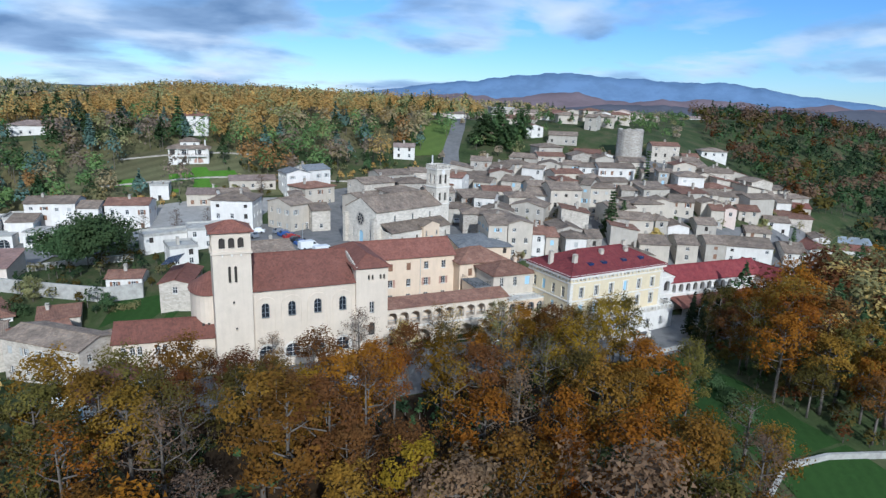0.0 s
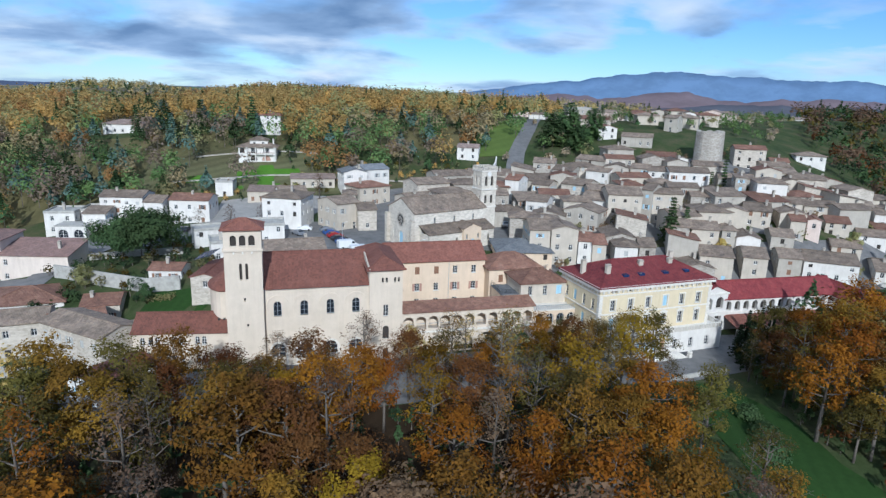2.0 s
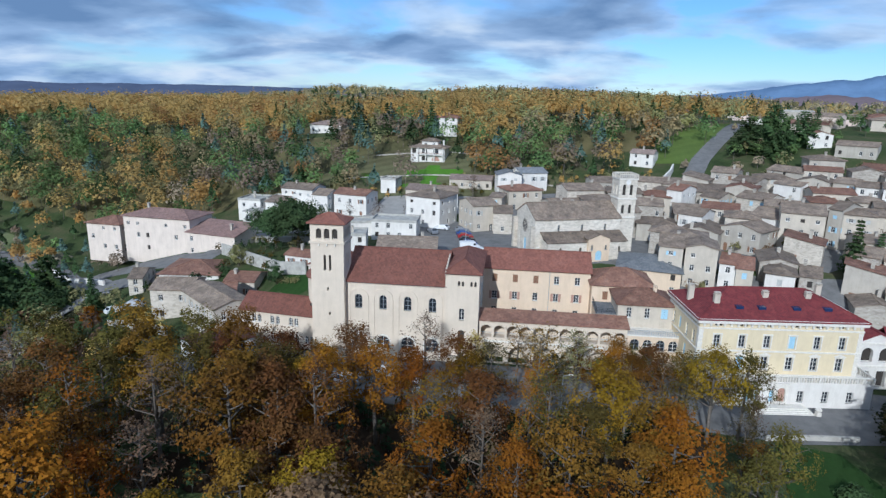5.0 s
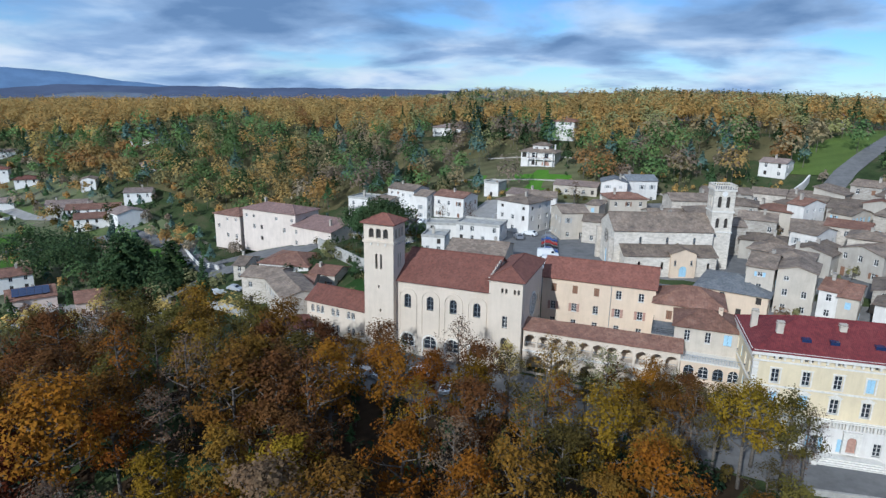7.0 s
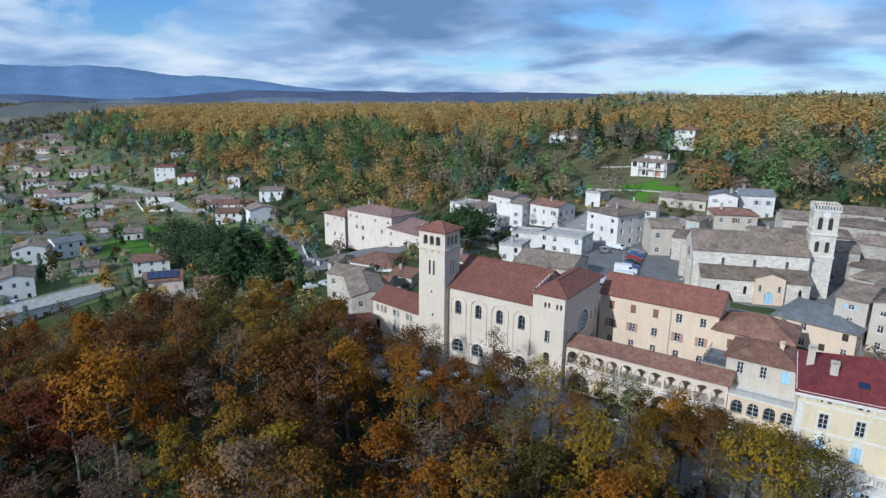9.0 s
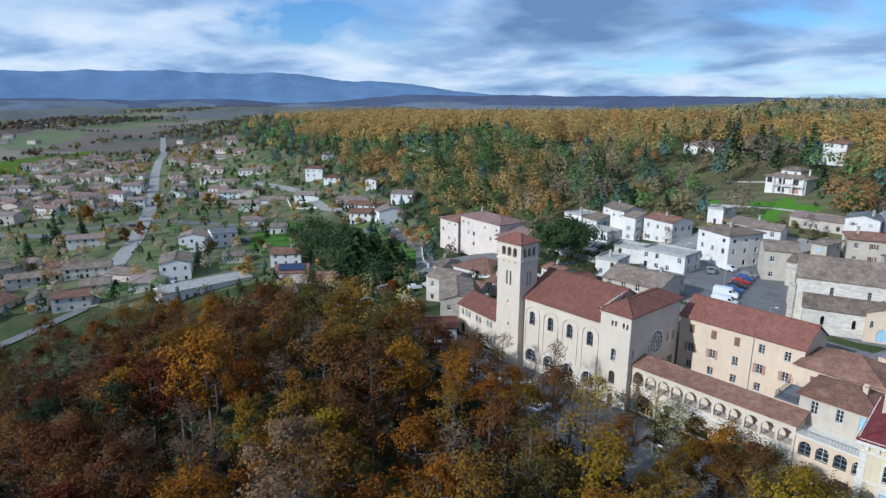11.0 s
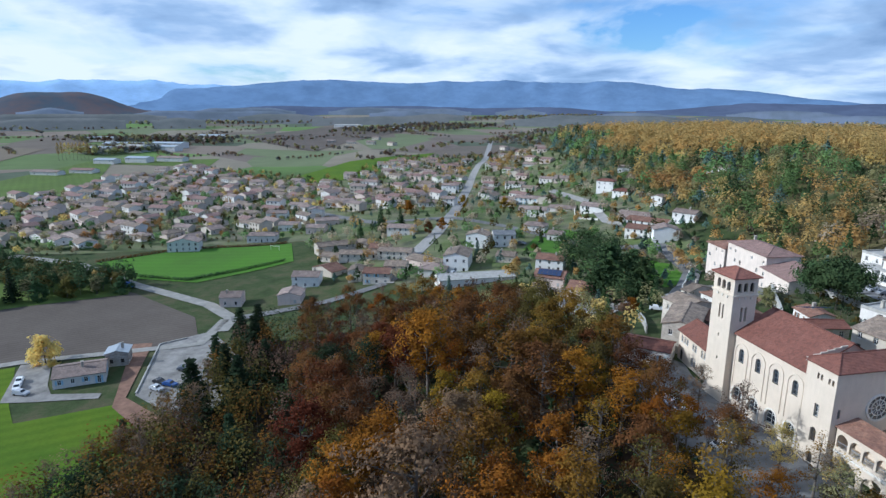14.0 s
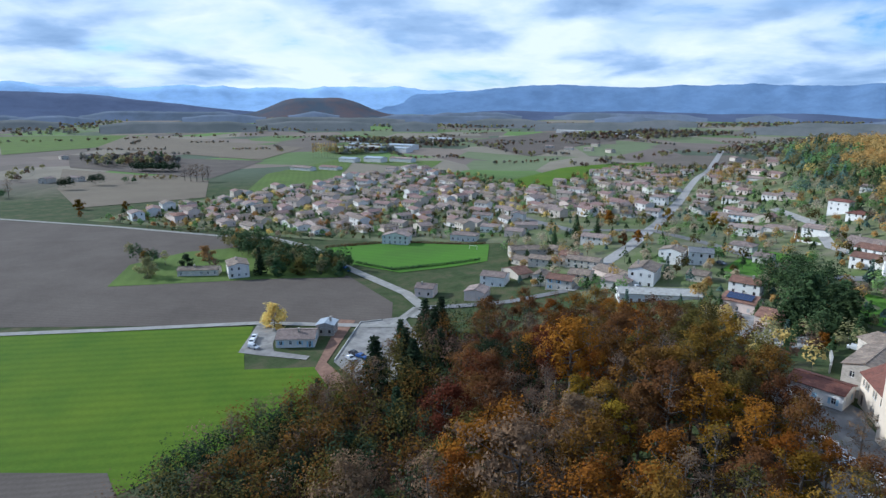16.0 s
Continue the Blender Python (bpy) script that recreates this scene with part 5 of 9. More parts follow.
# ---- round keep ----
kp = thing("castle_keep", 168.6, 197.0, H(168, 197), 0, "ruined round limestone castle keep", "tower")
bm = bmesh.new()
rr = [4.9 * (1 + 0.02 * math.sin(i * 2.1)) for i in range(28)]
tops = [37.0 + 0.35 * math.sin(i * 1.7) + 0.3 * math.sin(i * 0.6) - H(168, 197) for i in range(28)]
for i in range(28):
    j = (i + 1) % 28
    a0, a1 = 6.28319 * i / 28, 6.28319 * j / 28
    p = lambda a, r, z: (r * math.cos(a), r * math.sin(a), z)
    quad(bm, p(a0, rr[i] * 1.04, -4), p(a1, rr[j] * 1.04, -4), p(a1, rr[j], tops[j]), p(a0, rr[i], tops[i]))
    quad(bm, p(a0, rr[i], tops[i]), p(a1, rr[j], tops[j]), p(a1, 3.4, tops[j]), p(a0, 3.4, tops[i]))
    quad(bm, p(a0, 3.4, tops[i]), p(a1, 3.4, tops[j]), p(a1, 3.4, 6), p(a0, 3.4, 6))
part("wall", bm, M["stone2"], kp)


# ---- roads, yards and fields ----
def striped(name, c1, c2, ang, width, scale=0.25, rough=0.95, mixf=0.5):
    """Worked land: rows in one direction, with patches."""
    m, nt, b = base_mat(name, rough, 0.0, 0.1)
    v = where(nt)
    mp = nt.nodes.new("ShaderNodeMapping")
    mp.inputs["Rotation"].default_value = (0, 0, radians(ang))
    nt.links.new(v, mp.inputs[0])
    w = nt.nodes.new("ShaderNodeTexWave")
    w.wave_type, w.bands_direction = "BANDS", "X"
    w.inputs["Scale"].default_value, w.inputs["Distortion"].default_value = 0.314 / width, 1.1
    w.inputs["Detail"].default_value, w.inputs["Detail Scale"].default_value = 3, 0.6
    nt.links.new(mp.outputs[0], w.inputs["Vector"])
    patch = noise_tex(nt, v, 0.035, 6, 0.7)
    fine = noise_tex(nt, v, 1.2, 6, 0.75)
    col = ramp(nt, patch, [(0.32, c2), (0.66, c1)])
    col = mixc(nt, mixf, col, ramp(nt, w.outputs["Fac"], [(0.1, (0.72, 0.74, 0.7)), (0.8, (1.08, 1.06, 1.05))]), "MULTIPLY")
    col = mixc(nt, 0.6, col, ramp(nt, fine, [(0.3, (0.72, 0.72, 0.72)), (0.7, (1.15, 1.15, 1.15))]), "MULTIPLY")
    nt.links.new(col, b.inputs["Base Color"])
    bump(nt, b, fine, 0.6, 0.12)
    return m


M["meadow"] = striped("bright_green_young_crop", (0.104, 0.158, 0.012), (0.066, 0.125, 0.011), 163, 4.2, mixf=0.36)
M["sports"] = striped("mown_green_grass", (0.085, 0.19, 0.022), (0.075, 0.15, 0.025), 10, 6.0, mixf=0.2)
M["plough"] = striped("ploughed_grey_brown_soil", (0.135, 0.112, 0.093), (0.100, 0.082, 0.069), 163, 2.0, mixf=0.34)
M["stubble"] = striped("pale_straw_stubble", (0.20, 0.165, 0.12), (0.165, 0.135, 0.10), 70, 2.5)
M["pasture"] = striped("pale_green_pasture", (0.115, 0.165, 0.038), (0.09, 0.125, 0.034), 70, 6.0, mixf=0.25)
M["rough_grass"] = striped("rough_grass_and_dry_weeds", (0.135, 0.135, 0.068), (0.095, 0.085, 0.045), 70, 5.0, mixf=0.6)
M["lawn"] = striped("dark_green_garden_lawn", (0.030, 0.068, 0.015), (0.024, 0.050, 0.013), 30, 2.0, mixf=0.2)
M["litter"] = striped("leaf_litter_under_trees", (0.05, 0.031, 0.017), (0.026, 0.02, 0.012), 30, 2.0, mixf=0.3)

M["verges"] = striped("patchy_garden_grass", (0.10, 0.145, 0.04), (0.185, 0.165, 0.12), 20, 16.0, mixf=0.6)
M["hill_floor"] = striped("dry_grass_and_fallen_leaves", (0.15, 0.125, 0.06), (0.10, 0.10, 0.045), 20, 9.0, mixf=0.7)
FIELD = "field"
drape("meadow", [(-59, -146), (-82, -61), (-56, -52), (-46, -47), (-52, -24), (-33, -12), (-6, -30), (17, -45), (12, -54), (14, -80), (20, -160)], M["meadow"], "bright green field of young winter crop in rows", 12, 0.10, category=FIELD)
drape("fallow_field", [(14, -78), (10, -52), (18, -44), (40, -40), (50, -78)], M["plough"], "bare grey soil strip beside the green field", 10, 0.16, category=FIELD)
drape("ploughed_field", [(-300, -420), (-247, -318), (-230, -158), (-199, -118), (-152, -46), (-117, -17), (-98, -13), (-88, -20), (-84, -58), (-66, -150), (-40, -260)], M["plough"], "large ploughed grey-brown field", 14, 0.10, category=FIELD)
drape("farm_garden", [(-118, -146), (-154, -160), (-184, -147), (-200, -122), (-174, -50), (-150, -48), (-142, -80)], M["pasture"], "rough grass round the farmstead", 12, 0.2, category="grass")
drape("sports_field", [(-205, -76), (-226, -40), (-226, 14), (-187, 16), (-162, -24), (-173, -50)], M["sports"], "mown green playing field below the village", 10, 0.25, category=FIELD)
drape("meadow_far", [(-480, -15), (-640, 70), (-720, 190), (-560, 130), (-470, 50)], M["meadow"], "green field beyond the housing estate", 20, 0.4, category=FIELD)
drape("meadow_estate", [(-378, -184), (-525, -171), (-690, -205), (-640, -90), (-740, -90), (-720, -240), (-540, -260), (-390, -215)], M["pasture"], "green grass strips beyond the housing estate", 25, 0.35, category=FIELD)
drape("estate_lawn", [(-256, -262), (-244, -176), (-226, -92), (-230, 20), (-215, 24), (-112, 62), (-96, 128), (-100, 180), (-200, 210), (-330, 235), (-640, 260), (-660, 130), (-490, 0), (-640, -100), (-555, -160), (-371, -232)], M["verges"], "patchy garden grass between the estate houses", 9, 0.14, category="grass")
drape("stubble_field", [(-300, -305), (-368, -238), (-476, -294), (-544, -517), (-392, -398)], M["stubble"], "pale stubble field", 25, 0.35, category=FIELD)
drape("stubble_field", [(-560, -520), (-490, -300), (-690, -330), (-719, -652)], M["plough"], "brown ploughed field in the valley", 30, 0.35, category=FIELD)
drape("stubble_field", [(-700, -340), (-939, -366), (-1230, -905), (-861, -713)], M["stubble"], "pale brown arable field in the valley", 40, 0.5, category=FIELD)
drape("meadow_far", [(-700, -745), (-861, -713), (-1230, -905), (-1100, -1150), (-850, -889)], M["pasture"], "long green field in the valley", 40, 0.5, category=FIELD)
drape("stubble_field", [(-820, 30), (-1197, -115), (-1567, 51), (-1288, 231)], M["plough"], "brown field on a low rise in the valley", 50, 0.6, category=FIELD)
drape("garden_lawn", [(80, 84), (88, 82), (91, 70), (89, 58), (92, 46), (96, 38), (74, 38), (75, 60), (78, 76)], M["lawn"], "dark green lawn sloping below the mansion", 4, 0.12, category="lawn")
drape("hill_meadow", [(-34, 210), (-30, 246), (0, 252), (20, 252), (36, 240), (60, 222), (80, 214), (20, 206), (-10, 206)], M["rough_grass"], "terraced rough grass below the villa", 6, 0.2, category="grass")
drape("hill_meadow", [(84, 236), (118, 285), (140, 300), (128, 268), (104, 232)], M["pasture"], "green bank beside the hill road", 6, 0.2, category="grass")
drape("hill_floor", [(-500, 300), (-330, 235), (-210, 222), (-100, 200), (-40, 210), (0, 250), (60, 245), (110, 250), (180, 340), (120, 440), (-200, 460), (-500, 460)], M["hill_floor"], "straw-coloured grass and fallen leaves on the wooded hill", 12, 0.1, category="ground")
drape("garden_lawn", [(-150, 118), (-196, 146), (-176, 166), (-136, 138)], M["sports"], "green garden lawn between houses", 6, 0.2, category="lawn")
drape("garden_lawn", [(-128, 158), (-112, 168), (-92, 164), (-84, 150), (-92, 143), (-112, 150)], M["sports"], "bright green lawn behind the cedars", 5, 0.2, category="lawn")
drape("garden_lawn", [(-16, 220), (-4, 216), (14, 214), (24, 220), (22, 233), (2, 234), (-16, 234)], M["sports"], "bright green lawn sloping below the villa", 4, 0.2, category="lawn")
drape("garden_lawn", [(-14, 126), (-3, 121), (2, 126), (-3, 132), (-11, 134)], M["lawn"], "walled garden lawn behind the abbey", 3, 0.15, category="lawn")

drape("courtyard", [(-22, 98), (-12, 90), (30, 86), (66, 86), (84, 84), (116, 88), (116, 100), (99, 103), (70, 103), (0, 104), (-6, 106)], M["asphalt"], "worn asphalt forecourt along the abbey", 4, 0.06, category="pavement")
drape("square", [(22, 128), (46, 128), (50, 141), (44, 160), (26, 181), (-4, 186), (-44, 196), (-44, 184), (-36, 176), (8, 160), (16, 146)], M["asphalt"], "grey asphalt village square and car park", 4, 0.14, category="pavement")
# Dark asphalt replaces pale paving here; its colour holds the narrow streets' shade.
drape("village_street", [(48, 126), (188, 120), (204, 150), (196, 198), (120, 212), (52, 212), (26, 180), (46, 158)], M["asphalt"], "worn grey paving between the village houses, darkened for street shade", 6, 0.08, category="pavement")
drape("terrace_yard", [(-6, 188), (12, 184), (26, 190), (34, 206), (-2, 210)], M["street"], "pale worn terraces above the car park", 5, 0.16, category="pavement")
drape("mill_yard", [(-82, 153), (-76, 160), (-48, 157), (-38, 152), (-46, 145), (-62, 148)], M["asphalt"], "grey asphalt yard before the long pink building", 4, 0.12, category="pavement")
drape("car_park", [(-56, -22), (-93, -24), (-101, -9), (-74, 4), (-50, 4), (-38, -6)], M["gravel"], "pale gravel car park at the wood's edge", 6, 0.16, category="pavement")
drape("gravel_yard", [(-58, -55), (-83, -60), (-84, -52), (-67, -47), (-61, -44), (-59, -31), (-56, -31), (-57, -47)], M["gravel"], "pale gravel yard round a bungalow", 6, 0.2, category="pavement")
drape("bare_earth", [(-50, -26), (-94, -32), (-94, -26), (-55, -24), (-38, -9), (-36, -16)], M["earth"], "red-brown bare earth bank", 6, 0.22, category="ground")
drape("school_yard", [(-96, 98), (-62, 104), (-52, 112), (-70, 122), (-96, 114)], M["street"], "pale paved yard of the low school building", 5, 0.15, category="pavement")

M["verge"] = plain_mat("pale_track_surface", (0.29, 0.275, 0.245), 0.95, vary=0.3, scale=0.3)
road("farm_track", [(-228, -121), (-205, -84), (-164, -49), (-130, -14), (-113, -4), (-100, -6)], 5.0, M["verge"], "pale metalled lane round the ploughed field", 0.3)
road("farm_track", [(-112, -6), (-90, -11), (-85, -61), (-70, -109), (-58, -150), (-40, -230)], 3.4, M["verge"], "pale farm track between the fields", 0.3)
road("farm_track", [(-262, -420), (-250, -322), (-240, -232), (-226, -153), (-222, -119)], 3.6, M["verge"], "pale lane along the ploughed field", 0.3)
road("main_road", [(-1000, 350), (-640, 238), (-438, 168), (-262, 112), (-200, 88), (-155, 66), (-128, 53)], 7.0, M["street"], "straight asphalt road out of the village", 0.34)
road("lane", [(-128, 53), (-118, 30), (-112, -4)], 4.5, M["asphalt"], "narrow lane below the hamlet", 0.34)
road("cross_road", [(-310, 30), (-252, 62), (-240, 106), (-203, 128), (-150, 150), (-134, 176), (-100, 170), (-62, 140), (-40, 140), (-36, 160), (-28, 176)], 6.5, M["asphalt"], "asphalt lane past the houses", 0.36)
road("hill_road", [(96, 206), (108, 234), (124, 262), (153, 319), (190, 380)], 6.5, M["asphalt"], "grey road climbing the hill behind the church", 0.3)
road("lane", [(-480, 40), (-520, -20), (-560, -90)], 4.0, M["verge"], "pale lane through the estate", 0.4)
road("lane", [(-150, 184), (-190, 178), (-240, 190), (-300, 190)], 5.0, M["street"], "street of the upper houses", 0.34)
road("lane", [(-52, 108), (-66, 124), (-62, 142)], 4.0, M["street"], "lane up to the village", 0.34)

# ---- foreground wood ----
def clear(points, spots):
    return [p for p in points if all((p[0] - a) ** 2 + (p[1] - b) ** 2 > r * r for a, b, r in spots)]


wood = [(-88, 8), (-84, 60), (-60, 84), (-24, 84), (4, 87), (30, 83), (58, 80), (65, 72), (63, 58), (64, 40), (80, 10), (74, -20), (40, -34), (8, -34), (-34, -10)]
drape("wood_floor", [(x * 0.97, y * 0.97 + 1) for x, y in wood], M["litter"], "brown leaf litter under the trees", 8, 0.1, category="ground")
CHOICE = random.Random(5)
kinds = {"orange": "orange-leaved autumn tree", "rust": "rust-brown oak in autumn leaf", "red": "dark red beech in autumn leaf", "yellow": "yellow-leaved autumn tree", "olive": "yellowing olive-green tree", "ochre": "ochre-leaved oak", "amber": "amber-brown oak in autumn leaf", "moss": "fading dull-green tree", "bare": "nearly bare grey-brown tree", "green": "dark evergreen conifer", "fir": "dark evergreen oak", "dry": "large oak with dry pinkish-brown leaves"}
patches = [  # x, y, reach, leaf: stands of one colour in the wood
    (24, 77, 6, "orange"), (38, 79, 5, "yellow"), (54, 70, 6, "yellow"), (46, 76, 6, "orange"), (12, 78, 6, "moss"), (-4, 82, 6, "moss"),
    (-24, 62, 9, "rust"), (-17, 23, 8, "red"), (-62, 17, 9, "moss"), (-62, 56, 9, "rust"), (-44, 66, 8, "orange"), (-34, 80, 7, "moss"), (5, 41, 8, "bare"),
    (0, 62, 8, "bare"), (20, 62, 7, "rust"), (60, 58, 7, "orange"), (40, 60, 7, "orange"), (11, 18, 8, "bare"), (28, 34, 9, "orange"), (-30, 44, 9, "orange"), (-20, 80, 5, "moss"), (10, 74, 4, "bare"), (44, 50, 7, "orange"), (20, 46, 7, "orange")]
far_wood = []
BIG = [(18.6, 68.5, 1.0, "oak1", "orange"), (38, 38, 1.45, "oak2", "dry"), (8, 23, 1.35, "oak3", "red"), (32.4, 66.5, 0.9, "thin1", "yellow"), (54, 70, 0.95, "oak4", "yellow"), (30, 10, 1.2, "oak4", "dry"), (33, 24, 1.2, "thin1", "dry"), (56, 14, 1.15, "oak0", "dry"), (24, 47, 1.2, "oak3", "dry"), (46, 78, 1.05, "thin0", "amber"), (10, 60, 1.2, "oak0", "amber"), (-6, 48, 1.25, "oak5", "orange")]
for x, y in clear(spread_points(wood, 7.5, 21), [(b[0], b[1], 5.0) for b in BIG]):
    leaf = None
    for px, py, rr, lf in patches:
        if (x - px) ** 2 + (y - py) ** 2 < rr * rr and CHOICE.random() < 0.75:
            leaf = lf
            break
    if leaf is None and x < 2 and y < 46:
        leaf = ("rust", "red", "rust", "fir", "bare", "rust")[CHOICE.randrange(6)]
    if leaf is None:
        r = CHOICE.random()
        leaf = "bare" if r < 0.09 else "rust" if r < 0.30 else "orange" if r < 0.46 else "amber" if r < 0.74 else "moss" if r < 0.93 else "yellow"
    if y < 30 - 0.3 * x and y < 22:
        far_wood.append((x, y, leaf))
        continue
    thin = leaf == "bare" or CHOICE.random() < 0.22
    k = f"thin{CHOICE.randrange(3)}" if thin else f"oak{CHOICE.randrange(6)}"
    s = CHOICE.uniform(0.82, 1.14) * (0.92 if y > 66 else 1.0)
    if 6 < x < 42 and y > 71:
        s *= 0.9
    if x < -60:
        s *= 0.85
    tree(k, x, y, s, leaf, kinds[leaf] + " on the wooded slope", z=ground_z(x, y))
for x, y, s, k, leaf in BIG:
    tree(k, x, y, s, leaf, ("tall broad " if leaf != "dry" else "tall ") + kinds[leaf] + " on the wooded slope", z=ground_z(x, y))
for x, y, s in ((-39, -4, 1.3), (-53, 2, 1.1), (-28, -17, 0.62), (-80, 3, 1.15), (-18, 7, 0.9), (-44, 6, 1.1), (-64, -2, 1.0), (-70, 8, 1.2), (-56, 12, 1.0), (-84, 8, 1.1), (-9, -20, 0.5), (-36, 5, 0.9)):
    ob = tree("fir%d" % (int(s * 10) % 2), x, y, s, "fir", "dark green conifer at the wood's edge", z=ground_z(x, y))
    ob.scale = (s * 1.35, s * 1.35, s)
for x, y, s, k in ((-22, -12, 0.75, 0), (-26, -8, 0.8, 1), (-16, -14, 0.7, 2), (-12, -18, 0.75, 0), (-31, -2, 0.8, 1), (-34, -9, 0.7, 2), (-20, -3, 0.85, 0), (-6, -24, 0.7, 1), (-48, -2, 0.7, 2), (-13, -9, 0.8, 1), (2, -26, 0.75, 0)):
    tree("thin%d" % k, x, y, s, "bare", "leafless grey-brown tree at the wood's edge", z=ground_z(x, y))


# ---- wooded hillside, distant woods ----
def wood_stuff(name, points, leaf, label, seed, low=5.0, high=10.0, cards=70, card=1.5, slim=1.0):
    """A wood too wide to count: many small crowns on stems, as one mesh."""
    g = np.random.default_rng(seed)
    V, stems = [], []
    for x, y in points:
        h = g.uniform(low, high)
        r = h * g.uniform(0.28, 0.46) * slim
        z = ground_z(x, y)
        c = g.normal(size=(cards, 3))
        c[:, 2] = np.abs(c[:, 2]) * 1.1 - 0.35
        c /= np.linalg.norm(c, axis=1, keepdims=True)
        q = g.uniform(0, 6.28, 3)
        lob = 1 + 0.22 * np.sin(c[:, :1] * 5 + q[0]) * np.cos(c[:, 1:2] * 5 + q[1]) + 0.12 * np.sin(c[:, 2:] * 9 + c[:, :1] * 7 + q[2])
        c = c * (g.random((cards, 1)) ** 0.22) * np.array([r, r, h * 0.45]) * lob
        if slim < 0.9:
            c[:, :2] *= np.clip(0.9 - c[:, 2:3] / (h * 0.42), 0.1, 1.6)
        c += (x, y, z + h * 0.56)
        a, b = blade_axes(g, c, np.array([x, y, z + h * 0.45]), None, 0.38)
        s = card * g.uniform(0.5, 1.2, (cards, 1))
        V.append(np.stack([c - a * s * 0.62 - b * s * 0.3, c + a * s * 0.55 - b * s * 0.4, c + b * s * 0.65], 1).reshape(-1, 3))
        k = 0.12
        stems.append(np.array([(x - k, y, z - 1), (x + k, y, z - 1), (x, y, z + h * 0.8)]))
        stems.append(np.array([(x, y - k, z - 1), (x, y + k, z - 1), (x, y, z + h * 0.8)]))
    leaves = sum(len(v) for v in V) // 3
    V = np.concatenate(V + stems)
    me = from_arrays(name, V, np.arange(len(V)).reshape(-1, 3), [LEAF[leaf], M["bark"]])
    me.polygons.foreach_set("material_index", (np.arange(len(V) // 3) >= leaves).astype(np.int32))
    ob = new(name, me)
    return tagged(ob, label, "wood", kind="stuff")


WOODWORD = {"ochre": "ochre", "rust": "rust-brown", "olive": "olive-green", "orange": "orange", "fawn": "pale fawn", "fir": "blackish-green fir", "amber": "amber-brown", "moss": "dull green", "bare": "bare grey-brown", "green": "dark evergreen", "bluegreen": "blue-green conifer", "yellow": "yellow", "bright": "fresh green", "red": "dark red", "far": "grey-olive", "russet": "russet-brown", "twig": "leafless grey-brown"}


def woods(name, points, mix, what, seed, low, high, cards, card):
    """Sort the trees of a wood by colour, patch by patch, and build each colour as one body."""
    bins = {}
    for x, y in points:
        g = noise.noise(Vector((x * 0.022, y * 0.022, 9.0 + seed)))
        i = int((CHOICE.random() * 0.55 + (g * 0.6 + 0.5) * 0.45) * len(mix)) % len(mix)
        bins.setdefault(mix[i], []).append((x, y))
    for i, (leaf, p) in enumerate(sorted(bins.items())):
        wood_stuff(name, p, leaf, f"{WOODWORD[leaf]} trees of {what}", seed + i, low, high, cards, card, 0.62 if leaf in ("green", "bluegreen") else 1.0)


woods("wood", [(x, y) for x, y, _ in far_wood], ["moss", "bare", "moss", "amber", "fir", "rust"], "the foreground wood", 40, 9, 14, 380, 0.5)
woods("wood", spread_points([(-34, -12), (-6, -32), (8, -38), (34, -36), (56, -22), (40, -4), (0, 4), (-20, 0)], 5.6, 63), ["bare", "moss", "fir", "bare", "fir"], "the wood's dark fringe", 64, 6, 11, 240, 0.45)
for x, y, s, k, lf in ((6, 88, 0.62, "oak2", "rust"), (13, 86, 0.66, "oak4", "amber"), (21, 87, 0.6, "thin1", "moss"), (27, 85, 0.68, "oak0", "orange"), (34, 87, 0.7, "oak5", "rust"), (39, 84, 0.75, "thin2", "moss"), (-2, 87, 0.6, "thin0", "bare"), (0, 80, 0.75, "oak1", "rust"), (63, 90, 0.7, "oak1", "rust"), (67, 84, 0.8, "thin2", "moss"), (60, 88, 0.65, "oak3", "amber"), (43, 95, 0.72, "thin0", "amber"), (49, 92, 0.5, "oak3", "moss"), (53, 94, 0.62, "oak0", "amber"), (58, 92, 0.7, "oak4", "orange"), (63, 94, 0.6, "oak2", "moss"), (68, 90, 0.66, "oak5", "yellow"), (56, 87, 0.6, "oak1", "yellow"), (46, 86, 0.6, "oak2", "orange"), (64, 86, 0.7, "thin1", "amber"), (72, 88, 0.75, "thin2", "amber"), (75, 84, 0.8, "oak4", "moss"), (70, 82, 0.85, "oak2", "yellow"), (78, 87, 0.62, "thin0", "bare")):
    tree(k, x, y, s, lf, kinds[lf] + " before the arcaded gallery", z=ground_z(x, y))
woods("undergrowth", spread_points([(x * 0.95, y * 0.95) for x, y in wood], 4.6, 44), ["fir", "fir", "green", "moss"], "evergreen scrub under the wood", 45, 2.0, 4.5, 44, 0.6)
edge = [(-14, 88), (-12, 84), (4, 83), (30, 79), (58, 77), (64, 70), (68, 76), (72, 84.5), (66, 85.6), (30, 85.6), (-11, 89.4)]
drape("wood_floor", edge, M["litter"], "brown leaf litter on the bank before the forecourt", 3, 0.14, category="ground")
woods("undergrowth", spread_points(edge, 2.8, 67), ["fir", "moss", "fir", "rust"], "the scrub along the forecourt", 68, 1.6, 3.8, 60, 0.5)
glade = [(7, 237, 12), (-6, 227, 11), (11, 224, 12), (-22, 242, 6), (24, 214, 7), (40, 214, 6), (13, 260, 5), (-45, 280, 10), (-44, 268, 9), (-42, 257, 7), (88, 232, 9), (110, 240, 12), (120, 262, 11), (132, 285, 10), (148, 312, 9), (160, 332, 9), (-14, 386, 12)]
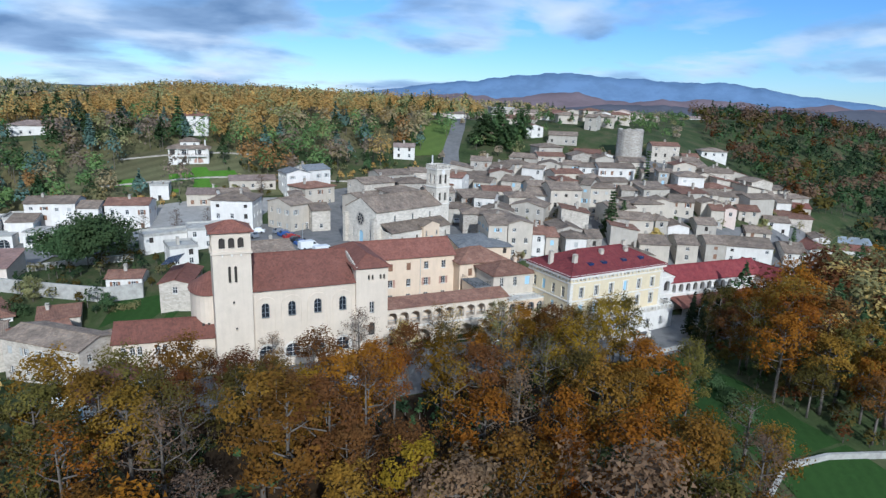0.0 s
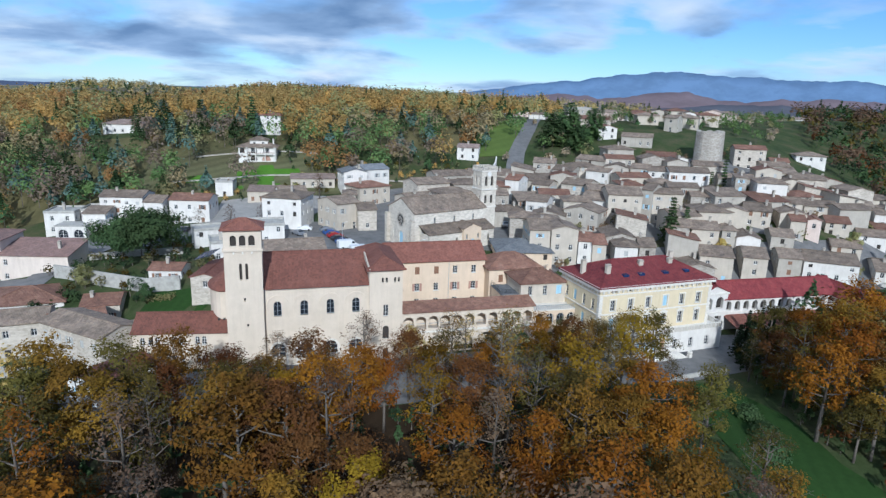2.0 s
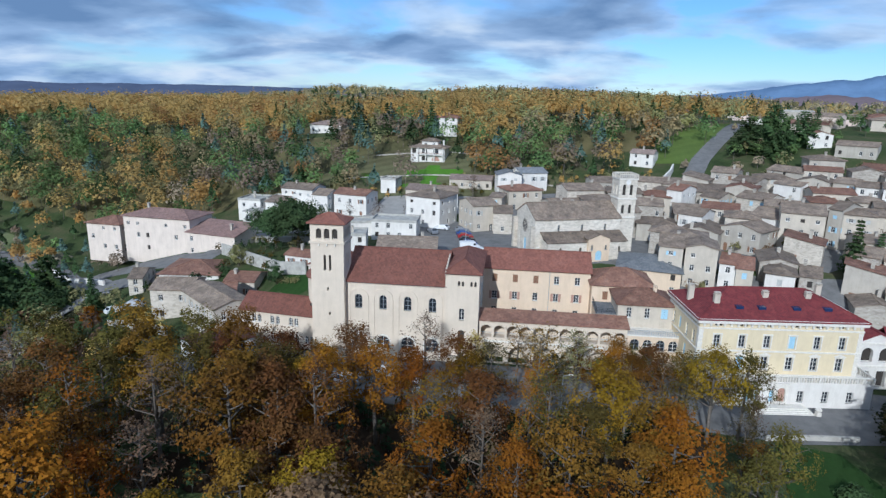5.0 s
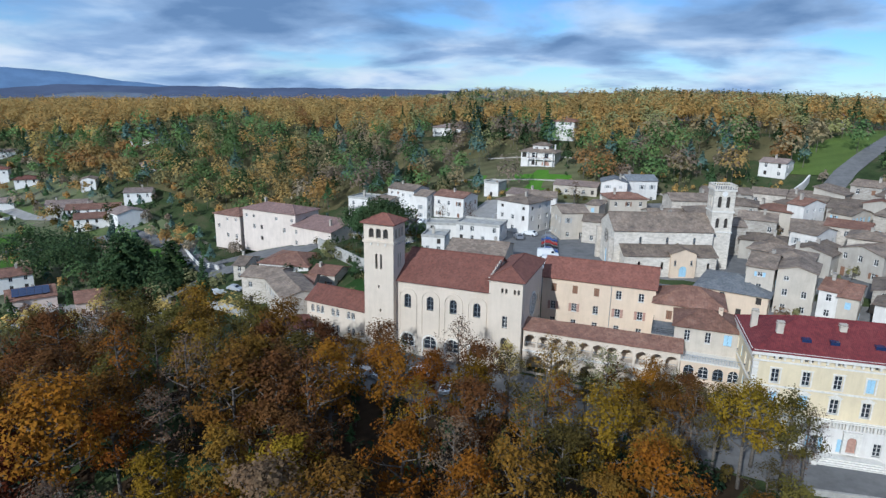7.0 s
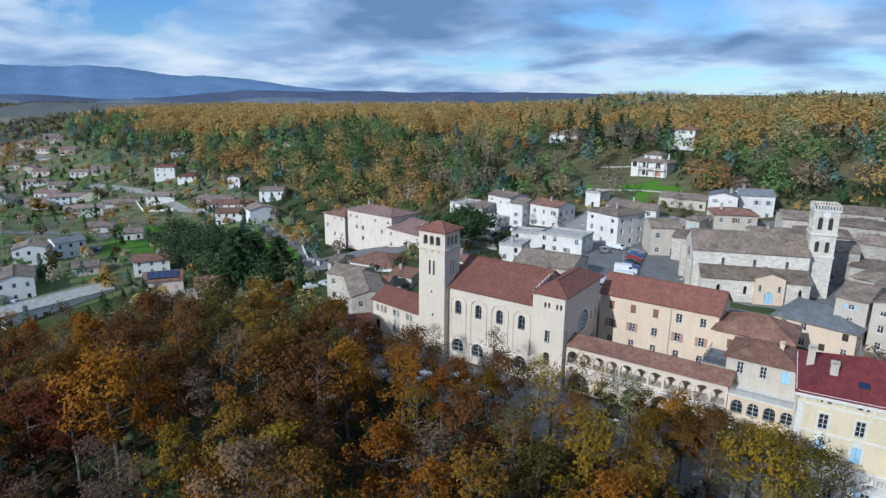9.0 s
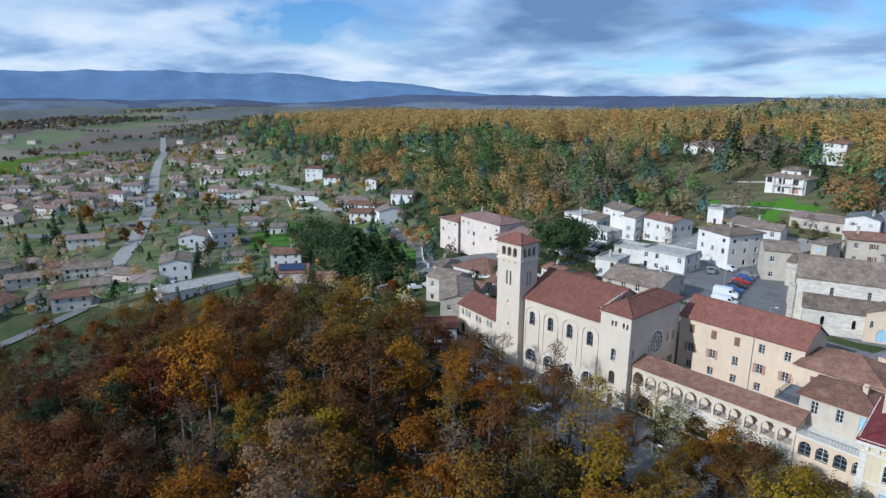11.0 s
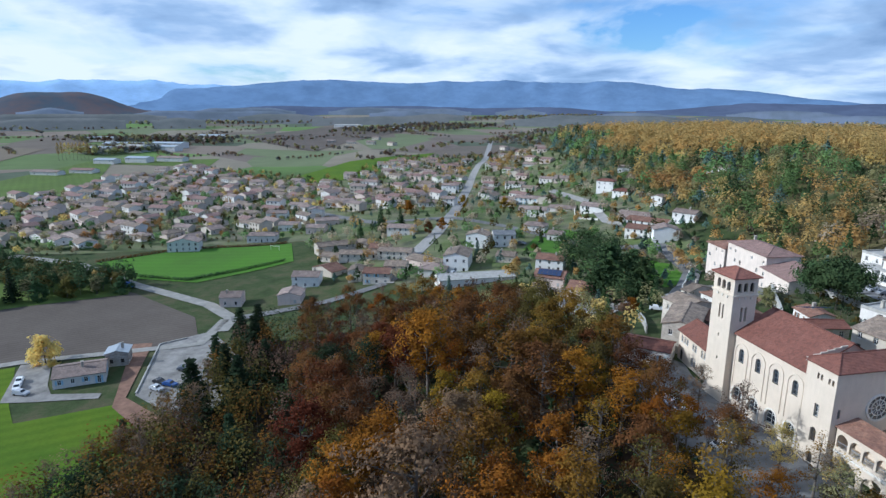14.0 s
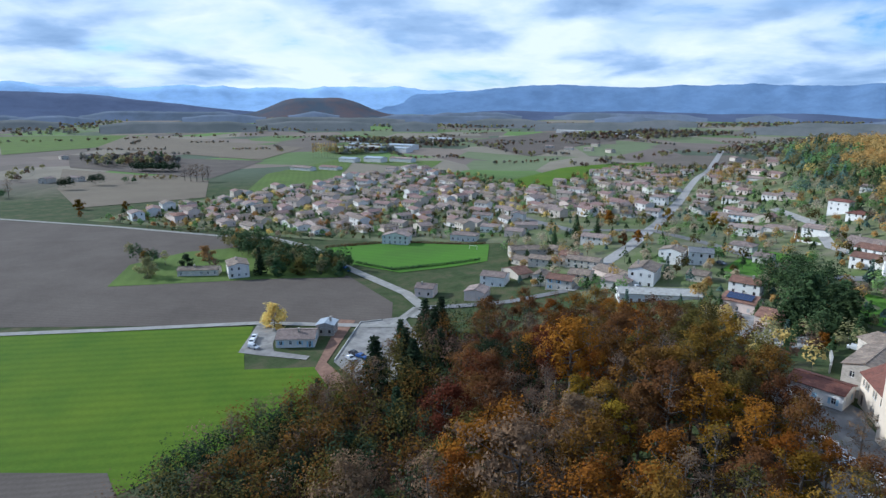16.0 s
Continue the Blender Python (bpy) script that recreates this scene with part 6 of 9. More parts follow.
slope = [(-540, 330), (-520, 285), (-430, 238), (-330, 228), (-290, 236), (-215, 214), (-150, 206), (-95, 196), (-40, 204), (0, 208), (30, 216), (56, 220), (88, 222), (110, 236), (170, 330), (120, 430), (-100, 450), (-540, 480)]
stand = clear(spread_points(slope, 8.2, 33), glade)


def belt(x, y):
    """How far up the slope a tree stands: 0 at its foot, 1 on the ridge."""
    foot = 200 + 30 * ss(60, 130, -x) + 25 * ss(250, 420, -x)
    return (y - foot) / 110 + 0.35 * noise.noise(Vector((x * 0.016, y * 0.016, 4.0)))


# conifers cover the western slope, leaf trees the one behind the village; oaks stand on the ridge
west_mixes = (["green", "bluegreen", "bright", "olive", "ochre", "russet", "green"], ["bright", "bluegreen", "bright", "bluegreen", "olive", "green", "ochre", "olive"], ["ochre", "russet", "ochre", "ochre", "ochre", "russet", "fawn"])
east_mixes = (["bright", "twig", "ochre", "russet", "green", "olive", "bright", "fawn"], ["russet", "olive", "twig", "bright", "green", "bluegreen", "fawn", "russet", "olive"], ["ochre", "russet", "olive", "ochre", "russet", "green", "fawn"])
for i, (lo_, hi_) in enumerate(((-9, 0.22), (0.22, 0.62), (0.62, 99))):
    spot = ("the hill's foot", "the wooded slope", "the wooded ridge")[i]
    here = [p for p in stand if lo_ <= belt(*p) + 0.5 * ss(130, 290, -p[0]) < hi_]
    for k, mixes in enumerate((west_mixes, east_mixes)):
        part_ = [p for p in here if (p[0] > -105 + 20 * math.sin(p[1] * 0.1)) == bool(k)]
        near = [p for p in part_ if p[0] > -170 and p[1] < 330]
        woods("hillside_wood", near, mixes[i], spot, 50 + 20 * i + 200 * k, 7, 15, 230, 0.92)
        woods("hillside_wood", [p for p in part_ if p not in near], mixes[i], spot, 250 + 20 * i + 200 * k, 7, 15, 116, 1.3)
# tall conifers along the foot of the hill
for k, (leaf, pts_) in enumerate((("bright", [(-235, 226), (-228, 230), (-223, 234), (-216, 238), (-240, 233), (-210, 232), (-153, 240), (-148, 246), (-143, 250), (-160, 236), (-137, 240), (-165, 230), (-230, 238)]),
                                  ("green", [(-146, 216), (-150, 222), (-74, 245), (-68, 240), (-80, 238), (-260, 228), (-252, 224), (-268, 220), (-60, 232), (-52, 226), (-90, 232), (-100, 226), (-44, 236), (-110, 214)]),
                                  ("bluegreen", [(-285, 219), (-292, 214), (-301, 204), (-278, 224), (-306, 210), (-120, 222), (-64, 222), (-36, 228)]))):
    wood_stuff("tall_conifers", pts_, leaf, f"tall {WOODWORD[leaf]} conifers at the hill's foot", 600 + k, 14, 19, 420, 0.75, 0.75)
wood_stuff("cedar_grove", clear(spread_points([(-142, 132), (-152, 150), (-134, 160), (-116, 146), (-84, 138), (-58, 126), (-66, 116), (-97, 124), (-116, 121)], 6.4, 61), [(-98, 111, 9), (-121, 118, 8)]), "green", "dark evergreen cedars filling a large garden", 610, 8, 13, 260, 0.7, 1.0)
plateau = [(-540, 470), (-100, 440), (130, 420), (175, 330), (300, 420), (420, 620), (300, 900), (-200, 900), (-520, 760)]
farm_copse = [(-206, -140), (-200, -112), (-176, -66), (-170, -50), (-156, -47), (-150, -62), (-148, -88), (-158, -92), (-176, -104), (-186, -122)]
farm_points = clear(spread_points(farm_copse, 5.6, 47), [(-146, -97, 7)]) + [(-166, -168), (-160, -160), (-157, -152), (-152, -146)]
wood_stuff("farm_trees", farm_points[::2], "green", "dark evergreen trees round the farmstead", 370, 7, 12, 260, 0.9)
wood_stuff("farm_trees", farm_points[1::4], "moss", "fading dull-green trees round the farmstead", 371, 6, 10, 260, 0.8)
wood_stuff("farm_trees", farm_points[3::4], "olive", "yellowing olive-green trees round the farmstead", 372, 5, 9, 260, 0.8)
woods("plateau_wood", spread_points(plateau, 18, 34), ["ochre", "fawn", "olive", "fawn", "green", "ochre", "olive"], "the far plateau", 70, 7, 12, 52, 1.6)
town = [(100, 226), (128, 214), (160, 240), (220, 226), (300, 300), (420, 420), (300, 460), (180, 360), (128, 290)]
woods("town_trees", clear(spread_points(town, 9.5, 35), glade), ["green", "olive", "bright", "twig", "bright", "green", "ochre"], "the upper town gardens", 90, 3, 7, 75, 0.9)
east = [(210, 150), (240, 210), (300, 300), (480, 420), (640, 420), (560, 200), (330, 110), (230, 100)]
woods("east_wood", spread_points(east, 9, 36), ["fir", "green", "moss", "fir", "bare", "green", "rust", "fir"], "the eastern hillside", 110, 6, 12, 80, 1.3)
south_east = [(101, 82), (108, 92), (118, 97), (140, 94), (150, 106), (176, 116), (230, 100), (260, 60), (190, 30), (130, 34), (112, 48), (108, 64)]
woods("garden_wood", [p for p in spread_points(south_east, 7.0, 37) if p[0] > 112], ["orange", "ochre", "rust", "olive", "green", "yellow", "orange"], "the mansion's park", 130, 9, 14, 190, 0.95)
for x, y, s, k, lf in ((89.5, 63, 0.92, "oak1", "orange"), (94, 58, 0.85, "oak3", "amber"), (97, 66, 1.0, "oak2", "orange"), (99, 59, 0.9, "oak4", "moss"), (96, 74, 0.8, "thin2", "moss"), (101, 71, 1.0, "oak5", "amber"), (104, 79, 0.8, "oak0", "orange"), (108, 86, 0.62, "oak1", "orange"), (112, 92, 0.5, "oak2", "amber"), (104, 65, 1.0, "oak3", "rust"), (108, 73, 1.0, "oak4", "amber"), (113, 80, 1.0, "oak5", "orange"), (118, 88, 0.6, "oak0", "moss"), (101, 52, 0.9, "oak1", "amber"), (95, 50, 0.7, "oak2", "rust"), (99, 84, 0.85, "oak3", "moss"), (106, 94, 0.42, "thin1", "amber"), (118, 98, 0.4, "oak2", "orange"), (124, 96, 0.42, "oak4", "amber"), (130, 94, 0.45, "oak5", "moss"),
                      (92, 68, 0.55, "oak4", "moss"), (93, 73, 0.6, "oak0", "amber"), (97, 79, 0.7, "oak2", "rust"), (94, 82, 0.5, "thin1", "moss"), (91, 58, 0.6, "oak5", "moss"), (98, 54, 0.7, "oak3", "orange"), (103, 58, 0.9, "oak1", "amber"), (106, 52, 0.9, "oak2", "rust"), (92, 64, 0.35, "small0", "moss"), (95, 62, 0.45, "small1", "rust"), (96, 70, 0.5, "small0", "moss"), (94, 77, 0.5, "small1", "moss"), (99, 91, 0.6, "fir0", "fir"), (103, 88, 0.75, "fir1", "fir"), (107, 98, 0.5, "fir0", "fir"), (97, 86, 0.7, "fir1", "fir"), (111, 99, 0.5, "fir0", "fir"), (72, 74, 0.6, "thin1", "moss"), (75, 79, 0.45, "thin0", "bare"), (73, 66, 0.7, "oak4", "moss"), (70, 52, 0.8, "thin2", "moss"), (74, 58, 0.35, "thin1", "moss"), (69, 62, 0.7, "oak0", "moss"), (71, 68, 0.55, "oak2", "amber"), (67, 46, 0.75, "oak4", "amber")):
    tree(k, x, y, s, lf, (kinds[lf] if lf != "fir" else "dark green conifer") + " in the mansion's park", z=ground_z(x, y), group="park trees")

woods("undergrowth", spread_points([(90, 50), (90, 62), (93, 80), (100, 92), (116, 99), (135, 92), (130, 46), (108, 44)], 3.4, 48), ["green", "moss", "green", "rust"], "scrub under the park trees", 390, 1.6, 3.8, 60, 0.5)

# hedges across the valley
bands = []
for hx, hy in spread_points([(-1500, -900), (-700, -700), (-620, -330), (-660, 120), (-700, 300), (-1500, 700)], 190, 39):
    turn, k = CHOICE.choice((0.45, 1.95, 2.1)), CHOICE.randrange(8, 26)
    bands += [(hx + math.cos(turn) * i * 5 + CHOICE.gauss(0, 2.5), hy + math.sin(turn) * i * 5 + CHOICE.gauss(0, 2.5)) for i in range(k)]
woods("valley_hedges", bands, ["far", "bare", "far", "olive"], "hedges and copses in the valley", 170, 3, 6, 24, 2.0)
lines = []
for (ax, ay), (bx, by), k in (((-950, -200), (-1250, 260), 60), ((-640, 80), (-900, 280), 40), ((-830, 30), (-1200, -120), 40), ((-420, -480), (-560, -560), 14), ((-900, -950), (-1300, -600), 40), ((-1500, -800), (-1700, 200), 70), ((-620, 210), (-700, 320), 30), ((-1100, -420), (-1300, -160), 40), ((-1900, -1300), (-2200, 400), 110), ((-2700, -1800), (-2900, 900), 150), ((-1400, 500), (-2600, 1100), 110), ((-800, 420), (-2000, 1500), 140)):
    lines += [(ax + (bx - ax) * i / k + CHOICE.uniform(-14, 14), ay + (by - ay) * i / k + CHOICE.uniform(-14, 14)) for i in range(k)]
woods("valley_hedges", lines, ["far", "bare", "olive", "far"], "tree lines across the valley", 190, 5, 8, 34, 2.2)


wood_stuff("valley_wood", spread_points([(-530, -420), (-535, -372), (-556, -372), (-552, -424)], 6.5, 65), "fir", "long dark evergreen copse between fields", 660, 8, 12, 130, 1.4)
wood_stuff("field_trees", [(-386, -387), (-389, -383)], "fir", "broad dark round evergreen between the fields", 662, 11, 13, 420, 1.1, 1.25)
wood_stuff("field_trees", [(-419, -382), (-421, -376)], "fir", "broad dark round evergreen between the fields", 663, 11, 13, 420, 1.1, 1.25)
wood_stuff("field_trees", [(-440, -362), (-444, -356), (-330, -398), (-338, -404), (-326, -406)], "green", "dark bushes along the field's edge", 664, 5, 8, 200, 0.9, 1.2)
woods("valley_wood", spread_points([(-470, -380), (-470, -330), (-486, -328), (-486, -384)], 8, 66), ["bare", "fawn", "olive"], "the scrub before the dark copse", 670, 3, 6, 60, 1.2)
for i, (poly, step) in enumerate((([(-1250, 60), (-1180, 260), (-1500, 520), (-1620, 330)], 34), ([(-1900, -500), (-1750, -420), (-1900, 100), (-2080, 80)], 44), ([(-1180, -420), (-1080, -360), (-1000, -120), (-1110, -100)], 26), ([(-2400, -1300), (-2200, -1250), (-2300, -500), (-2550, -480)], 52), ([(-900, 300), (-760, 340), (-1300, 800), (-1450, 700)], 36), ([(-840, -300), (-800, -250), (-880, -180), (-930, -260)], 16), ([(-2100, 500), (-1900, 560), (-2300, 1300), (-2600, 1200)], 52), ([(-620, -560), (-560, -470), (-640, -420), (-700, -500)], 22), ([(-1500, -1000), (-1350, -980), (-1500, -600), (-1650, -620)], 40), ([(-1000, -1250), (-1150, -1000), (-1500, -1180), (-2100, -1500), (-1700, -2000)], 66))):
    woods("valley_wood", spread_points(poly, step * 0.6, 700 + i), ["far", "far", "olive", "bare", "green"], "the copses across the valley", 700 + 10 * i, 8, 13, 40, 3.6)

for i, (poly, step) in enumerate((([(620, 200), (660, 420), (1000, 700), (1200, 500), (900, 150)], 24), ([(1300, 300), (1300, 900), (1900, 1500), (2200, 900)], 46), ([(900, 1000), (1200, 1500), (1700, 1900), (1500, 1200)], 46))):
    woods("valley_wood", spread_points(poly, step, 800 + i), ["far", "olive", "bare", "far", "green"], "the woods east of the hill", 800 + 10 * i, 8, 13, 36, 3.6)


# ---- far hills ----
# Haze is painted into these colours, and the hills glow faintly with it.
def haze_hill_mat(name, c, glow, c2=None):
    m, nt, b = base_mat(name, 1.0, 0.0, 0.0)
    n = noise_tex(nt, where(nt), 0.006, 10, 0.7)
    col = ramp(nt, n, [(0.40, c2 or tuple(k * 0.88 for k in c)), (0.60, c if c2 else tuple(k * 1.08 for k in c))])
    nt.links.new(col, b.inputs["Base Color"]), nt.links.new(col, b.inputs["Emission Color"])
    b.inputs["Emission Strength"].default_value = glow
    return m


def ridge(name, az0, az1, dist, height, mat, label, seed, ends=6.0, lo=0.55, depth=500, rows=220):
    """A far range seen as an even band of slopes between two compass bearings."""
    V, F = [], []
    for i in range(rows + 1):
        az = radians(az0 + (az1 - az0) * i / rows)
        a = az0 + (az1 - az0) * i / rows
        e = ss(0, ends, a - az0) * ss(0, ends, az1 - a)
        k = noise.fractal(Vector((a * 0.13, seed, 0)), 0.75, 2.1, 9) * 0.5 + 0.5
        h = height * e * (lo + (1 - lo) * min(1.2, max(0, k)))
        for j, (f, dd) in enumerate(((0, -depth), (0.35, -depth * 0.55), (0.75, -depth * 0.22), (1.0, 0), (0.0, depth * 0.4))):
            wob = 1 + 0.14 * noise.noise(Vector((a * 0.5, j * 3.1, seed)))
            r = dist + dd
            V.append((r * math.sin(az), r * math.cos(az), -24 + (h + 24) * f * (wob if 0 < j < 3 else 1)))
    for i in range(rows):
        for j in range(4):
            p = i * 5 + j
            F.append((p, p + 5, p + 6, p + 1))
    tagged(new(name, from_arrays(name, V, F, mat, True)), label, "mountains", kind="structure")


blue, blue2, dark_hill = haze_hill_mat("hazy_blue_mountain", (0.10, 0.155, 0.25), 0.5), haze_hill_mat("pale_hazy_blue_mountain", (0.20, 0.30, 0.45), 0.55), haze_hill_mat("hazy_dark_wooded_hill", (0.07, 0.085, 0.13), 0.4)
purple_hill = haze_hill_mat("hazy_purple_brown_hill", (0.135, 0.105, 0.115), 0.45)
brown_hill = haze_hill_mat("hazy_brown_wooded_hill", (0.075, 0.078, 0.095), 0.45)
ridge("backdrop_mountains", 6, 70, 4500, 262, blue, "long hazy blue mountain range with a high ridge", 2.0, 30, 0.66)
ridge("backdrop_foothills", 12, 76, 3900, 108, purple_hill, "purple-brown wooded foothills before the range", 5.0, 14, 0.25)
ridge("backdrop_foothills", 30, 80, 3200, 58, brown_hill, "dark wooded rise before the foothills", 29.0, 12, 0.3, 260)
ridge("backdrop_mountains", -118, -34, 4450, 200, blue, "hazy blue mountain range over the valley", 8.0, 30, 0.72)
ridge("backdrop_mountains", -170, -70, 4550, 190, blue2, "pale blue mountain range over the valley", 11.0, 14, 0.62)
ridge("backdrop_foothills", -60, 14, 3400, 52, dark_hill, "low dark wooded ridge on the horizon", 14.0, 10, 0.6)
ridge("backdrop_foothills", -116.5, -102.8, 3000, 86, haze_hill_mat("hazy_rust_brown_hill", (0.088, 0.070, 0.072), 0.42, (0.055, 0.068, 0.085)), "rounded brown wooded hill rising from the plain", 17.0, 5.2, 0.8, 300)
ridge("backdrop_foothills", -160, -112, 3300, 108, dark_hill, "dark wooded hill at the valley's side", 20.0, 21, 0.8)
# Woodland bands carry the plain's haze in their faintly glowing blue-grey colour.
hazy = haze_hill_mat("hazy_blue_grey_woods", (0.115, 0.135, 0.175), 0.45, (0.085, 0.10, 0.12))
hazy_near = haze_hill_mat("hazy_grey_olive_woods", (0.120, 0.122, 0.120), 0.35, (0.085, 0.092, 0.09))
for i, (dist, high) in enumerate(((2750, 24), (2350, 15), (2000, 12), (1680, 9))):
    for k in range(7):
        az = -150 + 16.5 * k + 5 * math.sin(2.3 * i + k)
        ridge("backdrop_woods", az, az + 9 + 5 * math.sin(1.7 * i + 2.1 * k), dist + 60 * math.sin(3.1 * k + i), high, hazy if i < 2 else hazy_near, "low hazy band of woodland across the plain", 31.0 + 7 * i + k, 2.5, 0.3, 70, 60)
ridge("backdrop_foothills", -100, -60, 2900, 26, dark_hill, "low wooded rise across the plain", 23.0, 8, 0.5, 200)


# ---- houses of the village and below the hill ----
house(82.6, 137.0, 6.5, 9, 9, -13, "cream", "tile_old", "gable", "y", group="village houses")
house(76.7, 138.7, 4.9, 11, 8.5, -13, "cream", "tile_old", "gable", shut="blue", group="village houses")
house(89.5, 166.6, 6.1, 9, 7.5, -36, "white", "tile_old", "gable", shut="shut_grey", group="village houses")
house(99.6, 157.0, 9.8, 9, 6, -45, "grey", "tile_old", "gable", "y", shut="shut_brown", group="village houses")
house(109.9, 167.0, 9.6, 12, 6.5, -40, "white", "tile_old", "gable", shut="shut_grey", group="village houses")
house(113.1, 161.4, 9.6, 12, 9.4, -19, "cream", "tile_old", "gable", group="village houses")
house(122.5, 159.9, 3.0, 10, 10, -49, "grey", "tile_old", "gable", shut="blue", group="village houses")
house(124.9, 158.2, 6.9, 7, 9, -22, "cream", "tile_old", "hip", shut="shut_grey", group="village houses")
house(89.1, 136.8, 3.4, 9, 6, -23, "white", "tile_brown", "gable", group="village houses")
house(91.7, 135.5, 3.3, 10, 6.5, -18, "cream", "tile_brown", "gable", shut="blue", group="village houses")
house(98.4, 133.8, 5.5, 9, 7, -20, "white", "tile_old", "hip", shut="shut_grey", group="village houses")
house(104.6, 134.0, 3.9, 9, 6.5, -22, "stone2", "tile_old", "gable", group="village houses")
house(101.8, 191.0, 6.0, 9, 6, -43, "cream", "tile_old", "gable", shut="blue", group="village houses")
house(91.1, 189.8, 4.7, 9, 9, -41, "white", "tile_brown", "gable", shut="shut_grey", group="village houses")
house(112.6, 187.1, 9.0, 10, 6, -46, "stone", "tile_old", "gable", shut="blue", group="village houses")
house(114.9, 202.0, 7.5, 9, 6, -45, "stone2", "tile_old", "gable", group="village houses")
house(125.3, 195.9, 8.0, 9, 6, -48, "white", "tile_old", "gable", shut="shut_grey", group="village houses")
house(129.4, 209.0, 11.4, 9, 5, -51, "grey", "tile_old", "gable", group="village houses")
house(131.0, 195.3, 8.3, 9, 6.5, -35, "grey", "tile_old", "gable", "y", shut="shut_brown", group="village houses")
house(138.5, 192.1, 6.1, 8, 6, -40, "grey", "tile_old", "gable", shut="blue", group="village houses")
house(142.2, 187.9, 6.4, 8, 6, -29, "white", "tile_old", "gable", group="village houses")
house(152.3, 201.7, 10.1, 9, 5, -38, "white", "tile_brown", "gable", group="village houses")
house(156.0, 195.6, 4.2, 8, 5.5, -24, "white", "tile_old", "gable", "y", shut="blue", group="village houses")
house(149.2, 181.6, 13.0, 9, 7, -22, "white", "tile_old", "gable", shut="shut_brown", group="village houses")
house(185.8, 196.7, 10.9, 8, 8, -27, "stone", "tile_brown", "gable", group="village houses")
house(159.1, 167.8, 3.4, 6, 8, -27, "stone2", "tile_old", "shed", shut="blue", group="village houses")
house(164.8, 161.2, 8.5, 10, 9, -30, "white", "tile_old", "hip", shut="shut_grey", group="village houses")
house(197.1, 193.7, 6.3, 8, 5, -29, "cream", "tile_brown", "gable", group="village houses")
house(229.5, 212.1, 11.1, 9, 6, -31, "white", "tile_old", "hip", group="village houses")
house(151.9, 150.6, 7.2, 11, 5, -36, "cream", "tile_old", "gable", shut="shut_brown", group="village houses")
house(167.0, 153.7, 4.7, 9, 5, -31, "cream", "tile_old", "gable", shut="shut_brown", group="village houses")
house(176.9, 153.4, 8.8, 9, 4.5, -33, "cream", "tile_old", "gable", shut="shut_grey", group="village houses")
house(126.5, 141.1, 7.0, 10, 6, -26, "cream", "tile_old", "gable", shut="shut_grey", group="village houses")
house(119.7, 142.0, 6.1, 9, 6, -38, "stone2", "tile_old", "gable", group="village houses")
house(133.1, 139.7, 3.6, 9, 6, -27, "grey", "tile_old", "hip", shut="blue", group="village houses")
house(137.5, 137.1, 6.0, 9, 6, -29, "white", "tile_old", "gable", "y", group="village houses")
house(158.0, 141.8, 3.8, 8, 6, -32, "cream", "tile_brown", "gable", shut="shut_grey", group="village houses")
house(163.4, 141.7, 3.5, 9, 6.5, -33, "pink", "tile_brown", "gable", "y", group="village houses")
house(123.2, 131.4, 8.1, 11, 7, -27, "cream", "tile_old", "gable", shut="blue", group="village houses")
house(133.1, 128.9, 5.7, 11, 8, -30, "cream", "tile_old", "gable", group="village houses")
house(143.2, 127.9, 5.4, 10, 8, -32, "grey", "tile_old", "gable", shut="shut_brown", group="village houses")
house(155.6, 127.0, 12.5, 12, 8, -35, "white", "tile_old", "gable", group="village houses")
house(175.0, 126.6, 6.1, 14, 5.5, -38, "white", "tile_old", "gable", group="village houses")
house(187.9, 127.9, 6.5, 16, 6, -40, "white", "tile_abbey", "gable", "y", shut="shut_brown", group="village houses")
house(169.6, 135.4, 7.2, 9, 5, -35, "cream", "tile_old", "gable", shut="shut_brown", group="village houses")
house(184.2, 140.3, 7.4, 9, 4.5, -37, "white", "tile_old", "gable", group="village houses")
house(174.7, 144.2, 6.3, 9, 4.5, -34, "cream", "tile_brown", "gable", group="village houses")
house(195.3, 156.6, 8.5, 9, 4, -35, "cream", "tile_old", "gable", shut="shut_grey", group="village houses")
house(197.2, 148.8, 4.6, 8, 4.5, -37, "white", "tile_old", "gable", shut="shut_grey", group="village houses")
house(205.2, 147.5, 5.7, 8, 4, -38, "cream", "tile_abbey", "gable", shut="shut_grey", group="village houses")
house(194.8, 131.6, 5.0, 9, 6, -40, "white", "tile_old", "gable", "y", group="village houses")
house(213.1, 135.4, 15.8, 9, 5, -42, "concrete", "zinc", "gable", chim=0, group="village houses")
house(211.9, 130.8, 9.0, 9, 4, -42, "white", "tile_abbey", "gable", shut="shut_grey", group="village houses")
house(141.9, 163.8, 6.3, 7, 5, -25, "stone2", "tile_old", "gable", shut="shut_grey", group="village houses")
house(149.0, 137.4, 5.7, 9, 6, -31, "grey", "tile_old", "gable", group="village houses")
house(161.8, 290.3, 11.9, 9, 6, -15, "grey", "concrete", "flat", group="village houses")
house(200.8, 329.3, 13.4, 9, 5, -37, "white", "tile_sub", "gable", chim=0, group="village houses")
house(284.3, 438.1, 14.8, 9, 5, -17, "white", "tile_sub", "hip", chim=0, group="village houses")
house(217.8, 307.2, 10.2, 9, 6, -19, "cream", "tile_old", "gable", "y", chim=0, group="village houses")
house(202.1, 258.5, 6.4, 8, 6, -22, "white", "tile_old", "gable", "y", group="village houses")
house(182.0, 239.1, 5.3, 8, 6, -53, "grey", "tile_old", "gable", group="village houses")
house(303.9, 380.2, 14.4, 8, 5, -36, "white", "concrete", "flat", chim=0, group="village houses")
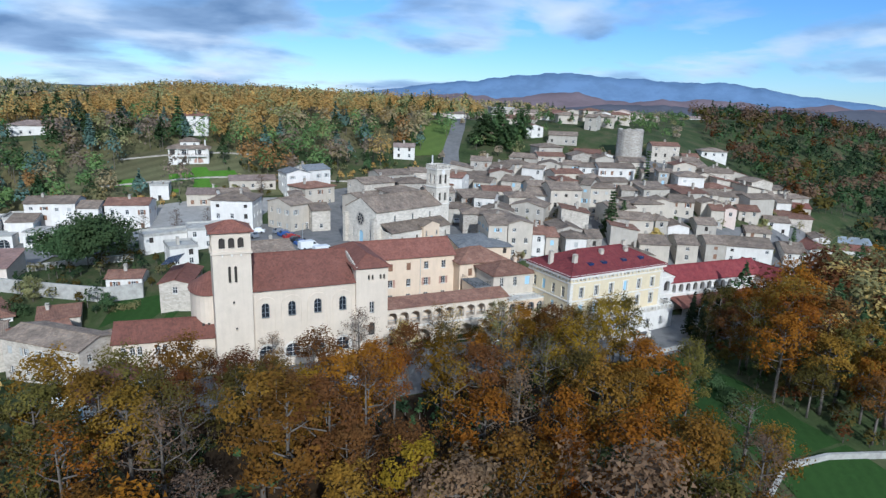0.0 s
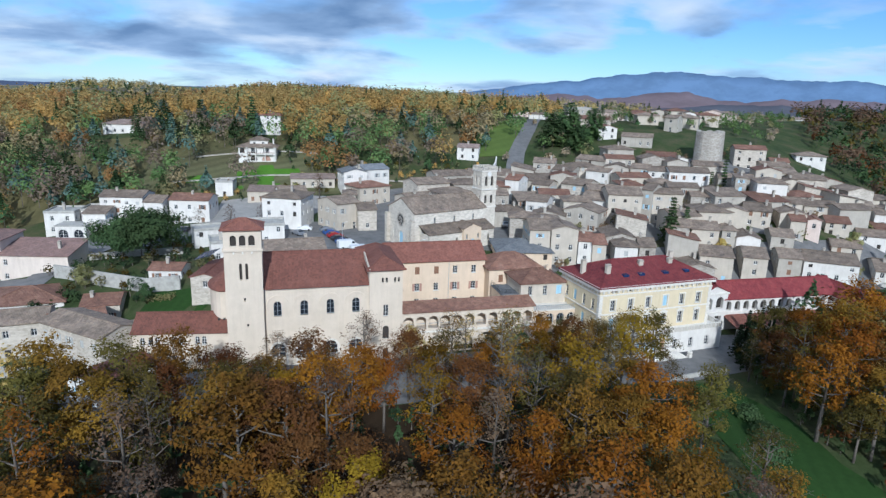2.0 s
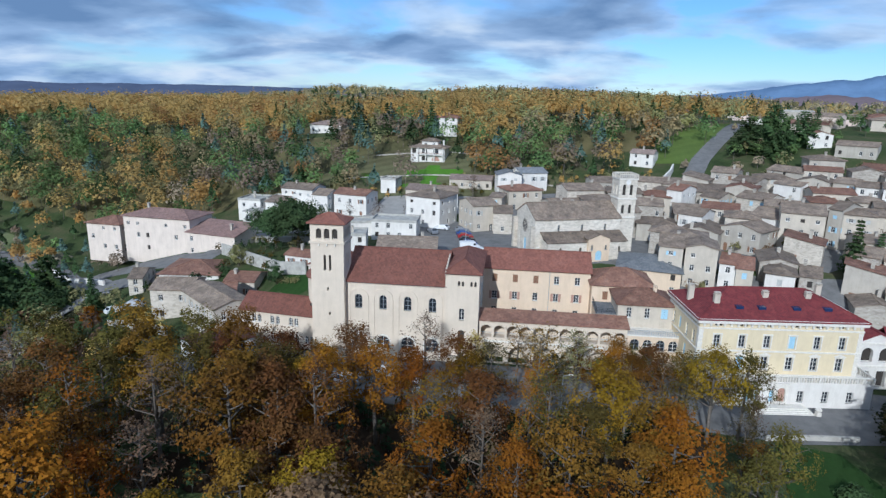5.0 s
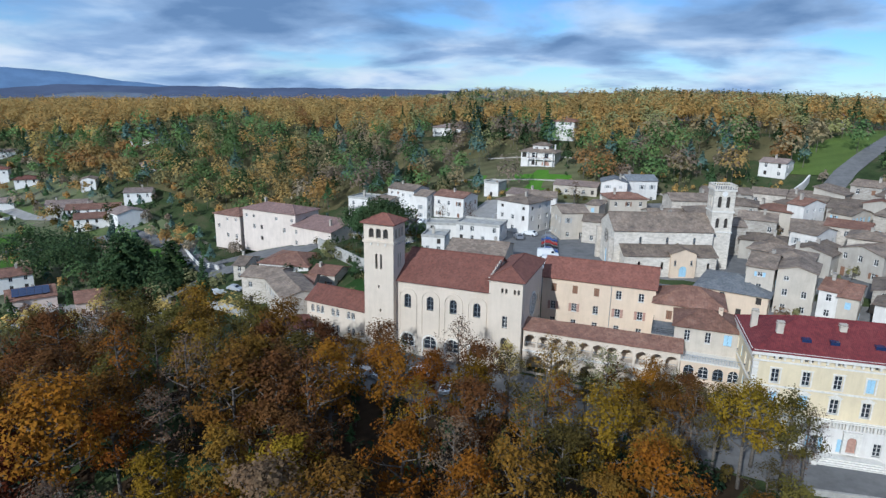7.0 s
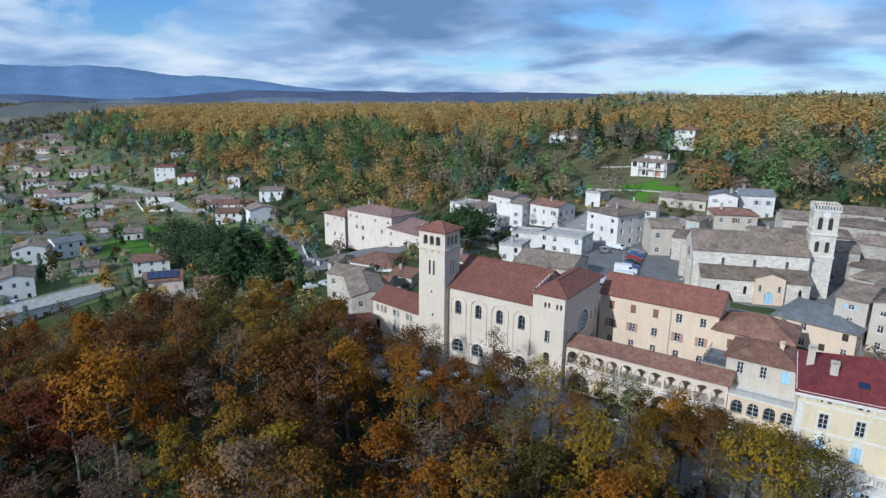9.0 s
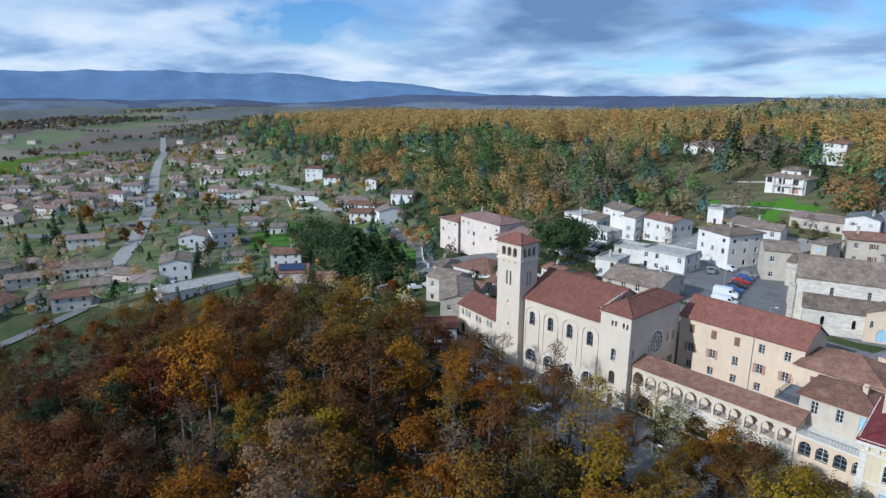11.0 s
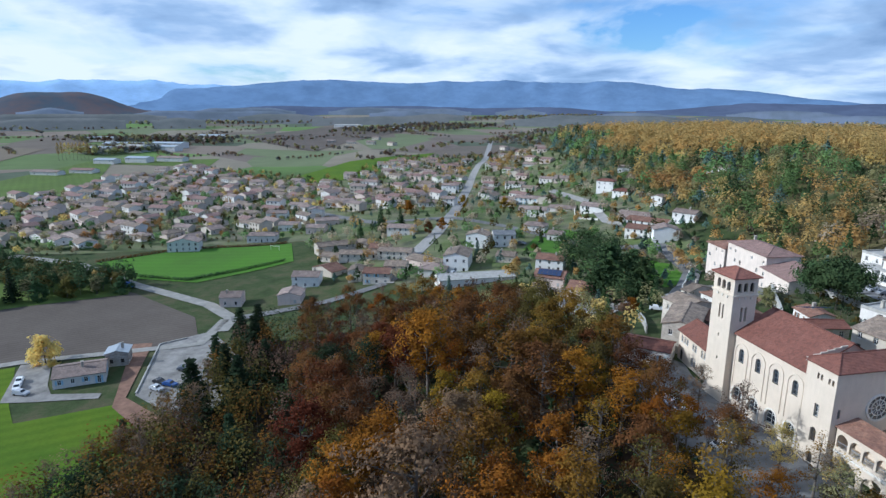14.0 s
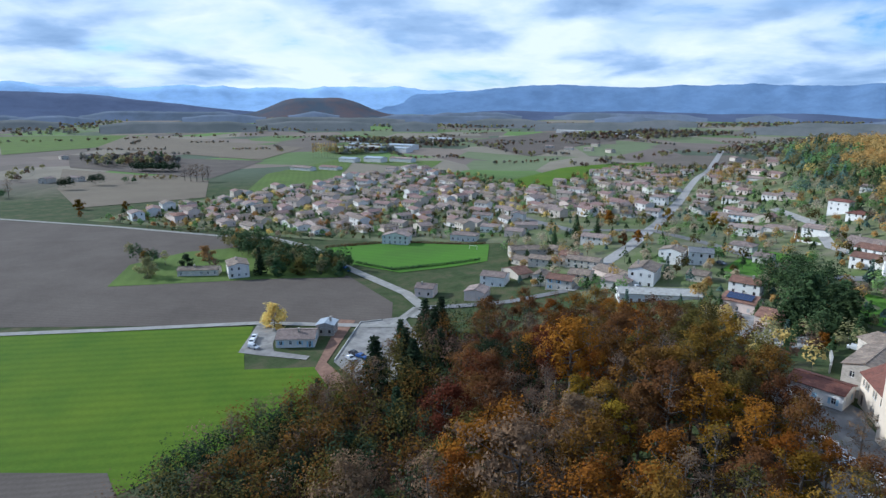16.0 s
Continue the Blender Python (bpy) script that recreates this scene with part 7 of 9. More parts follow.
house(148.7, 237.8, 7.6, 9, 5, -16, "white", "tile_brown", "gable", "y", group="village houses")
house(155.4, 223.7, 11.8, 9, 4, -34, "grey", "tile_old", "gable", group="village houses")
house(302.2, 569.6, 26.2, 10, 5, -46, "cream", "tile_sub", "gable", chim=0, group="village houses")
house(222.1, 395.2, 9.0, 9, 5, -13, "cream", "tile_sub", "gable", chim=0, group="village houses")
house(302.2, 488.8, 19.2, 9, 5, -20, "white", "tile_sub", "gable", chim=0, group="village houses")
house(116.4, 301.8, 5.8, 9, 5, -11, "cream", "tile_sub", "gable", group="village houses")
house(55.0, 340.4, 8.7, 9, 5, -25, "grey", "tile_old", "gable", chim=0, group="village houses")
house(95.6, 555.7, 10.6, 9, 5, 6, "white", "tile_sub", "gable", chim=0, group="village houses")
house(217.3, 701.7, 16.6, 9, 5, -1, "white", "tile_sub", "gable", chim=0, group="village houses")
house(-45.0, 287.0, 15.0, 11, 4.2, -7, "white", "tile_sub", "hip", group="village houses")
house(12.4, 268.0, 10.0, 9, 5.2, -7, "white", "tile_brown", "hip", z=31.6, group="village houses")
house(-4.2, 460.3, 7.6, 9, 5, -15, "white", "tile_sub", "gable", chim=0, group="village houses")
house(-15.1, 376.5, 9.6, 10, 4, -13, "cream", "tile_sub", "hip", chim=0, group="village houses")
house(88.5, 236.0, 8.3, 8, 5, -23, "white", "tile_sub", "gable", group="village houses")
house(189.4, 463.6, 11.5, 9, 5, -38, "cream", "tile_sub", "gable", chim=0, group="village houses")
house(31.5, 174.7, 7.5, 10, 7.5, 28, "cream", "tile_old", "gable", shut="shut_grey", group="village houses")
house(36.5, 191.7, 3.7, 8, 6.5, -6, "cream", "tile_old", "hip", shut="blue", group="village houses")
house(43.6, 201.4, 11.3, 9, 6.5, 23, "cream", "tile_brown", "hip", shut="shut_brown", group="village houses")
house(39.4, 209.4, 7.9, 9, 8.5, 8, "white", "tile_grey", "gable", "y", shut="shut_grey", group="village houses")
house(46.5, 215.5, 9.6, 9, 7.5, 22, "white", "tile_grey", "gable", shut="shut_grey", group="village houses")
house(26.7, 217.2, 14.7, 8, 3.5, -3, "cream", "tile_sub", "gable", group="village houses")
house(72.0, 136.8, 13.0, 13, 5.5, -12, "peach", "tile_grey", "hip", group="village houses")
house(-36.4, 141.6, 14.2, 13, 3.6, 7, "white", "tile_brown", "hip", shut="shut_grey", group="village houses")
house(-31.0, 122.4, 8.6, 9, 7, 8, "stone", "tile_old", "gable", group="village houses")
house(-20.1, 132.8, 7.0, 8, 4, 2, "stone", "tile_brown", "gable", shut="shut_brown", group="village houses")
house(-48.9, 137.2, 3.3, 9, 4.5, 12, "stone", "tile_old", "gable", group="village houses")
house(-11.2, 99.8, 10.7, 7, 3.5, 49, "lifted_white", "tile_abbey", "gable", shut="blue", group="houses below the hill")
house(-8.5, 140.5, 6.9, 6, 3, -12, "white", "tile_brown", "gable", shut="shut_brown", group="village houses")
house(1.7, 130.8, 5.6, 12, 6, -14, "stone", "tile_abbey", "gable", "y", group="village houses")
house(17.6, 137.4, 13.4, 12.5, 5, 5, "cream", "tile_old", "gable", group="village houses")
house(2.2, 148.2, 5.9, 7, 4.5, 9, "white", "concrete", "flat", group="village houses")
house(0.0, 165.0, 13.0, 6.0, 4.6, 14, "white", "concrete", "flat", win=0.15, chim=0, label="long blank white-walled garage with flat roof")
house(10.1, 162.1, 12.1, 8, 5, 1, "white", "concrete", "flat", group="village houses")
house(-249.2, 206.3, 10.6, 7, 9, 45, "lifted_white", "tile_abbey", "hip", chim=0, group="houses below the hill")
house(-229.0, 206.9, 9.6, 9, 5, 43, "lifted_white", "tile_abbey", "hip", chim=0, group="houses below the hill")
house(-216.8, 183.4, 13.3, 10, 5.5, 46, "lifted_white", "tile_sub", "gable", chim=0, group="houses below the hill")
house(-183.9, 190.8, 15.4, 9, 4, 42, "lifted_white", "tile_sub", "gable", group="houses below the hill")
house(-165.3, 188.2, 19.9, 10, 5, 40, "lifted_white", "tile_brown", "gable", group="houses below the hill")
house(-140.7, 182.1, 11.2, 10, 7, 68, "lifted_white", "tile_sub", "gable", "y", group="houses below the hill")
house(-154.1, 201.4, 10.9, 9, 6, 37, "lifted_white", "tile_sub", "gable", group="houses below the hill")
house(-171.8, 227.3, 8.8, 9, 5, 35, "white", "tile_sub", "hip", chim=0, group="houses below the hill")
house(-189.3, 207.1, 6.0, 8, 6, 40, "lifted_white", "tile_old", "gable", "y", chim=0, group="houses below the hill")
house(-278.9, 234.1, 7.8, 8, 4, 44, "lifted_white", "tile_sub", "gable", chim=0, group="houses below the hill")
house(-201.7, 252.3, 13.9, 9, 4, 35, "lifted_white", "tile_sub", "gable", chim=0, group="houses below the hill")
house(-99.1, 111.4, 11.1, 11, 4, 56, "pink", "tile_brown", "gable", shut="shut_grey", group="houses below the hill")
house(-80.0, 118.8, 15.4, 11, 4, 53, "pink", "tile_brown", "gable", shut="shut_brown", group="houses below the hill")
house(-117.5, 118.5, 10.8, 9, 5, 59, "lifted_white", "tile_brown", "gable", group="houses below the hill")
house(-112.9, 85.9, 29.6, 9, 4, 91, "lifted_white", "concrete", "gable", shut="shut_brown", group="houses below the hill")
house(-134.8, 84.4, 10.1, 14, 7, 68, "lifted_white", "tile_old", "gable", "y", group="houses below the hill")
house(-130.6, 73.4, 10.9, 10, 4, 66, "white", "tile_sub", "hip", group="houses below the hill")
house(-163.9, 101.0, 9.9, 9, 6.5, 62, "lifted_white", "tile_old", "gable", "y", group="houses below the hill")
house(-162.2, 112.5, 10.1, 9, 6, 80, "lifted_white", "tile_grey", "gable", group="houses below the hill")
house(-212.2, 72.0, 14.5, 9, 5, 69, "white", "tile_sub", "gable", group="houses below the hill")
house(-172.9, 46.3, 17.5, 8, 4.5, 75, "church_stone", "tile_old", "gable", group="houses below the hill")
house(-166.0, 62.6, 15.5, 8, 4.5, 69, "church_stone", "tile_old", "gable", group="houses below the hill")
house(-142.2, 42.9, 5.5, 9, 5, 73, "church_stone", "tile_old", "gable", "y", group="houses below the hill")
house(-134.7, 51.2, 11.0, 9, 5, 72, "church_stone", "tile_brown", "gable", shut="blue", group="houses below the hill")
house(-140.3, 59.4, 9.0, 9, 5, 70, "church_stone", "tile_old", "gable", group="houses below the hill")
house(-196.4, 36.1, 19.0, 9, 5, 104, "cream", "tile_old", "gable", group="houses below the hill")
house(-145.7, 22.7, 11.0, 9, 5, 78, "lifted_white", "tile_sub", "gable", group="houses below the hill")
house(-125.8, 16.8, 8.6, 9, 4, 79, "pink", "tile_sub", "gable", "y", shut="shut_grey", group="houses below the hill")
house(-130.1, -5.4, 7.9, 8, 4, 84, "pink", "tile_sub", "gable", group="houses below the hill")
house(-280.0, 167.3, 18.8, 9, 5, 56, "lifted_white", "tile_sub", "gable", shut="blue", chim=0, group="houses below the hill")
house(-234.7, 153.4, 16.4, 9, 5, 60, "lifted_white", "tile_sub", "gable", chim=0, group="houses below the hill")
house(-239.5, 175.0, 19.6, 9, 3.2, 53, "white", "tile_sub", "hip", chim=0, group="houses below the hill")
house(-351.4, 181.0, 14.6, 9, 5, 57, "lifted_white", "tile_sub", "gable", chim=0, group="houses below the hill")
house(-218.4, 183.8, 12.2, 9, 5, 51, "lifted_white", "tile_sub", "gable", chim=0, group="houses below the hill")
house(-175.8, 187.0, 14.1, 10, 5, 48, "lifted_white", "tile_sub", "gable", group="houses below the hill")
house(-154.5, 177.9, 12.3, 10, 5.5, 47, "lifted_white", "tile_brown", "gable", group="houses below the hill")
house(-193.0, 139.8, 11.0, 9, 3.2, 56, "white", "tile_sub", "hip", group="houses below the hill")
house(-168.7, 141.3, 7.1, 9, 3.2, 55, "white", "tile_sub", "gable", group="houses below the hill")
house(-348.9, 157.8, 9.5, 8, 4, 60, "pink", "tile_sub", "gable", chim=0, group="houses below the hill")
house(-358.0, 130.3, 11.6, 9, 6.5, 63, "lifted_white", "tile_sub", "hip", chim=0, group="houses below the hill")
house(-293.1, 114.9, 9.4, 9, 5, 64, "lifted_white", "tile_sub", "gable", chim=0, group="houses below the hill")
house(-376.7, 112.1, 14.8, 9, 4, 67, "lifted_white", "tile_sub", "gable", chim=0, group="houses below the hill")
house(-293.9, 104.6, 18.5, 10, 3.2, 70, "white", "tile_sub", "hip", chim=0, group="houses below the hill")
house(-412.1, 214.6, 12.6, 9, 4, 56, "white", "tile_sub", "gable", chim=0, group="houses below the hill")
house(-297.0, 28.1, 9.0, 8, 6, 76, "white", "tile_sub", "gable", "y", chim=0, group="houses below the hill")
house(-268.9, 33.8, 14.0, 9, 4, 96, "pink", "tile_sub", "gable", chim=0, group="houses below the hill")
house(-265.4, 12.2, 11.7, 9, 4, 78, "lifted_white", "tile_sub", "gable", chim=0, group="houses below the hill")
house(-239.6, -1.5, 15.5, 9, 4, 81, "white", "tile_sub", "hip", chim=0, group="houses below the hill")
house(-307.8, 3.1, 13.3, 9, 4, 81, "lifted_white", "tile_sub", "gable", chim=0, group="houses below the hill")
house(-249.8, 27.8, 10.8, 9, 4, 76, "pink", "tile_sub", "gable", chim=0, group="houses below the hill")
house(-225.3, -39.6, 15.4, 9, 5, 87, "white", "tile_sub", "gable", "y", chim=0, group="houses below the hill")
house(-146.2, -98.7, 9.2, 13, 6, 122, "white", "tile_old", "gable", "y", group="houses below the hill")
house(-144.0, -116.8, 18.5, 7, 3, 105, "church_stone", "tile_old", "gable", group="houses below the hill")
house(-70.3, -39.4, 12.8, 10, 3, 102, "white", "tile_sub", "gable", shut="blue", group="houses below the hill")
house(-80.1, -32.2, 6.0, 6, 4, 94, "stone2", "zinc", "gable", "y", group="houses below the hill")
house(-135.1, 105.7, 7.8, 8, 3.2, 60, "cream", "tile_old", "gable", shut="shut_grey", group="houses below the hill")
house(-278.9, 153.0, 7.6, 8, 3.2, 58, "white", "tile_sub", "gable", chim=0, group="houses below the hill")
house(-38.4, 202.0, 4.4, 9, 5, -3, "white", "concrete", "flat", shut="shut_brown", group="village houses")
house(-32.0, 202.3, 6.4, 9, 8.5, -7, "white", "tile_old", "gable", shut="shut_brown", group="village houses")
house(-24.8, 196.1, 6.1, 9, 9.5, -12, "white", "tile_old", "gable", shut="shut_grey", group="village houses")
house(-18.8, 193.8, 5.3, 9, 8, -12, "white", "tile_old", "gable", shut="shut_grey", group="village houses")
house(-9.4, 195.1, 11.4, 9, 7.4, -12, "white", "tile_brown", "gable", shut="shut_brown", group="village houses")
house(-1.5, 214.0, 5.4, 7, 5, -7, "white", "concrete", "flat", group="village houses")
house(17.7, 178.1, 11.0, 11, 9, -21, "white", "tile_old", "hip", group="village houses")
house(-74.5, 166.3, 11, 10, 8.2, -6, "mill", "tile_brown", "hip", z=0.6, win=0.42, group="village houses", label="pale peach end wing of a mill with brown hipped roof")
house(-57.1, 165.0, 21, 11, 10.4, -6, "mill", "tile_mill", "hip", z=1.3, win=0.45, group="village houses", label="tall pale peach rendered mill with a rose-brown hipped roof")
house(-38.9, 160.0, 15.6, 9.5, 6.6, -12, "mill", "tile_mill", "shed", rise=1.8, z=2.0, win=0.45, group="village houses", label="lower pale peach mill wing with lean-to roof")
house(38.6, 172.2, 5.1, 9, 6, 2, "stone", "tile_old", "gable", group="village houses")
house(11.1, 206.6, 9.7, 9, 4, -10, "cream", "tile_sub", "gable", shut="shut_brown", group="village houses")
house(-17.6, 112.9, 7.8, 16, 7, 49, "stone", "tile_old", "gable", "y", shut="shut_grey", z=-0.2, label="pale limestone farmhouse with long grey-brown roof beside the abbey")
house(-22.0, 121.5, 9, 8, 5.5, 20, "stone2", "tile_brown", label="grey limestone outbuilding with brown roof behind the farmhouse")
house(-9.5, 115.5, 6, 6, 5.0, 20, "stone2", "tile_old", label="small grey stone outbuilding beside the farmhouse")

house(-45.0, 198.5, 8, 9, 6.2, -5, "white", "concrete", "flat", z=4.9, label="white flat-roofed building above the car park")


def shop_front(x, y, w, d, h, yaw, openings):
    """A low white front with round-headed windows under a flat parapet roof."""
    t = thing("shop", x, y, ground_z(x, y), yaw, "low white rendered shop front with arched windows and flat roof", "shop", "village houses")
    walls(t, w, d, h, {"s": [(w * (k + 0.5) / openings - 1.3, 0.5, 2.6, 2.3, True, "glass") for k in range(openings)]}, "white", 3.0, depth=0.3)
    bm = bmesh.new()
    box(bm, -w / 2 - 0.12, w / 2 + 0.12, -d / 2 - 0.12, d / 2 + 0.12, h, h + 0.3)
    part("roof", bm, M["concrete"], t)
    OCC.append((x, y, (w + d) / 4))


shop_front(-40.5, 190.0, 8.0, 6.0, 3.6, -8, 2)
shop_front(-28.5, 188.2, 11.0, 7.0, 3.4, -10, 3)
house(-35.2, 193.6, 6.0, 6.0, 6.2, -8, "white", "tile_old", "shed", shut="blue", label="white rendered house with lean-to roof behind the shops")


def free(x, y, r):
    return all((x - a) ** 2 + (y - b) ** 2 > (r + q) ** 2 for a, b, q in OCC)


LINES = [((-640, 238), (-262, 112)), ((-262, 112), (-155, 66)), ((-310, 30), (-252, 62)), ((-252, 62), (-203, 128)), ((-203, 128), (-134, 176)), ((96, 206), (153, 319))]


def off_road(x, y, r):
    p = Vector((x, y))
    for a, b in LINES:
        a, b = Vector(a), Vector(b)
        t = max(0, min(1, (p - a).dot(b - a) / (b - a).length_squared))
        if (a.lerp(b, t) - p).length < r:
            return False
    return True


# tall old houses behind the church
for x, y, w, d, h, yaw, wl, rf, sh_ in ((58, 172, 12, 10, 7.0, 20, "stone", "tile_old", "gable"), (70, 171, 9, 9, 7.5, 14, "stone2", "tile_old", "gable"), (56, 184, 10, 9, 6.5, 20, "cream", "tile_old", "gable"), (67, 183, 11, 9, 8.0, 10, "stone", "tile_old", "hip"), (79, 180, 9, 9, 7.5, -8, "stone2", "tile_old", "gable"), (62, 196, 12, 10, 8.5, 16, "stone", "tile_old", "gable"), (75, 194, 10, 9, 8.0, -4, "stone2", "tile_old", "hip"), (72, 205, 13, 9, 8.0, 8, "grey", "tile_old", "gable"), (84, 206, 9, 8, 7.0, -12, "stone", "tile_old", "gable")):
    house(x, y, w, d, h, yaw, wl, rf, sh_, win=0.45, sides="sw", label="tall weathered stone house with old tiled roof behind the church")
# the rest of the old village, roof against roof
fill = random.Random(3)
for x, y in spread_points([(84, 130), (190, 122), (218, 160), (200, 200), (120, 214), (78, 210), (74, 170)], 7.2, 8, 0.3):
    if free(x, y, 2.7):
        near_keep = (x - 168) ** 2 + (y - 197) ** 2 < 160
        if not near_keep:
            house(x, y, fill.uniform(7.5, 11), fill.uniform(7, 9), fill.uniform(4.5, 7.0), fill.choice((-30, -18, -8, 62, 75)), fill.choice(("cream", "grey", "stone", "stone2", "grey")), fill.choice(("tile_old", "tile_old", "tile_old", "tile_brown")), fill.choice(("gable", "gable", "hip", "shed")), win=0.38, sides="sw", shut=fill.choice(("", "shut_grey", "shut_brown")))
for x, y in spread_points([(-30, 188), (60, 196), (92, 214), (60, 214), (10, 206), (-20, 206)], 15, 9, 0.3):
    if free(x, y, 5):
        house(x, y, fill.uniform(8, 11), 8, fill.uniform(4, 6.5), fill.choice((8, 20, -10)), fill.choice(("cream", "white")), fill.choice(("tile_old", "tile_brown")), win=0.8)
# upper town along the hill road
for x, y in spread_points([(150, 250), (215, 240), (330, 400), (250, 520), (180, 420), (165, 330)], 17.5, 10, 0.35):
    if free(x, y, 6) and off_road(x, y, 9):
        house(x, y, fill.uniform(9, 14), 9, fill.uniform(3.5, 6), fill.choice((-40, -20, 40)), fill.choice(("cream", "white", "white", "pink")), fill.choice(("tile_sub", "tile_old", "tile_brown")), fill.choice(("gable", "hip")), win=0.28, chim=0, sides="sw", group="upper town houses")
for x, y in spread_points([(240, 330), (400, 320), (520, 430), (420, 540), (300, 500)], 34, 30, 0.35):
    if free(x, y, 6):
        house(x, y, fill.uniform(10, 16), 9, fill.uniform(4, 6.5), fill.choice((-40, -25, 30)), fill.choice(("cream", "white", "white", "pink")), fill.choice(("tile_sub", "tile_old", "tile_brown")), fill.choice(("gable", "hip")), win=0.25, chim=0, sides="s", group="upper town houses")
# the housing estate on the plain
FAR = []
for poly, step, seed in (([(-262, -250), (-252, -176), (-232, -92), (-240, -36), (-250, 24), (-300, 56), (-470, 45), (-490, -9), (-640, -100), (-555, -160), (-455, -175), (-371, -226)], 20.5, 12),
                         ([(-300, 64), (-268, 96), (-330, 125), (-560, 196), (-640, 130), (-480, 60)], 22, 13),
                         ([(-290, 130), (-360, 150), (-560, 215), (-480, 250), (-340, 215), (-260, 180)], 26, 14),
                         ([(-215, 24), (-150, 30), (-118, 60), (-140, 82), (-200, 72)], 13, 15)):
    for x, y in spread_points(poly, step, seed, 0.3):
        if free(x, y, 5.5) and off_road(x, y, 10):
            two = fill.random() < 0.3
            if x < -268:
                FAR.append((x, y, fill.uniform(9, 14), fill.uniform(8, 9.5), 5.4 if two else 3.0, fill.choice((36, 46, 56, 66, 135)), fill.randrange(3), 3 + fill.randrange(3)))
                continue
            house(x, y, fill.uniform(9, 14), fill.uniform(8, 9.5), 5.4 if two else fill.uniform(2.8, 3.4), fill.choice((38, 48, 58, 66, 135)), fill.choice(("white", "lifted_white", "white", "pink", "cream")), fill.choice(("tile_sub", "tile_sub", "tile_brown", "tile_old")), fill.choice(("gable", "gable", "hip")), fill.choice("xy"), win=0.42, chim=0, sides="se", group="estate houses")

# its far part, past counting, as one body
bm = bmesh.new()
for x, y, w, d, h, yaw, wi, ri in FAR:
    m = pose(x, y, ground_z(x, y), 0, 0, yaw)
    P = lambda a, b, c: m @ Vector((a, b, c))
    X, Y, rise = w / 2, d / 2, d * 0.15
    cs = [(-X, -Y), (X, -Y), (X, Y), (-X, Y)]
    for (a, b), (c, e) in zip(cs, cs[1:] + cs[:1]):
        quad(bm, P(a, b, -1), P(c, e, -1), P(c, e, h), P(a, b, h), mi=wi)
    for s in (-1, 1):
        quad(bm, P(s * X, -Y, h), P(s * X, Y, h), P(s * X, 0, h + rise), mi=wi)
        quad(bm, P(-X - 0.3, s * (Y + 0.4), h - 0.05), P(X + 0.3, s * (Y + 0.4), h - 0.05), P(X + 0.3, 0, h + rise + 0.15), P(-X - 0.3, 0, h + rise + 0.15), mi=ri)
    for k in range(int(w / 3)):
        for z in ((1.0,) if h < 4 else (0.9, 3.5)):
            if fill.random() < 0.75:
                u = -X + 1.5 + 3 * k
                quad(bm, P(u - 0.5, -Y - 0.04, z), P(u + 0.5, -Y - 0.04, z), P(u + 0.5, -Y - 0.04, z + 1.2), P(u - 0.5, -Y - 0.04, z + 1.2), mi=6)
tagged(new("estate_houses", bm_mesh("estate_houses", bm, [M["white"], M["cream"], M["pink"], M["tile_sub"], M["tile_mill"], M["tile_old"], M["glass"]])), "far houses of the estate with pale walls and tiled roofs", "houses", kind="stuff")

# works and greenhouses far out on the plain
for x, y, w, d, h, r in ((-858, -268, 44, 26, 8, "zinc"), (-872, -226, 40, 24, 9, "concrete"), (-884, -186, 44, 22, 7, "zinc"), (-925, -250, 60, 24, 9, "zinc"), (-940, -190, 50, 24, 8, "zinc"), (-700, -212, 26, 14, 5, "zinc"), (-708, -178, 28, 16, 6, "zinc"), (-716, -142, 34, 14, 5, "tile_sub"), (-590, -236, 30, 12, 3.5, "tile_sub"), (-602, -206, 26, 12, 3.5, "tile_mill"), (-1117, -336, 50, 22, 7, "zinc"), (-1330, 240, 60, 20, 6, "zinc"), (-1500, 120, 70, 16, 6, "concrete"), (-1180, -160, 50, 20, 6, "zinc")):
    house(x, y, w, d, h, 70, "white", r, "gable", rise=1.6, z=H(x, y), win=0.35, chim=0, sides="s", group="works buildings", label="long pale metal-roofed works hall on the plain", category="works hall")
for x, y in ((-430, -440), (-445, -420), (-660, -610), (-690, -590), (-900, 120), (-920, 90), (-870, 150), (-980, 60), (-1010, 140), (-720, 330), (-760, 300)):
    house(x, y, 14, 9, 4.5, fill.uniform(0, 90), "cream", "tile_sub", win=0.5, chim=0, sides="se", group="farms on the plain", label="pale rendered farm building on the plain")


# ---- abbey: chapter wing west of the tower ----
cw = thing("abbey_chapter_wing", -1.4, 109.3, 0, -7, "two-storey cream rendered chapter wing with paired arched windows", "building")
W, D, EV = 15.6, 7.6, 6.9
pairs = [u + k for u in (3.4, 7.2, 11.0) for k in (-0.55, 0.55)]
walls(cw, W, D, EV, {"s": grid(pairs, 4.5, 0.8, 1.55, True, "glass") + grid([u for u in pairs[2:]] + [13.6, 14.6], 1.0, 0.8, 1.7, True, "glass") + grid((1.5,), 0.05, 1.4, 2.6, True, "dark") + grid((1.5,), 4.5, 0.8, 1.5, True, "glass"),
                      "w": grid((2, 5), 4.4, 0.8, 1.5, True, "glass")}, "abbey", 2.5, "w", 2.0)
part("roof", gable_roof(W, D, EV, 2.1, 0.45), M["tile_abbey"], cw)

# ---- east of the mansion: portico and the red-roofed gallery wing ----
pt = thing("portico", 103.0, 107.6, 0, 5.5, "white two-storey portico with arches and a pediment", "building")
W, D, EV = 7.0, 6.5, 8.6
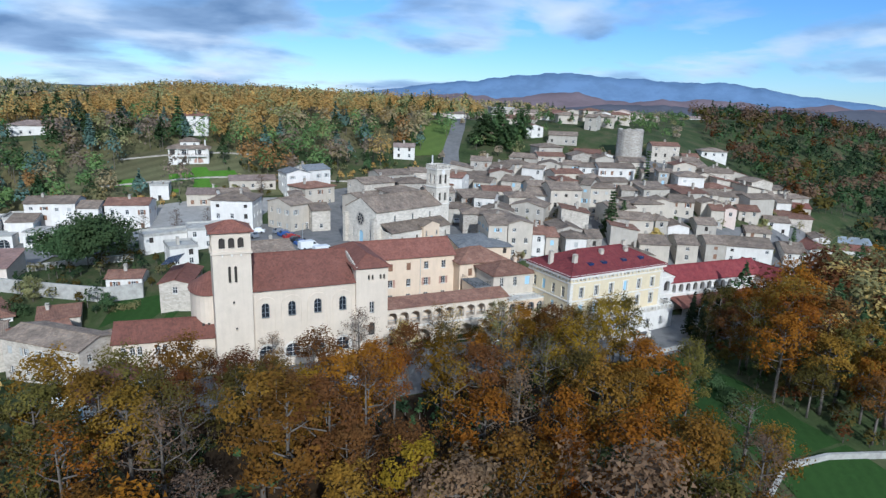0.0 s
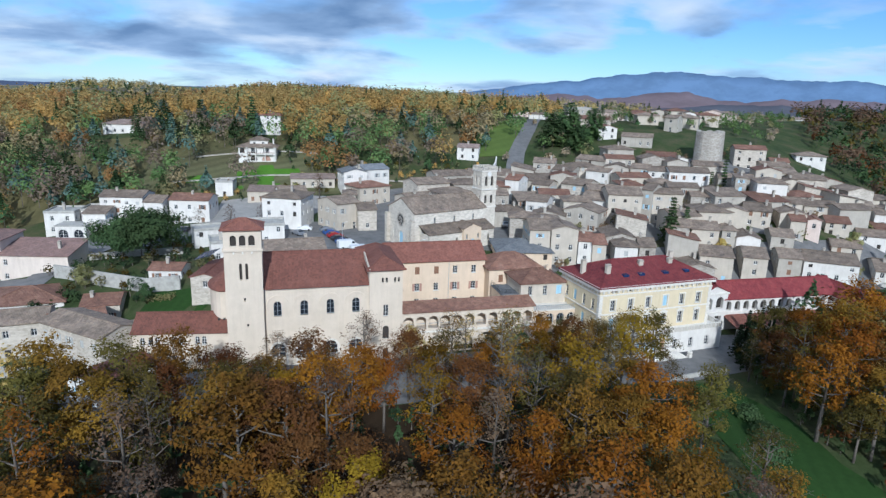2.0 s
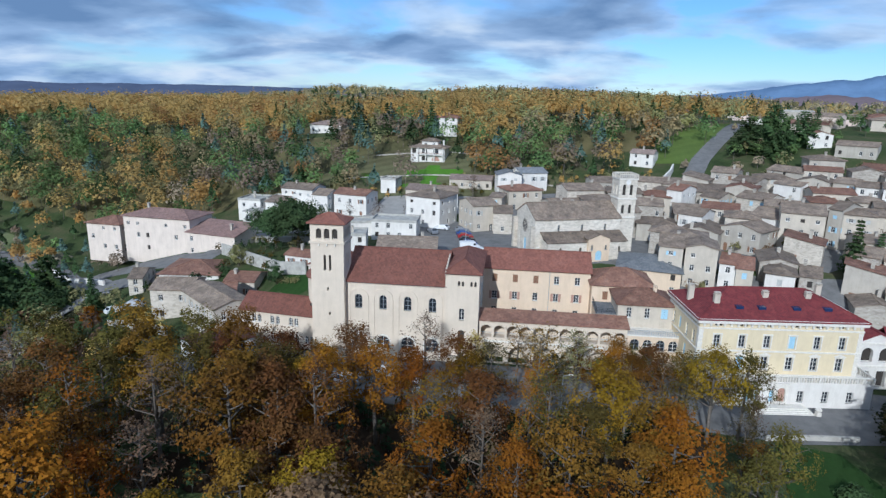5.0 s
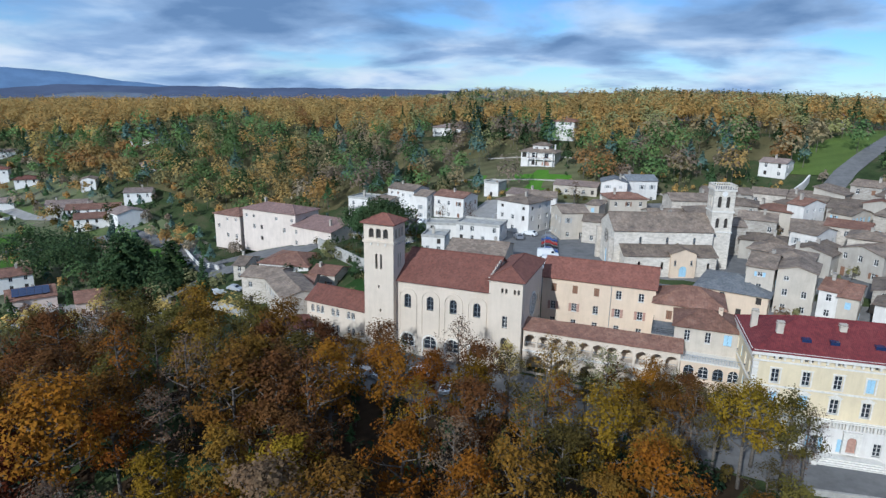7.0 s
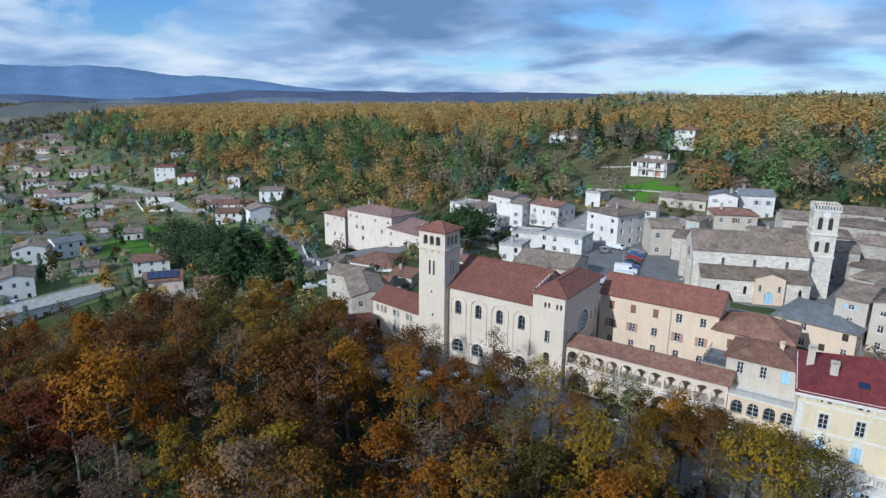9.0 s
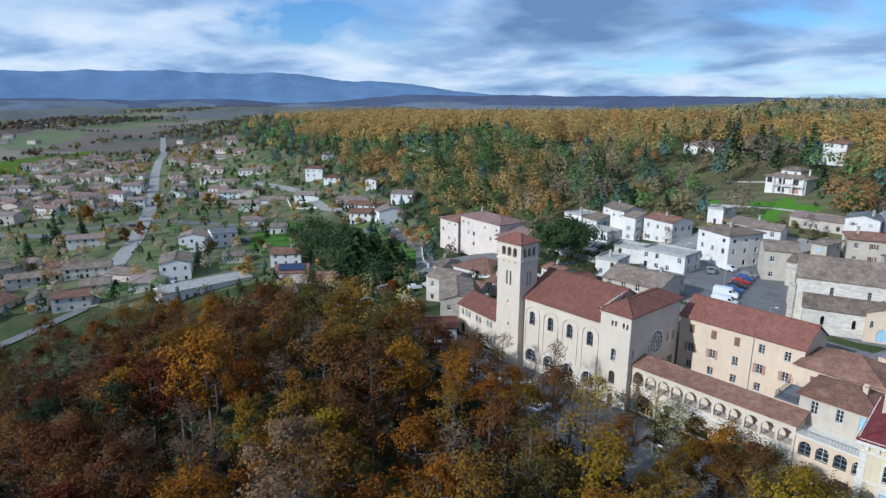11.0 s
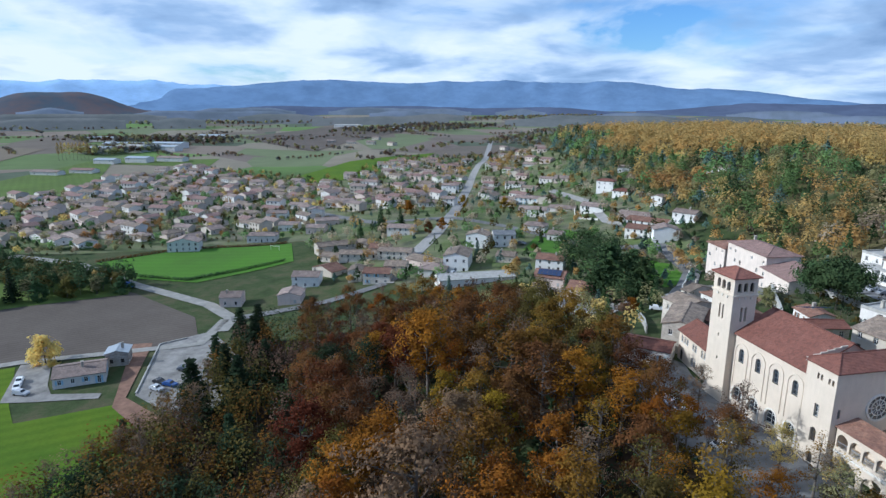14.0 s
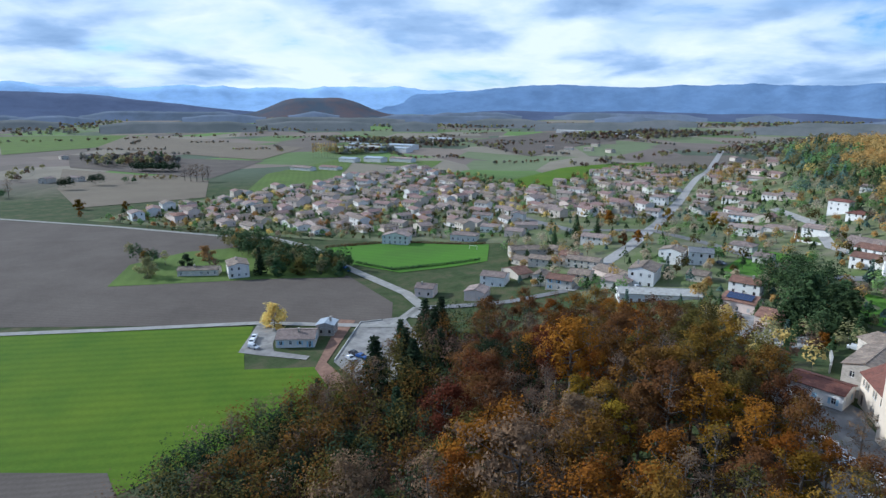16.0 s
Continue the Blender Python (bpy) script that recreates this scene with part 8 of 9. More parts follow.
walls(pt, W, D, EV, {"s": grid((2.0, 5.0), 5.0, 1.9, 2.6, True, "dark") + grid((2.0, 5.0), 0.4, 1.7, 3.0, False, "dark"), "e": grid((2.0, 4.6), 5.0, 1.7, 2.6, True, "dark")}, "white", 3.0, "sn", 1.5, depth=0.7)
part("roof", gable_roof(W, D, EV, 1.5, 0.35, "y"), M["tile_red"], pt)
bm = bmesh.new()
box(bm, -W / 2 - 0.2, W / 2 + 0.2, -D / 2 - 0.2, D / 2 + 0.2, 8.2, 8.55)
box(bm, -W / 2 - 0.15, W / 2 + 0.15, -D / 2 - 0.15, D / 2 + 0.15, 4.1, 4.4)
part("cornice", bm, M["trim"], pt)
gw = thing("gallery_wing", 120.8, 108.2, -0.5, -1.2, "long white arcaded wing under a dark red tiled roof", "building")
W, D, EV = 29.0, 7.0, 7.6
walls(gw, W, D, EV, {"s": grid([1.3 + 2.2 * i for i in range(13)], 4.7, 1.35, 2.1, True, "dark"), "n": grid((4, 10, 16, 22), 4.5, 1.0, 1.5, False, "glass")}, "white", 4.0, "", 0, depth=0.8)
part("roof", gable_roof(W, D, EV, 2.7, 0.45), M["tile_red"], gw)
bm = shed_roof(W - 3, 4.4, 2.5, 1.2, 0.3)
bmesh.ops.translate(bm, verts=bm.verts, vec=(-1.0, -D / 2 - 2.2, 0))
part("lean_to_roof", bm, M["tile_abbey"], gw)
bm = bmesh.new()
facade(bm, (-W / 2 + 0.5, -D / 2 - 4.2, 0), (1, 0, 0), W - 3.4, -4, 2.4, [(2 + 3.6 * i, 0.2, 1.4, 1.6, False) for i in range(7)], 0.3)
part("lean_to_wall", bm, M["cream"], gw)
bm = bmesh.new()
box(bm, -W / 2, W / 2, -D / 2 - 0.18, -D / 2 - 0.003, 4.25, 4.5)
box(bm, -W / 2, W / 2, -D / 2 - 0.22, -D / 2 - 0.003, 7.2, 7.5)
part("string_course", bm, M["trim"], gw)
eb = thing("gallery_pavilion", 137.5, 103.0, -0.8, -1.2, "white end pavilion with pediment and dark red roof", "building")
W, D, EV = 7.4, 18.6, 7.6
walls(eb, W, D, EV, {"w": grid((11.5, 13.2, 14.9), 4.2, 0.9, 1.7, True, "glass") + grid((4, 7), 4.2, 0.9, 1.7, False, "glass"), "s": grid((2.0, 5.4), 4.0, 0.9, 1.8, False, "glass")}, "white", 5.0, "sn", 1.9)
part("roof", gable_roof(W, D, EV, 1.9, 0.4, "y"), M["tile_red"], eb)
bm = bmesh.new()
box(bm, -W / 2 - 0.15, W / 2 + 0.15, -D / 2 - 0.15, -D / 2 - 0.003, 7.3, 7.6)
part("cornice", bm, M["trim"], eb)
chimney(eb, -2.0, -6.0, 8.6, 1.4, "white", 0.8)

# steps and planters before the mansion's door
st = thing("entrance_steps", 84.9, 94.2, 0, 5.5, "pale stone entrance steps with urns on their ends", "steps")
for i in range(4):
    bm = bmesh.new()
    box(bm, -4.6 + 0.3 * i, 4.6 - 0.3 * i, -1.6 + 0.35 * i, 1.0, 0.16 * i, 0.16 * (i + 1))
    part("step", bm, M["trim"], st)
for x in (-5.0, 5.0):
    bm = bmesh.new()
    box(bm, x - 0.35, x + 0.35, -1.9, -1.2, 0, 0.7)
    tube(bm, (x, -1.55, 0.7), (x, -1.55, 1.05), 0.18, 0.5, 10)
    tube(bm, (x, -1.55, 1.05), (x, -1.55, 1.25), 0.5, 0.44, 10)
    part("urn", bm, M["trim"], st)
nc = thing("shrine_niche", 84.8, 95.06, 0.9, 5.5, "white arched niche with a brick-red lining on the terrace wall", "niche")
bm = bmesh.new()
facade(bm, (-1.1, -0.35, 0), (1, 0, 0), 2.2, 0, 3.2, [(0.5, 0.3, 1.2, 2.4, True)], 0.3)
box(bm, -1.1, -0.9, -0.34, 0, 0, 3.2), box(bm, 0.9, 1.1, -0.34, 0, 0, 3.2), box(bm, -1.2, 1.2, -0.42, 0, 3.2, 3.4)
part("surround", bm, M["trim"], nc)
bm = bmesh.new()
box(bm, -0.62, 0.62, -0.05, -0.003, 0.3, 2.7)
part("lining", bm, M["shut_pink"], nc)

# ---- the hillside villa ----
vz = ground_z(8, 238)
vl = thing("villa", 8.5, 240.5, vz, -6, "white terraced villa with arched garage, balcony and tiled roofs", "house")
W, D, EV = 16.0, 9.0, 6.4
walls(vl, W, D, EV, {"s": grid((6.5, 11.8), 3.6, 2.6, 2.1, False, "glass") + grid((1.6,), 3.6, 2.0, 2.1, False, "dark") + grid((6.5,), 0.3, 2.8, 2.3, True, "dark") + grid((11.8,), 0.3, 3.6, 2.3, True, "shut_pink")}, "white", 3.0, "", 0)
part("roof", hip_roof(W, D, EV, 1.7, 0.9), M["tile_old"], vl)
bm = bmesh.new()
box(bm, -4.4, 7.6, -D / 2 - 1.6, -D / 2 - 0.003, 3.0, 3.25)
part("balcony", bm, M["white"], vl)
for x in (-4.2, -0.6, 3.4, 7.4):
    bm = bmesh.new()
    box(bm, x - 0.2, x + 0.2, -D / 2 - 1.5, -D / 2 - 1.1, 0, 6.3)
    part("pillar", bm, M["white"], vl)
bm = bmesh.new()
for z in (3.6, 3.85, 4.1):
    box(bm, -4.3, 7.5, -D / 2 - 1.55, -D / 2 - 1.5, z, z + 0.06)
part("railing", bm, M["shut_brown"], vl)
bm = bmesh.new()
for s in "sewn":
    o, ud, width = side(7.6, 5.4, s)
    facade(bm, o + Vector((0.5, 0.6, 0)), ud, width, 5.8, 9.2, [(1.2, 7.3, 1.2, 1.0, False), (5.0, 7.3, 1.2, 1.0, False)] if s == "s" else [], 0.2)
part("upper_wall", bm, M["white"], vl)
for u in (1.2, 5.0):
    window(vl, Vector((0.5 - 3.8, 0.6 - 2.7, 0)), Vector((1, 0, 0)), u, 7.3, 1.2, 1.0, False, "glass", 0.2, joined=True)
bm = hip_roof(7.6, 5.4, 9.2, 1.1, 0.6)
bmesh.ops.translate(bm, verts=bm.verts, vec=(0.5, 0.6, 0))
part("upper_roof", bm, M["tile_old"], vl)
chimney(vl, 6.4, 1.0, 7.6, 1.6, "white")
vl.scale = (0.83, 0.83, 0.83)


# ---- garden walls and hedges ----
def wall_run(name, pts, h, t, mat, label, category="wall", cap=True):
    """A free-standing wall along a line of the plan, stepping with the ground."""
    bm = bmesh.new()
    for (ax, ay), (bx, by) in zip(pts, pts[1:]):
        a, b = Vector((ax, ay, 0)), Vector((bx, by, 0))
        k = max(1, int((b - a).length / 6))
        d = (b - a).normalized()
        s = Vector((-d.y, d.x, 0)) * t / 2
        for i in range(k):
            p, q = a.lerp(b, i / k), a.lerp(b, (i + 1) / k)
            z0, z1 = ground_z(p.x, p.y), ground_z(q.x, q.y)
            lo = [p - s, q - s, q + s, p + s]
            zs = [z0, z1, z1, z0]
            v = [bm.verts.new((c.x, c.y, z - 1.5)) for c, z in zip(lo, zs)] + [bm.verts.new((c.x, c.y, z + h)) for c, z in zip(lo, zs)]
            for f in ((0, 3, 2, 1), (4, 5, 6, 7), (0, 1, 5, 4), (1, 2, 6, 5), (2, 3, 7, 6), (3, 0, 4, 7)):
                bm.faces.new([v[j] for j in f])
    return tagged(new(name, bm_mesh(name, bm, mat)), label, category)


wall_run("garden_wall", [(-34, 150), (-24.8, 143.7), (-18.4, 139.7), (-12.7, 135.4), (-5.5, 133)], 3.0, 0.5, M["concrete"], "tall weathered grey garden wall behind the abbey")
wall_run("garden_wall", [(-30, 162), (-18, 160), (-8, 157)], 1.6, 0.4, M["concrete"], "low grey wall along the square's gardens")
wall_run("garden_wall", [(-44, 116), (-34, 112), (-26, 108)], 2.0, 0.4, M["concrete"], "grey wall beside the old farm buildings")
wall_run("retaining_wall", [(70, 47.5), (77, 50.5), (85, 50), (95, 47.5), (108, 42)], 0.9, 0.5, M["concrete"], "curved pale stone wall bounding the lawn")
wall_run("parapet", [(79, 84.5), (86, 85.5), (92.5, 86)], 0.8, 0.4, M["concrete"], "low stone parapet at the forecourt's edge")
wall_run("retaining_wall", [(-104, 172), (-78, 152), (-62, 141)], 1.6, 0.35, M["white"], "white rendered wall along the lane")
wall_run("garden_wall", [(-232, 178), (-212, 170), (-196, 176)], 1.2, 0.3, M["white"], "white rendered garden wall")
wall_run("retaining_wall", [(92, 217), (95, 222), (97, 227)], 2.6, 0.5, M["white"], "white retaining wall beside the hill road")
wall_run("field_wall", [(-20, 226), (20, 224), (60, 216)], 0.6, 0.5, M["stone2"], "dry stone terrace wall on the grassy slope")
wall_run("field_wall", [(-14, 246), (-2, 246), (20, 245), (30, 243)], 0.6, 0.5, M["stone2"], "stone terrace wall below the villa")
wall_run("kerb_wall", [(-57, -22), (-92, -23.5), (-96, -16)], 0.5, 0.4, M["concrete"], "low concrete block edging of the car park")


def hedge(pts, h, t, leaf, label, seed):
    """A clipped hedge: a run of leaf sprays round a dark core."""
    g = random.Random(seed)
    spots = []
    for (ax, ay), (bx, by) in zip(pts, pts[1:]):
        a, b = Vector((ax, ay, 0)), Vector((bx, by, 0))
        k = max(2, int((b - a).length / 0.7))
        for i in range(k):
            p = a.lerp(b, i / k)
            for z in range(max(1, int(h / 0.7))):
                spots.append(Vector((p.x + g.uniform(-t / 3, t / 3), p.y + g.uniform(-t / 3, t / 3), ground_z(p.x, p.y) + 0.4 + z * 0.7)))
    v, f = sprays(g, spots, 14, 0.75, 0.45)
    return tagged(new("hedge", from_arrays("hedge", v, f, LEAF[leaf])), label, "hedge")


hedge([(-14, 169), (-10, 167), (-7.5, 165)], 3.6, 2.6, "bright", "tall green clipped hedge by the square", 1)
hedge([(-30, 140), (-26, 136)], 2.6, 1.6, "green", "dark green hedge by the garden wall", 2)
hedge([(-176, -50), (-166, -28), (-190, 12)], 1.4, 1.2, "green", "low hedge along the playing field", 3)
hedge([(-206, -76), (-226, -42), (-228, 12)], 1.6, 1.2, "rust", "brown hedge along the playing field", 4)
hedge([(-250, -150), (-236, -100), (-232, -80)], 1.5, 1.2, "green", "dark hedge bounding the estate", 5)
hedge([(-12, 131), (-6, 130)], 1.5, 1.8, "olive", "yellowing shrub border in the walled garden", 6)
hedge([(-270, 108), (-300, 118), (-330, 128)], 1.8, 1.4, "green", "clipped evergreen hedge by the road", 7)
hedge([(-134, 182), (-150, 190)], 1.6, 1.3, "green", "clipped evergreen garden hedge", 8)


def ball(x, y, r, seed):
    g = random.Random(seed)
    spots = []
    for _ in range(46):
        d = Vector((g.gauss(0, 1), g.gauss(0, 1), abs(g.gauss(0, 1)))).normalized() * r * 0.82
        spots.append(Vector((x, y, ground_z(x, y) + 0.3)) + d)
    v, f = sprays(g, spots, 16, 0.8, 0.4)
    tagged(new("bush", from_arrays("bush", v, f, LEAF["green"])), "dark green clipped round bush on the lawn", "bush", "clipped bushes")


for i, (x, y) in enumerate(((84.5, 71), (83, 66), (80.5, 61))):
    ball(x, y, 2.0, 60 + i)

# ---- single trees ----
SINGLE = "trees by the houses"
for k, x, y, s, lf, lab in (
        ("pine", -20.6, 153, 1.0, "green", "round-headed umbrella pine by the square"), ("pine", -14.2, 152, 1.15, "green", "round-headed umbrella pine by the square"), ("pine", -17.4, 157, 0.9, "green", "round-headed umbrella pine by the square"),
        ("small0", -26, 142, 0.8, "olive", "yellowing garden shrub tree"), ("small1", -12, 131, 0.6, "green", "dark rounded garden shrub"), ("small0", -8, 122, 0.45, "olive", "yellowing round bush in the walled garden"),
        ("cedar", -79, 124, 1.05, "green", "huge dark spreading cedar above the gardens"), ("cedar", -70, 132, 0.8, "green", "dark spreading cedar in a garden"), ("cedar", -84, 134, 0.9, "green", "dark spreading cedar in a garden"), ("cedar", -74, 118, 0.7, "green", "dark spreading cedar in a garden"), ("cedar", -92, 140, 0.75, "green", "dark spreading cedar in a garden"), ("fir0", -62, 112, 0.6, "bluegreen", "blue-green conifer in the school yard"), ("fir1", -56, 128, 0.75, "green", "dark conifer beside the lane"),
        ("fir0", -133, 168, 0.75, "bluegreen", "blue-green spruce on a lawn"), ("fir1", -140, 94, 0.7, "bluegreen", "blue-green spruce between houses"), ("fir0", -96, 72, 0.7, "bluegreen", "blue-green conifer at the wood's edge"),
        ("fir1", -222, 62, 1.25, "green", "tall dark conifer among the houses"), ("fir0", -232, 74, 0.9, "green", "dark conifer among the houses"), ("fir1", -214, 50, 0.8, "green", "dark conifer among the houses"),
        ("cypress", -176, 126, 0.95, "green", "slim dark cypress by a house"), ("cypress", -232, 206, 1.0, "green", "slim dark cypress by a villa"), ("cypress", 160, 176, 1.1, "green", "slim dark cypress in the old village"), ("cypress", 152, 172, 0.8, "green", "slim dark cypress in the old village"),
        ("fir0", 116, 140, 0.95, "green", "dark fir among the village roofs"), ("fir1", 122, 142, 0.75, "green", "dark fir among the village roofs"), ("small0", 150, 166, 0.8, "olive", "garden tree among the roofs"), ("small1", 172, 134, 0.8, "olive", "garden tree among the roofs"),
        ("small1", 198, 142, 0.9, "yellow", "yellow-leaved tree among the roofs"), ("small0", 240, 186, 1.0, "yellow", "yellow-leaved tree above the roofs"), ("fir0", 178, 128, 0.6, "green", "dark conifer beside the white hall"), ("small1", 128, 134, 0.7, "ochre", "ochre climbing shrub by the houses"),
        ("cedar", 124, 236, 0.8, "green", "dark evergreen beside the hill road"), ("cedar", 136, 246, 0.85, "green", "dark evergreen beside the hill road"), ("cedar", 142, 236, 0.75, "green", "dark evergreen beside the hill road"), ("cedar", 131, 228, 0.6, "green", "dark evergreen beside the hill road"), ("fir1", 150, 244, 0.9, "green", "dark conifer beside the hill road"), ("fir0", 133, 232, 0.8, "green", "dark conifer beside the hill road"),
        ("fir0", 6, 262, 1.25, "green", "tall dark conifer above the villa"), ("fir1", -14, 268, 1.1, "green", "tall dark conifer above the villa"), ("fir0", -24, 262, 1.0, "bluegreen", "blue-green conifer above the villa"), ("cedar", -30, 282, 0.8, "bluegreen", "blue-green cedar on the hillside"), ("fir1", -38, 270, 1.0, "green", "dark conifer on the hillside"),
        ("small1", -82.5, -53, 1.9, "ochre", "round yellow-leaved tree by the bungalow"), ("small0", -196, -124, 1.1, "ochre", "ochre-leaved tree by the farmhouse"), ("oak1", -152, -150, 0.5, "yellow", "yellowing tree by the farm"), ("oak2", -156, -142, 0.45, "olive", "olive-green tree by the farm"), ("fir1", -190, -108, 1.0, "green", "dark conifer by the farmhouse"), ("cedar", -184, -100, 0.6, "green", "dark evergreen by the farmhouse"),
        ("fir1", -147, -88, 1.15, "fir", "dark tall conifer by the farmhouse"), ("small0", -148, -79, 1.5, "green", "dark round evergreen by the farm"), ("small1", -150, -70, 1.4, "moss", "fading dull-green tree by the farm"), ("oak2", -153, -60, 0.5, "olive", "olive-green tree by the farm"), ("small0", -153, -51, 1.5, "green", "dark round evergreen by the farm"), ("small1", -135, -138, 1.7, "olive", "pale yellow-green tree by the farm"), ("small0", -146, -124, 1.2, "fir", "dark bush behind the farm's low wing"), ("thin1", -152, -116, 0.55, "bare", "bare tree behind the farm's low wing"), ("small1", -170, -128, 1.6, "russet", "orange-brown tree behind the farm"), ("oak3", -176, -86, 0.55, "green", "dark green tree by the farm"), ("oak4", -168, -72, 0.5, "olive", "olive-green tree by the farm"), ("oak0", -160, -62, 0.5, "ochre", "ochre-leaved tree by the farm"), ("oak5", -172, -62, 0.5, "green", "dark green tree by the farm"), ("oak2", -150, -112, 0.4, "bare", "bare grey tree by the farm"),
        ("thin0", -340, -400, 1.0, "bare", "bare tree beside the fields"), ("thin0", -465, -314, 1.05, "bare", "tall bare tree in a row by the fields"), ("thin1", -466, -308, 1.1, "bare", "tall bare tree in a row by the fields"), ("thin2", -467, -302, 1.1, "bare", "tall bare tree in a row by the fields"), ("thin0", -468, -296, 1.05, "bare", "tall bare tree in a row by the fields"), ("thin1", -469, -291, 0.95, "bare", "tall bare tree in a row by the fields"), ("small1", -296, -300, 1.4, "yellow", "broad golden bush at the estate's edge"), ("small0", -264, -274, 0.7, "orange", "low orange bush at the estate's edge"), ("oak4", -439, 205, 0.95, "ochre", "big golden oak by the road"), ("oak2", -430, 156, 0.85, "ochre", "big golden oak by the road"), ("oak0", -446, 150, 0.8, "ochre", "big golden oak by the road"), ("small1", -274, 85, 1.5, "orange", "orange-leaved tree among the houses"),
        ("small0", -296, -262, 1.0, "yellow", "yellow-leaved tree on the estate"), ("small1", -250, -186, 0.8, "ochre", "ochre-leaved tree on the estate"), ("small0", -272, 120, 1.2, "yellow", "yellow-leaved tree by the road"), ("small1", -255, 142, 1.2, "yellow", "yellow-leaved tree by the houses"), ("oak1", -330, 106, 0.6, "ochre", "ochre tree by the road"), ("oak2", -420, 190, 0.8, "ochre", "ochre tree by the road"), ("oak3", -440, 200, 0.8, "ochre", "ochre tree by the road"), ("oak0", -460, 192, 0.75, "ochre", "ochre tree by the road"),
        ("small1", -205, 92, 1.0, "orange", "orange-leaved shrub tree by a house"), ("small0", -200, 84, 1.0, "rust", "rust-leaved shrub tree by a house"), ("small1", -112, 100, 0.8, "yellow", "yellow-leaved tree by the long shed"), ("small0", -120, 104, 0.7, "ochre", "ochre tree by the long shed"), ("small1", -48, 116, 0.8, "orange", "orange-leaved small tree in a garden"),
        ("thin0", -6, 174, 0.45, "bare", "bare pollarded plane tree in the car park"), ("thin1", 2, 176, 0.45, "bare", "bare pollarded plane tree in the car park"), ("thin2", -14, 172, 0.45, "bare", "bare pollarded plane tree in the car park"), ("thin0", 10, 180, 0.4, "bare", "bare pollarded plane tree in the car park"), ("thin1", 28, 204, 0.55, "bare", "bare tree behind the square"),
        ("thin2", 14, 96, 0.6, "bare", "slender bare tree in the forecourt"), ("thin1", 28, 94, 0.75, "bare", "slender bare tree in the forecourt"), ("oak4", 36, 95, 0.55, "ochre", "small ochre tree before the gallery"), ("thin0", 46, 96, 0.7, "ochre", "thin ochre tree before the gallery"), ("thin0", 60, 96, 0.6, "bare", "bare tree before the gallery"), ("small0", 58, 100, 0.7, "green", "dark green shrub before the gallery"), ("thin1", 52, 90, 0.8, "olive", "thin yellowing tree before the gallery")):
    tree(k, x, y, s, lf, lab, z=ground_z(x, y) - (1.9 * s if k[:5] == "small" and s > 1.3 else 0.0), group=SINGLE)
for i in range(9):
    x, y = -748 - i * 0.8, -281 + i * 4.0
    t = tree("oak%d" % (i % 5), x, y, 0.9, "ochre", "tall golden poplar in a row", z=ground_z(x, y), group="poplar row")
    t.scale = (0.5, 0.5, 1.35)


# ---- cars ----
def car_meshes(kind):
    """Body, glass and one wheel of a car, nose towards +x."""
    L, Wd, Hh = (5.2, 1.95, 2.2) if kind == "van" else (4.2, 1.75, 1.45)
    if kind == "van":
        low = [(-2.6, 0.35), (2.6, 0.35), (2.6, 0.85), (2.45, 1.05), (1.75, 1.25), (1.25, 2.0), (1.0, 2.15), (-2.5, 2.15), (-2.6, 2.0)]
    else:
        low = [(-2.1, 0.3), (2.1, 0.3), (2.1, 0.65), (1.95, 0.8), (0.95, 0.92), (0.3, 1.4), (-1.1, 1.45), (-1.75, 1.0), (-2.05, 0.9)]
    bm = bmesh.new()
    n = len(low)
    rows = []
    for f, inset in ((-1, 0.12), (-0.97, 0.0), (0.97, 0.0), (1, 0.12)):
        rows.append([bm.verts.new((x * (1 - inset * 0.12), f * Wd / 2 * (1 - (0.16 if z > 1.0 else 0) * 0.6), z - inset * 0.2 * (1 if z > 1 else 0))) for x, z in low])
    for a, b in zip(rows, rows[1:]):
        for i in range(n):
            j = (i + 1) % n
            bm.faces.new((a[i], a[j], b[j], b[i]))
    bm.faces.new(rows[0]), bm.faces.new(rows[-1][::-1])
    bmesh.ops.recalc_face_normals(bm, faces=bm.faces[:])
    body = bm_mesh("body", bm, M["paint_white"])
    g = bmesh.new()
    if kind == "van":
        quad(g, (1.72, -0.78, 1.30), (1.72, 0.78, 1.30), (1.30, 0.74, 1.96), (1.30, -0.74, 1.96))
        for s in (-1, 1):
            quad(g, (1.55, s * 0.90, 1.3), (0.75, s * 0.90, 1.3), (0.75, s * 0.89, 1.85), (1.25, s * 0.89, 1.85))
    else:
        quad(g, (0.93, -0.68, 0.97), (0.93, 0.68, 0.97), (0.36, 0.64, 1.38), (0.36, -0.64, 1.38))
        quad(g, (-1.72, -0.68, 1.06), (-1.72, 0.68, 1.06), (-1.18, 0.64, 1.42), (-1.18, -0.64, 1.42))
        for s in (-1, 1):
            quad(g, (0.75, s * 0.81, 0.98), (-1.5, s * 0.81, 1.02), (-1.05, s * 0.80, 1.36), (0.25, s * 0.80, 1.34))
    glass = bm_mesh("windows", g, M["glass"])
    w = bmesh.new()
    tube(w, (0, -0.1, 0), (0, 0.1, 0), 0.31, 0.31, 12)
    return body, glass, bm_mesh("wheel", w, M["black"]), (L, Wd)


for nm, c in (("paint_white", (0.78, 0.78, 0.77)), ("paint_grey", (0.22, 0.23, 0.25)), ("paint_black", (0.03, 0.03, 0.035)), ("paint_blue", (0.04, 0.09, 0.26)), ("paint_silver", (0.45, 0.46, 0.48)), ("paint_red", (0.30, 0.03, 0.03))):
    M[nm] = plain_mat(nm, c, 0.25, 0.1, vary=0.05, spec=0.6)
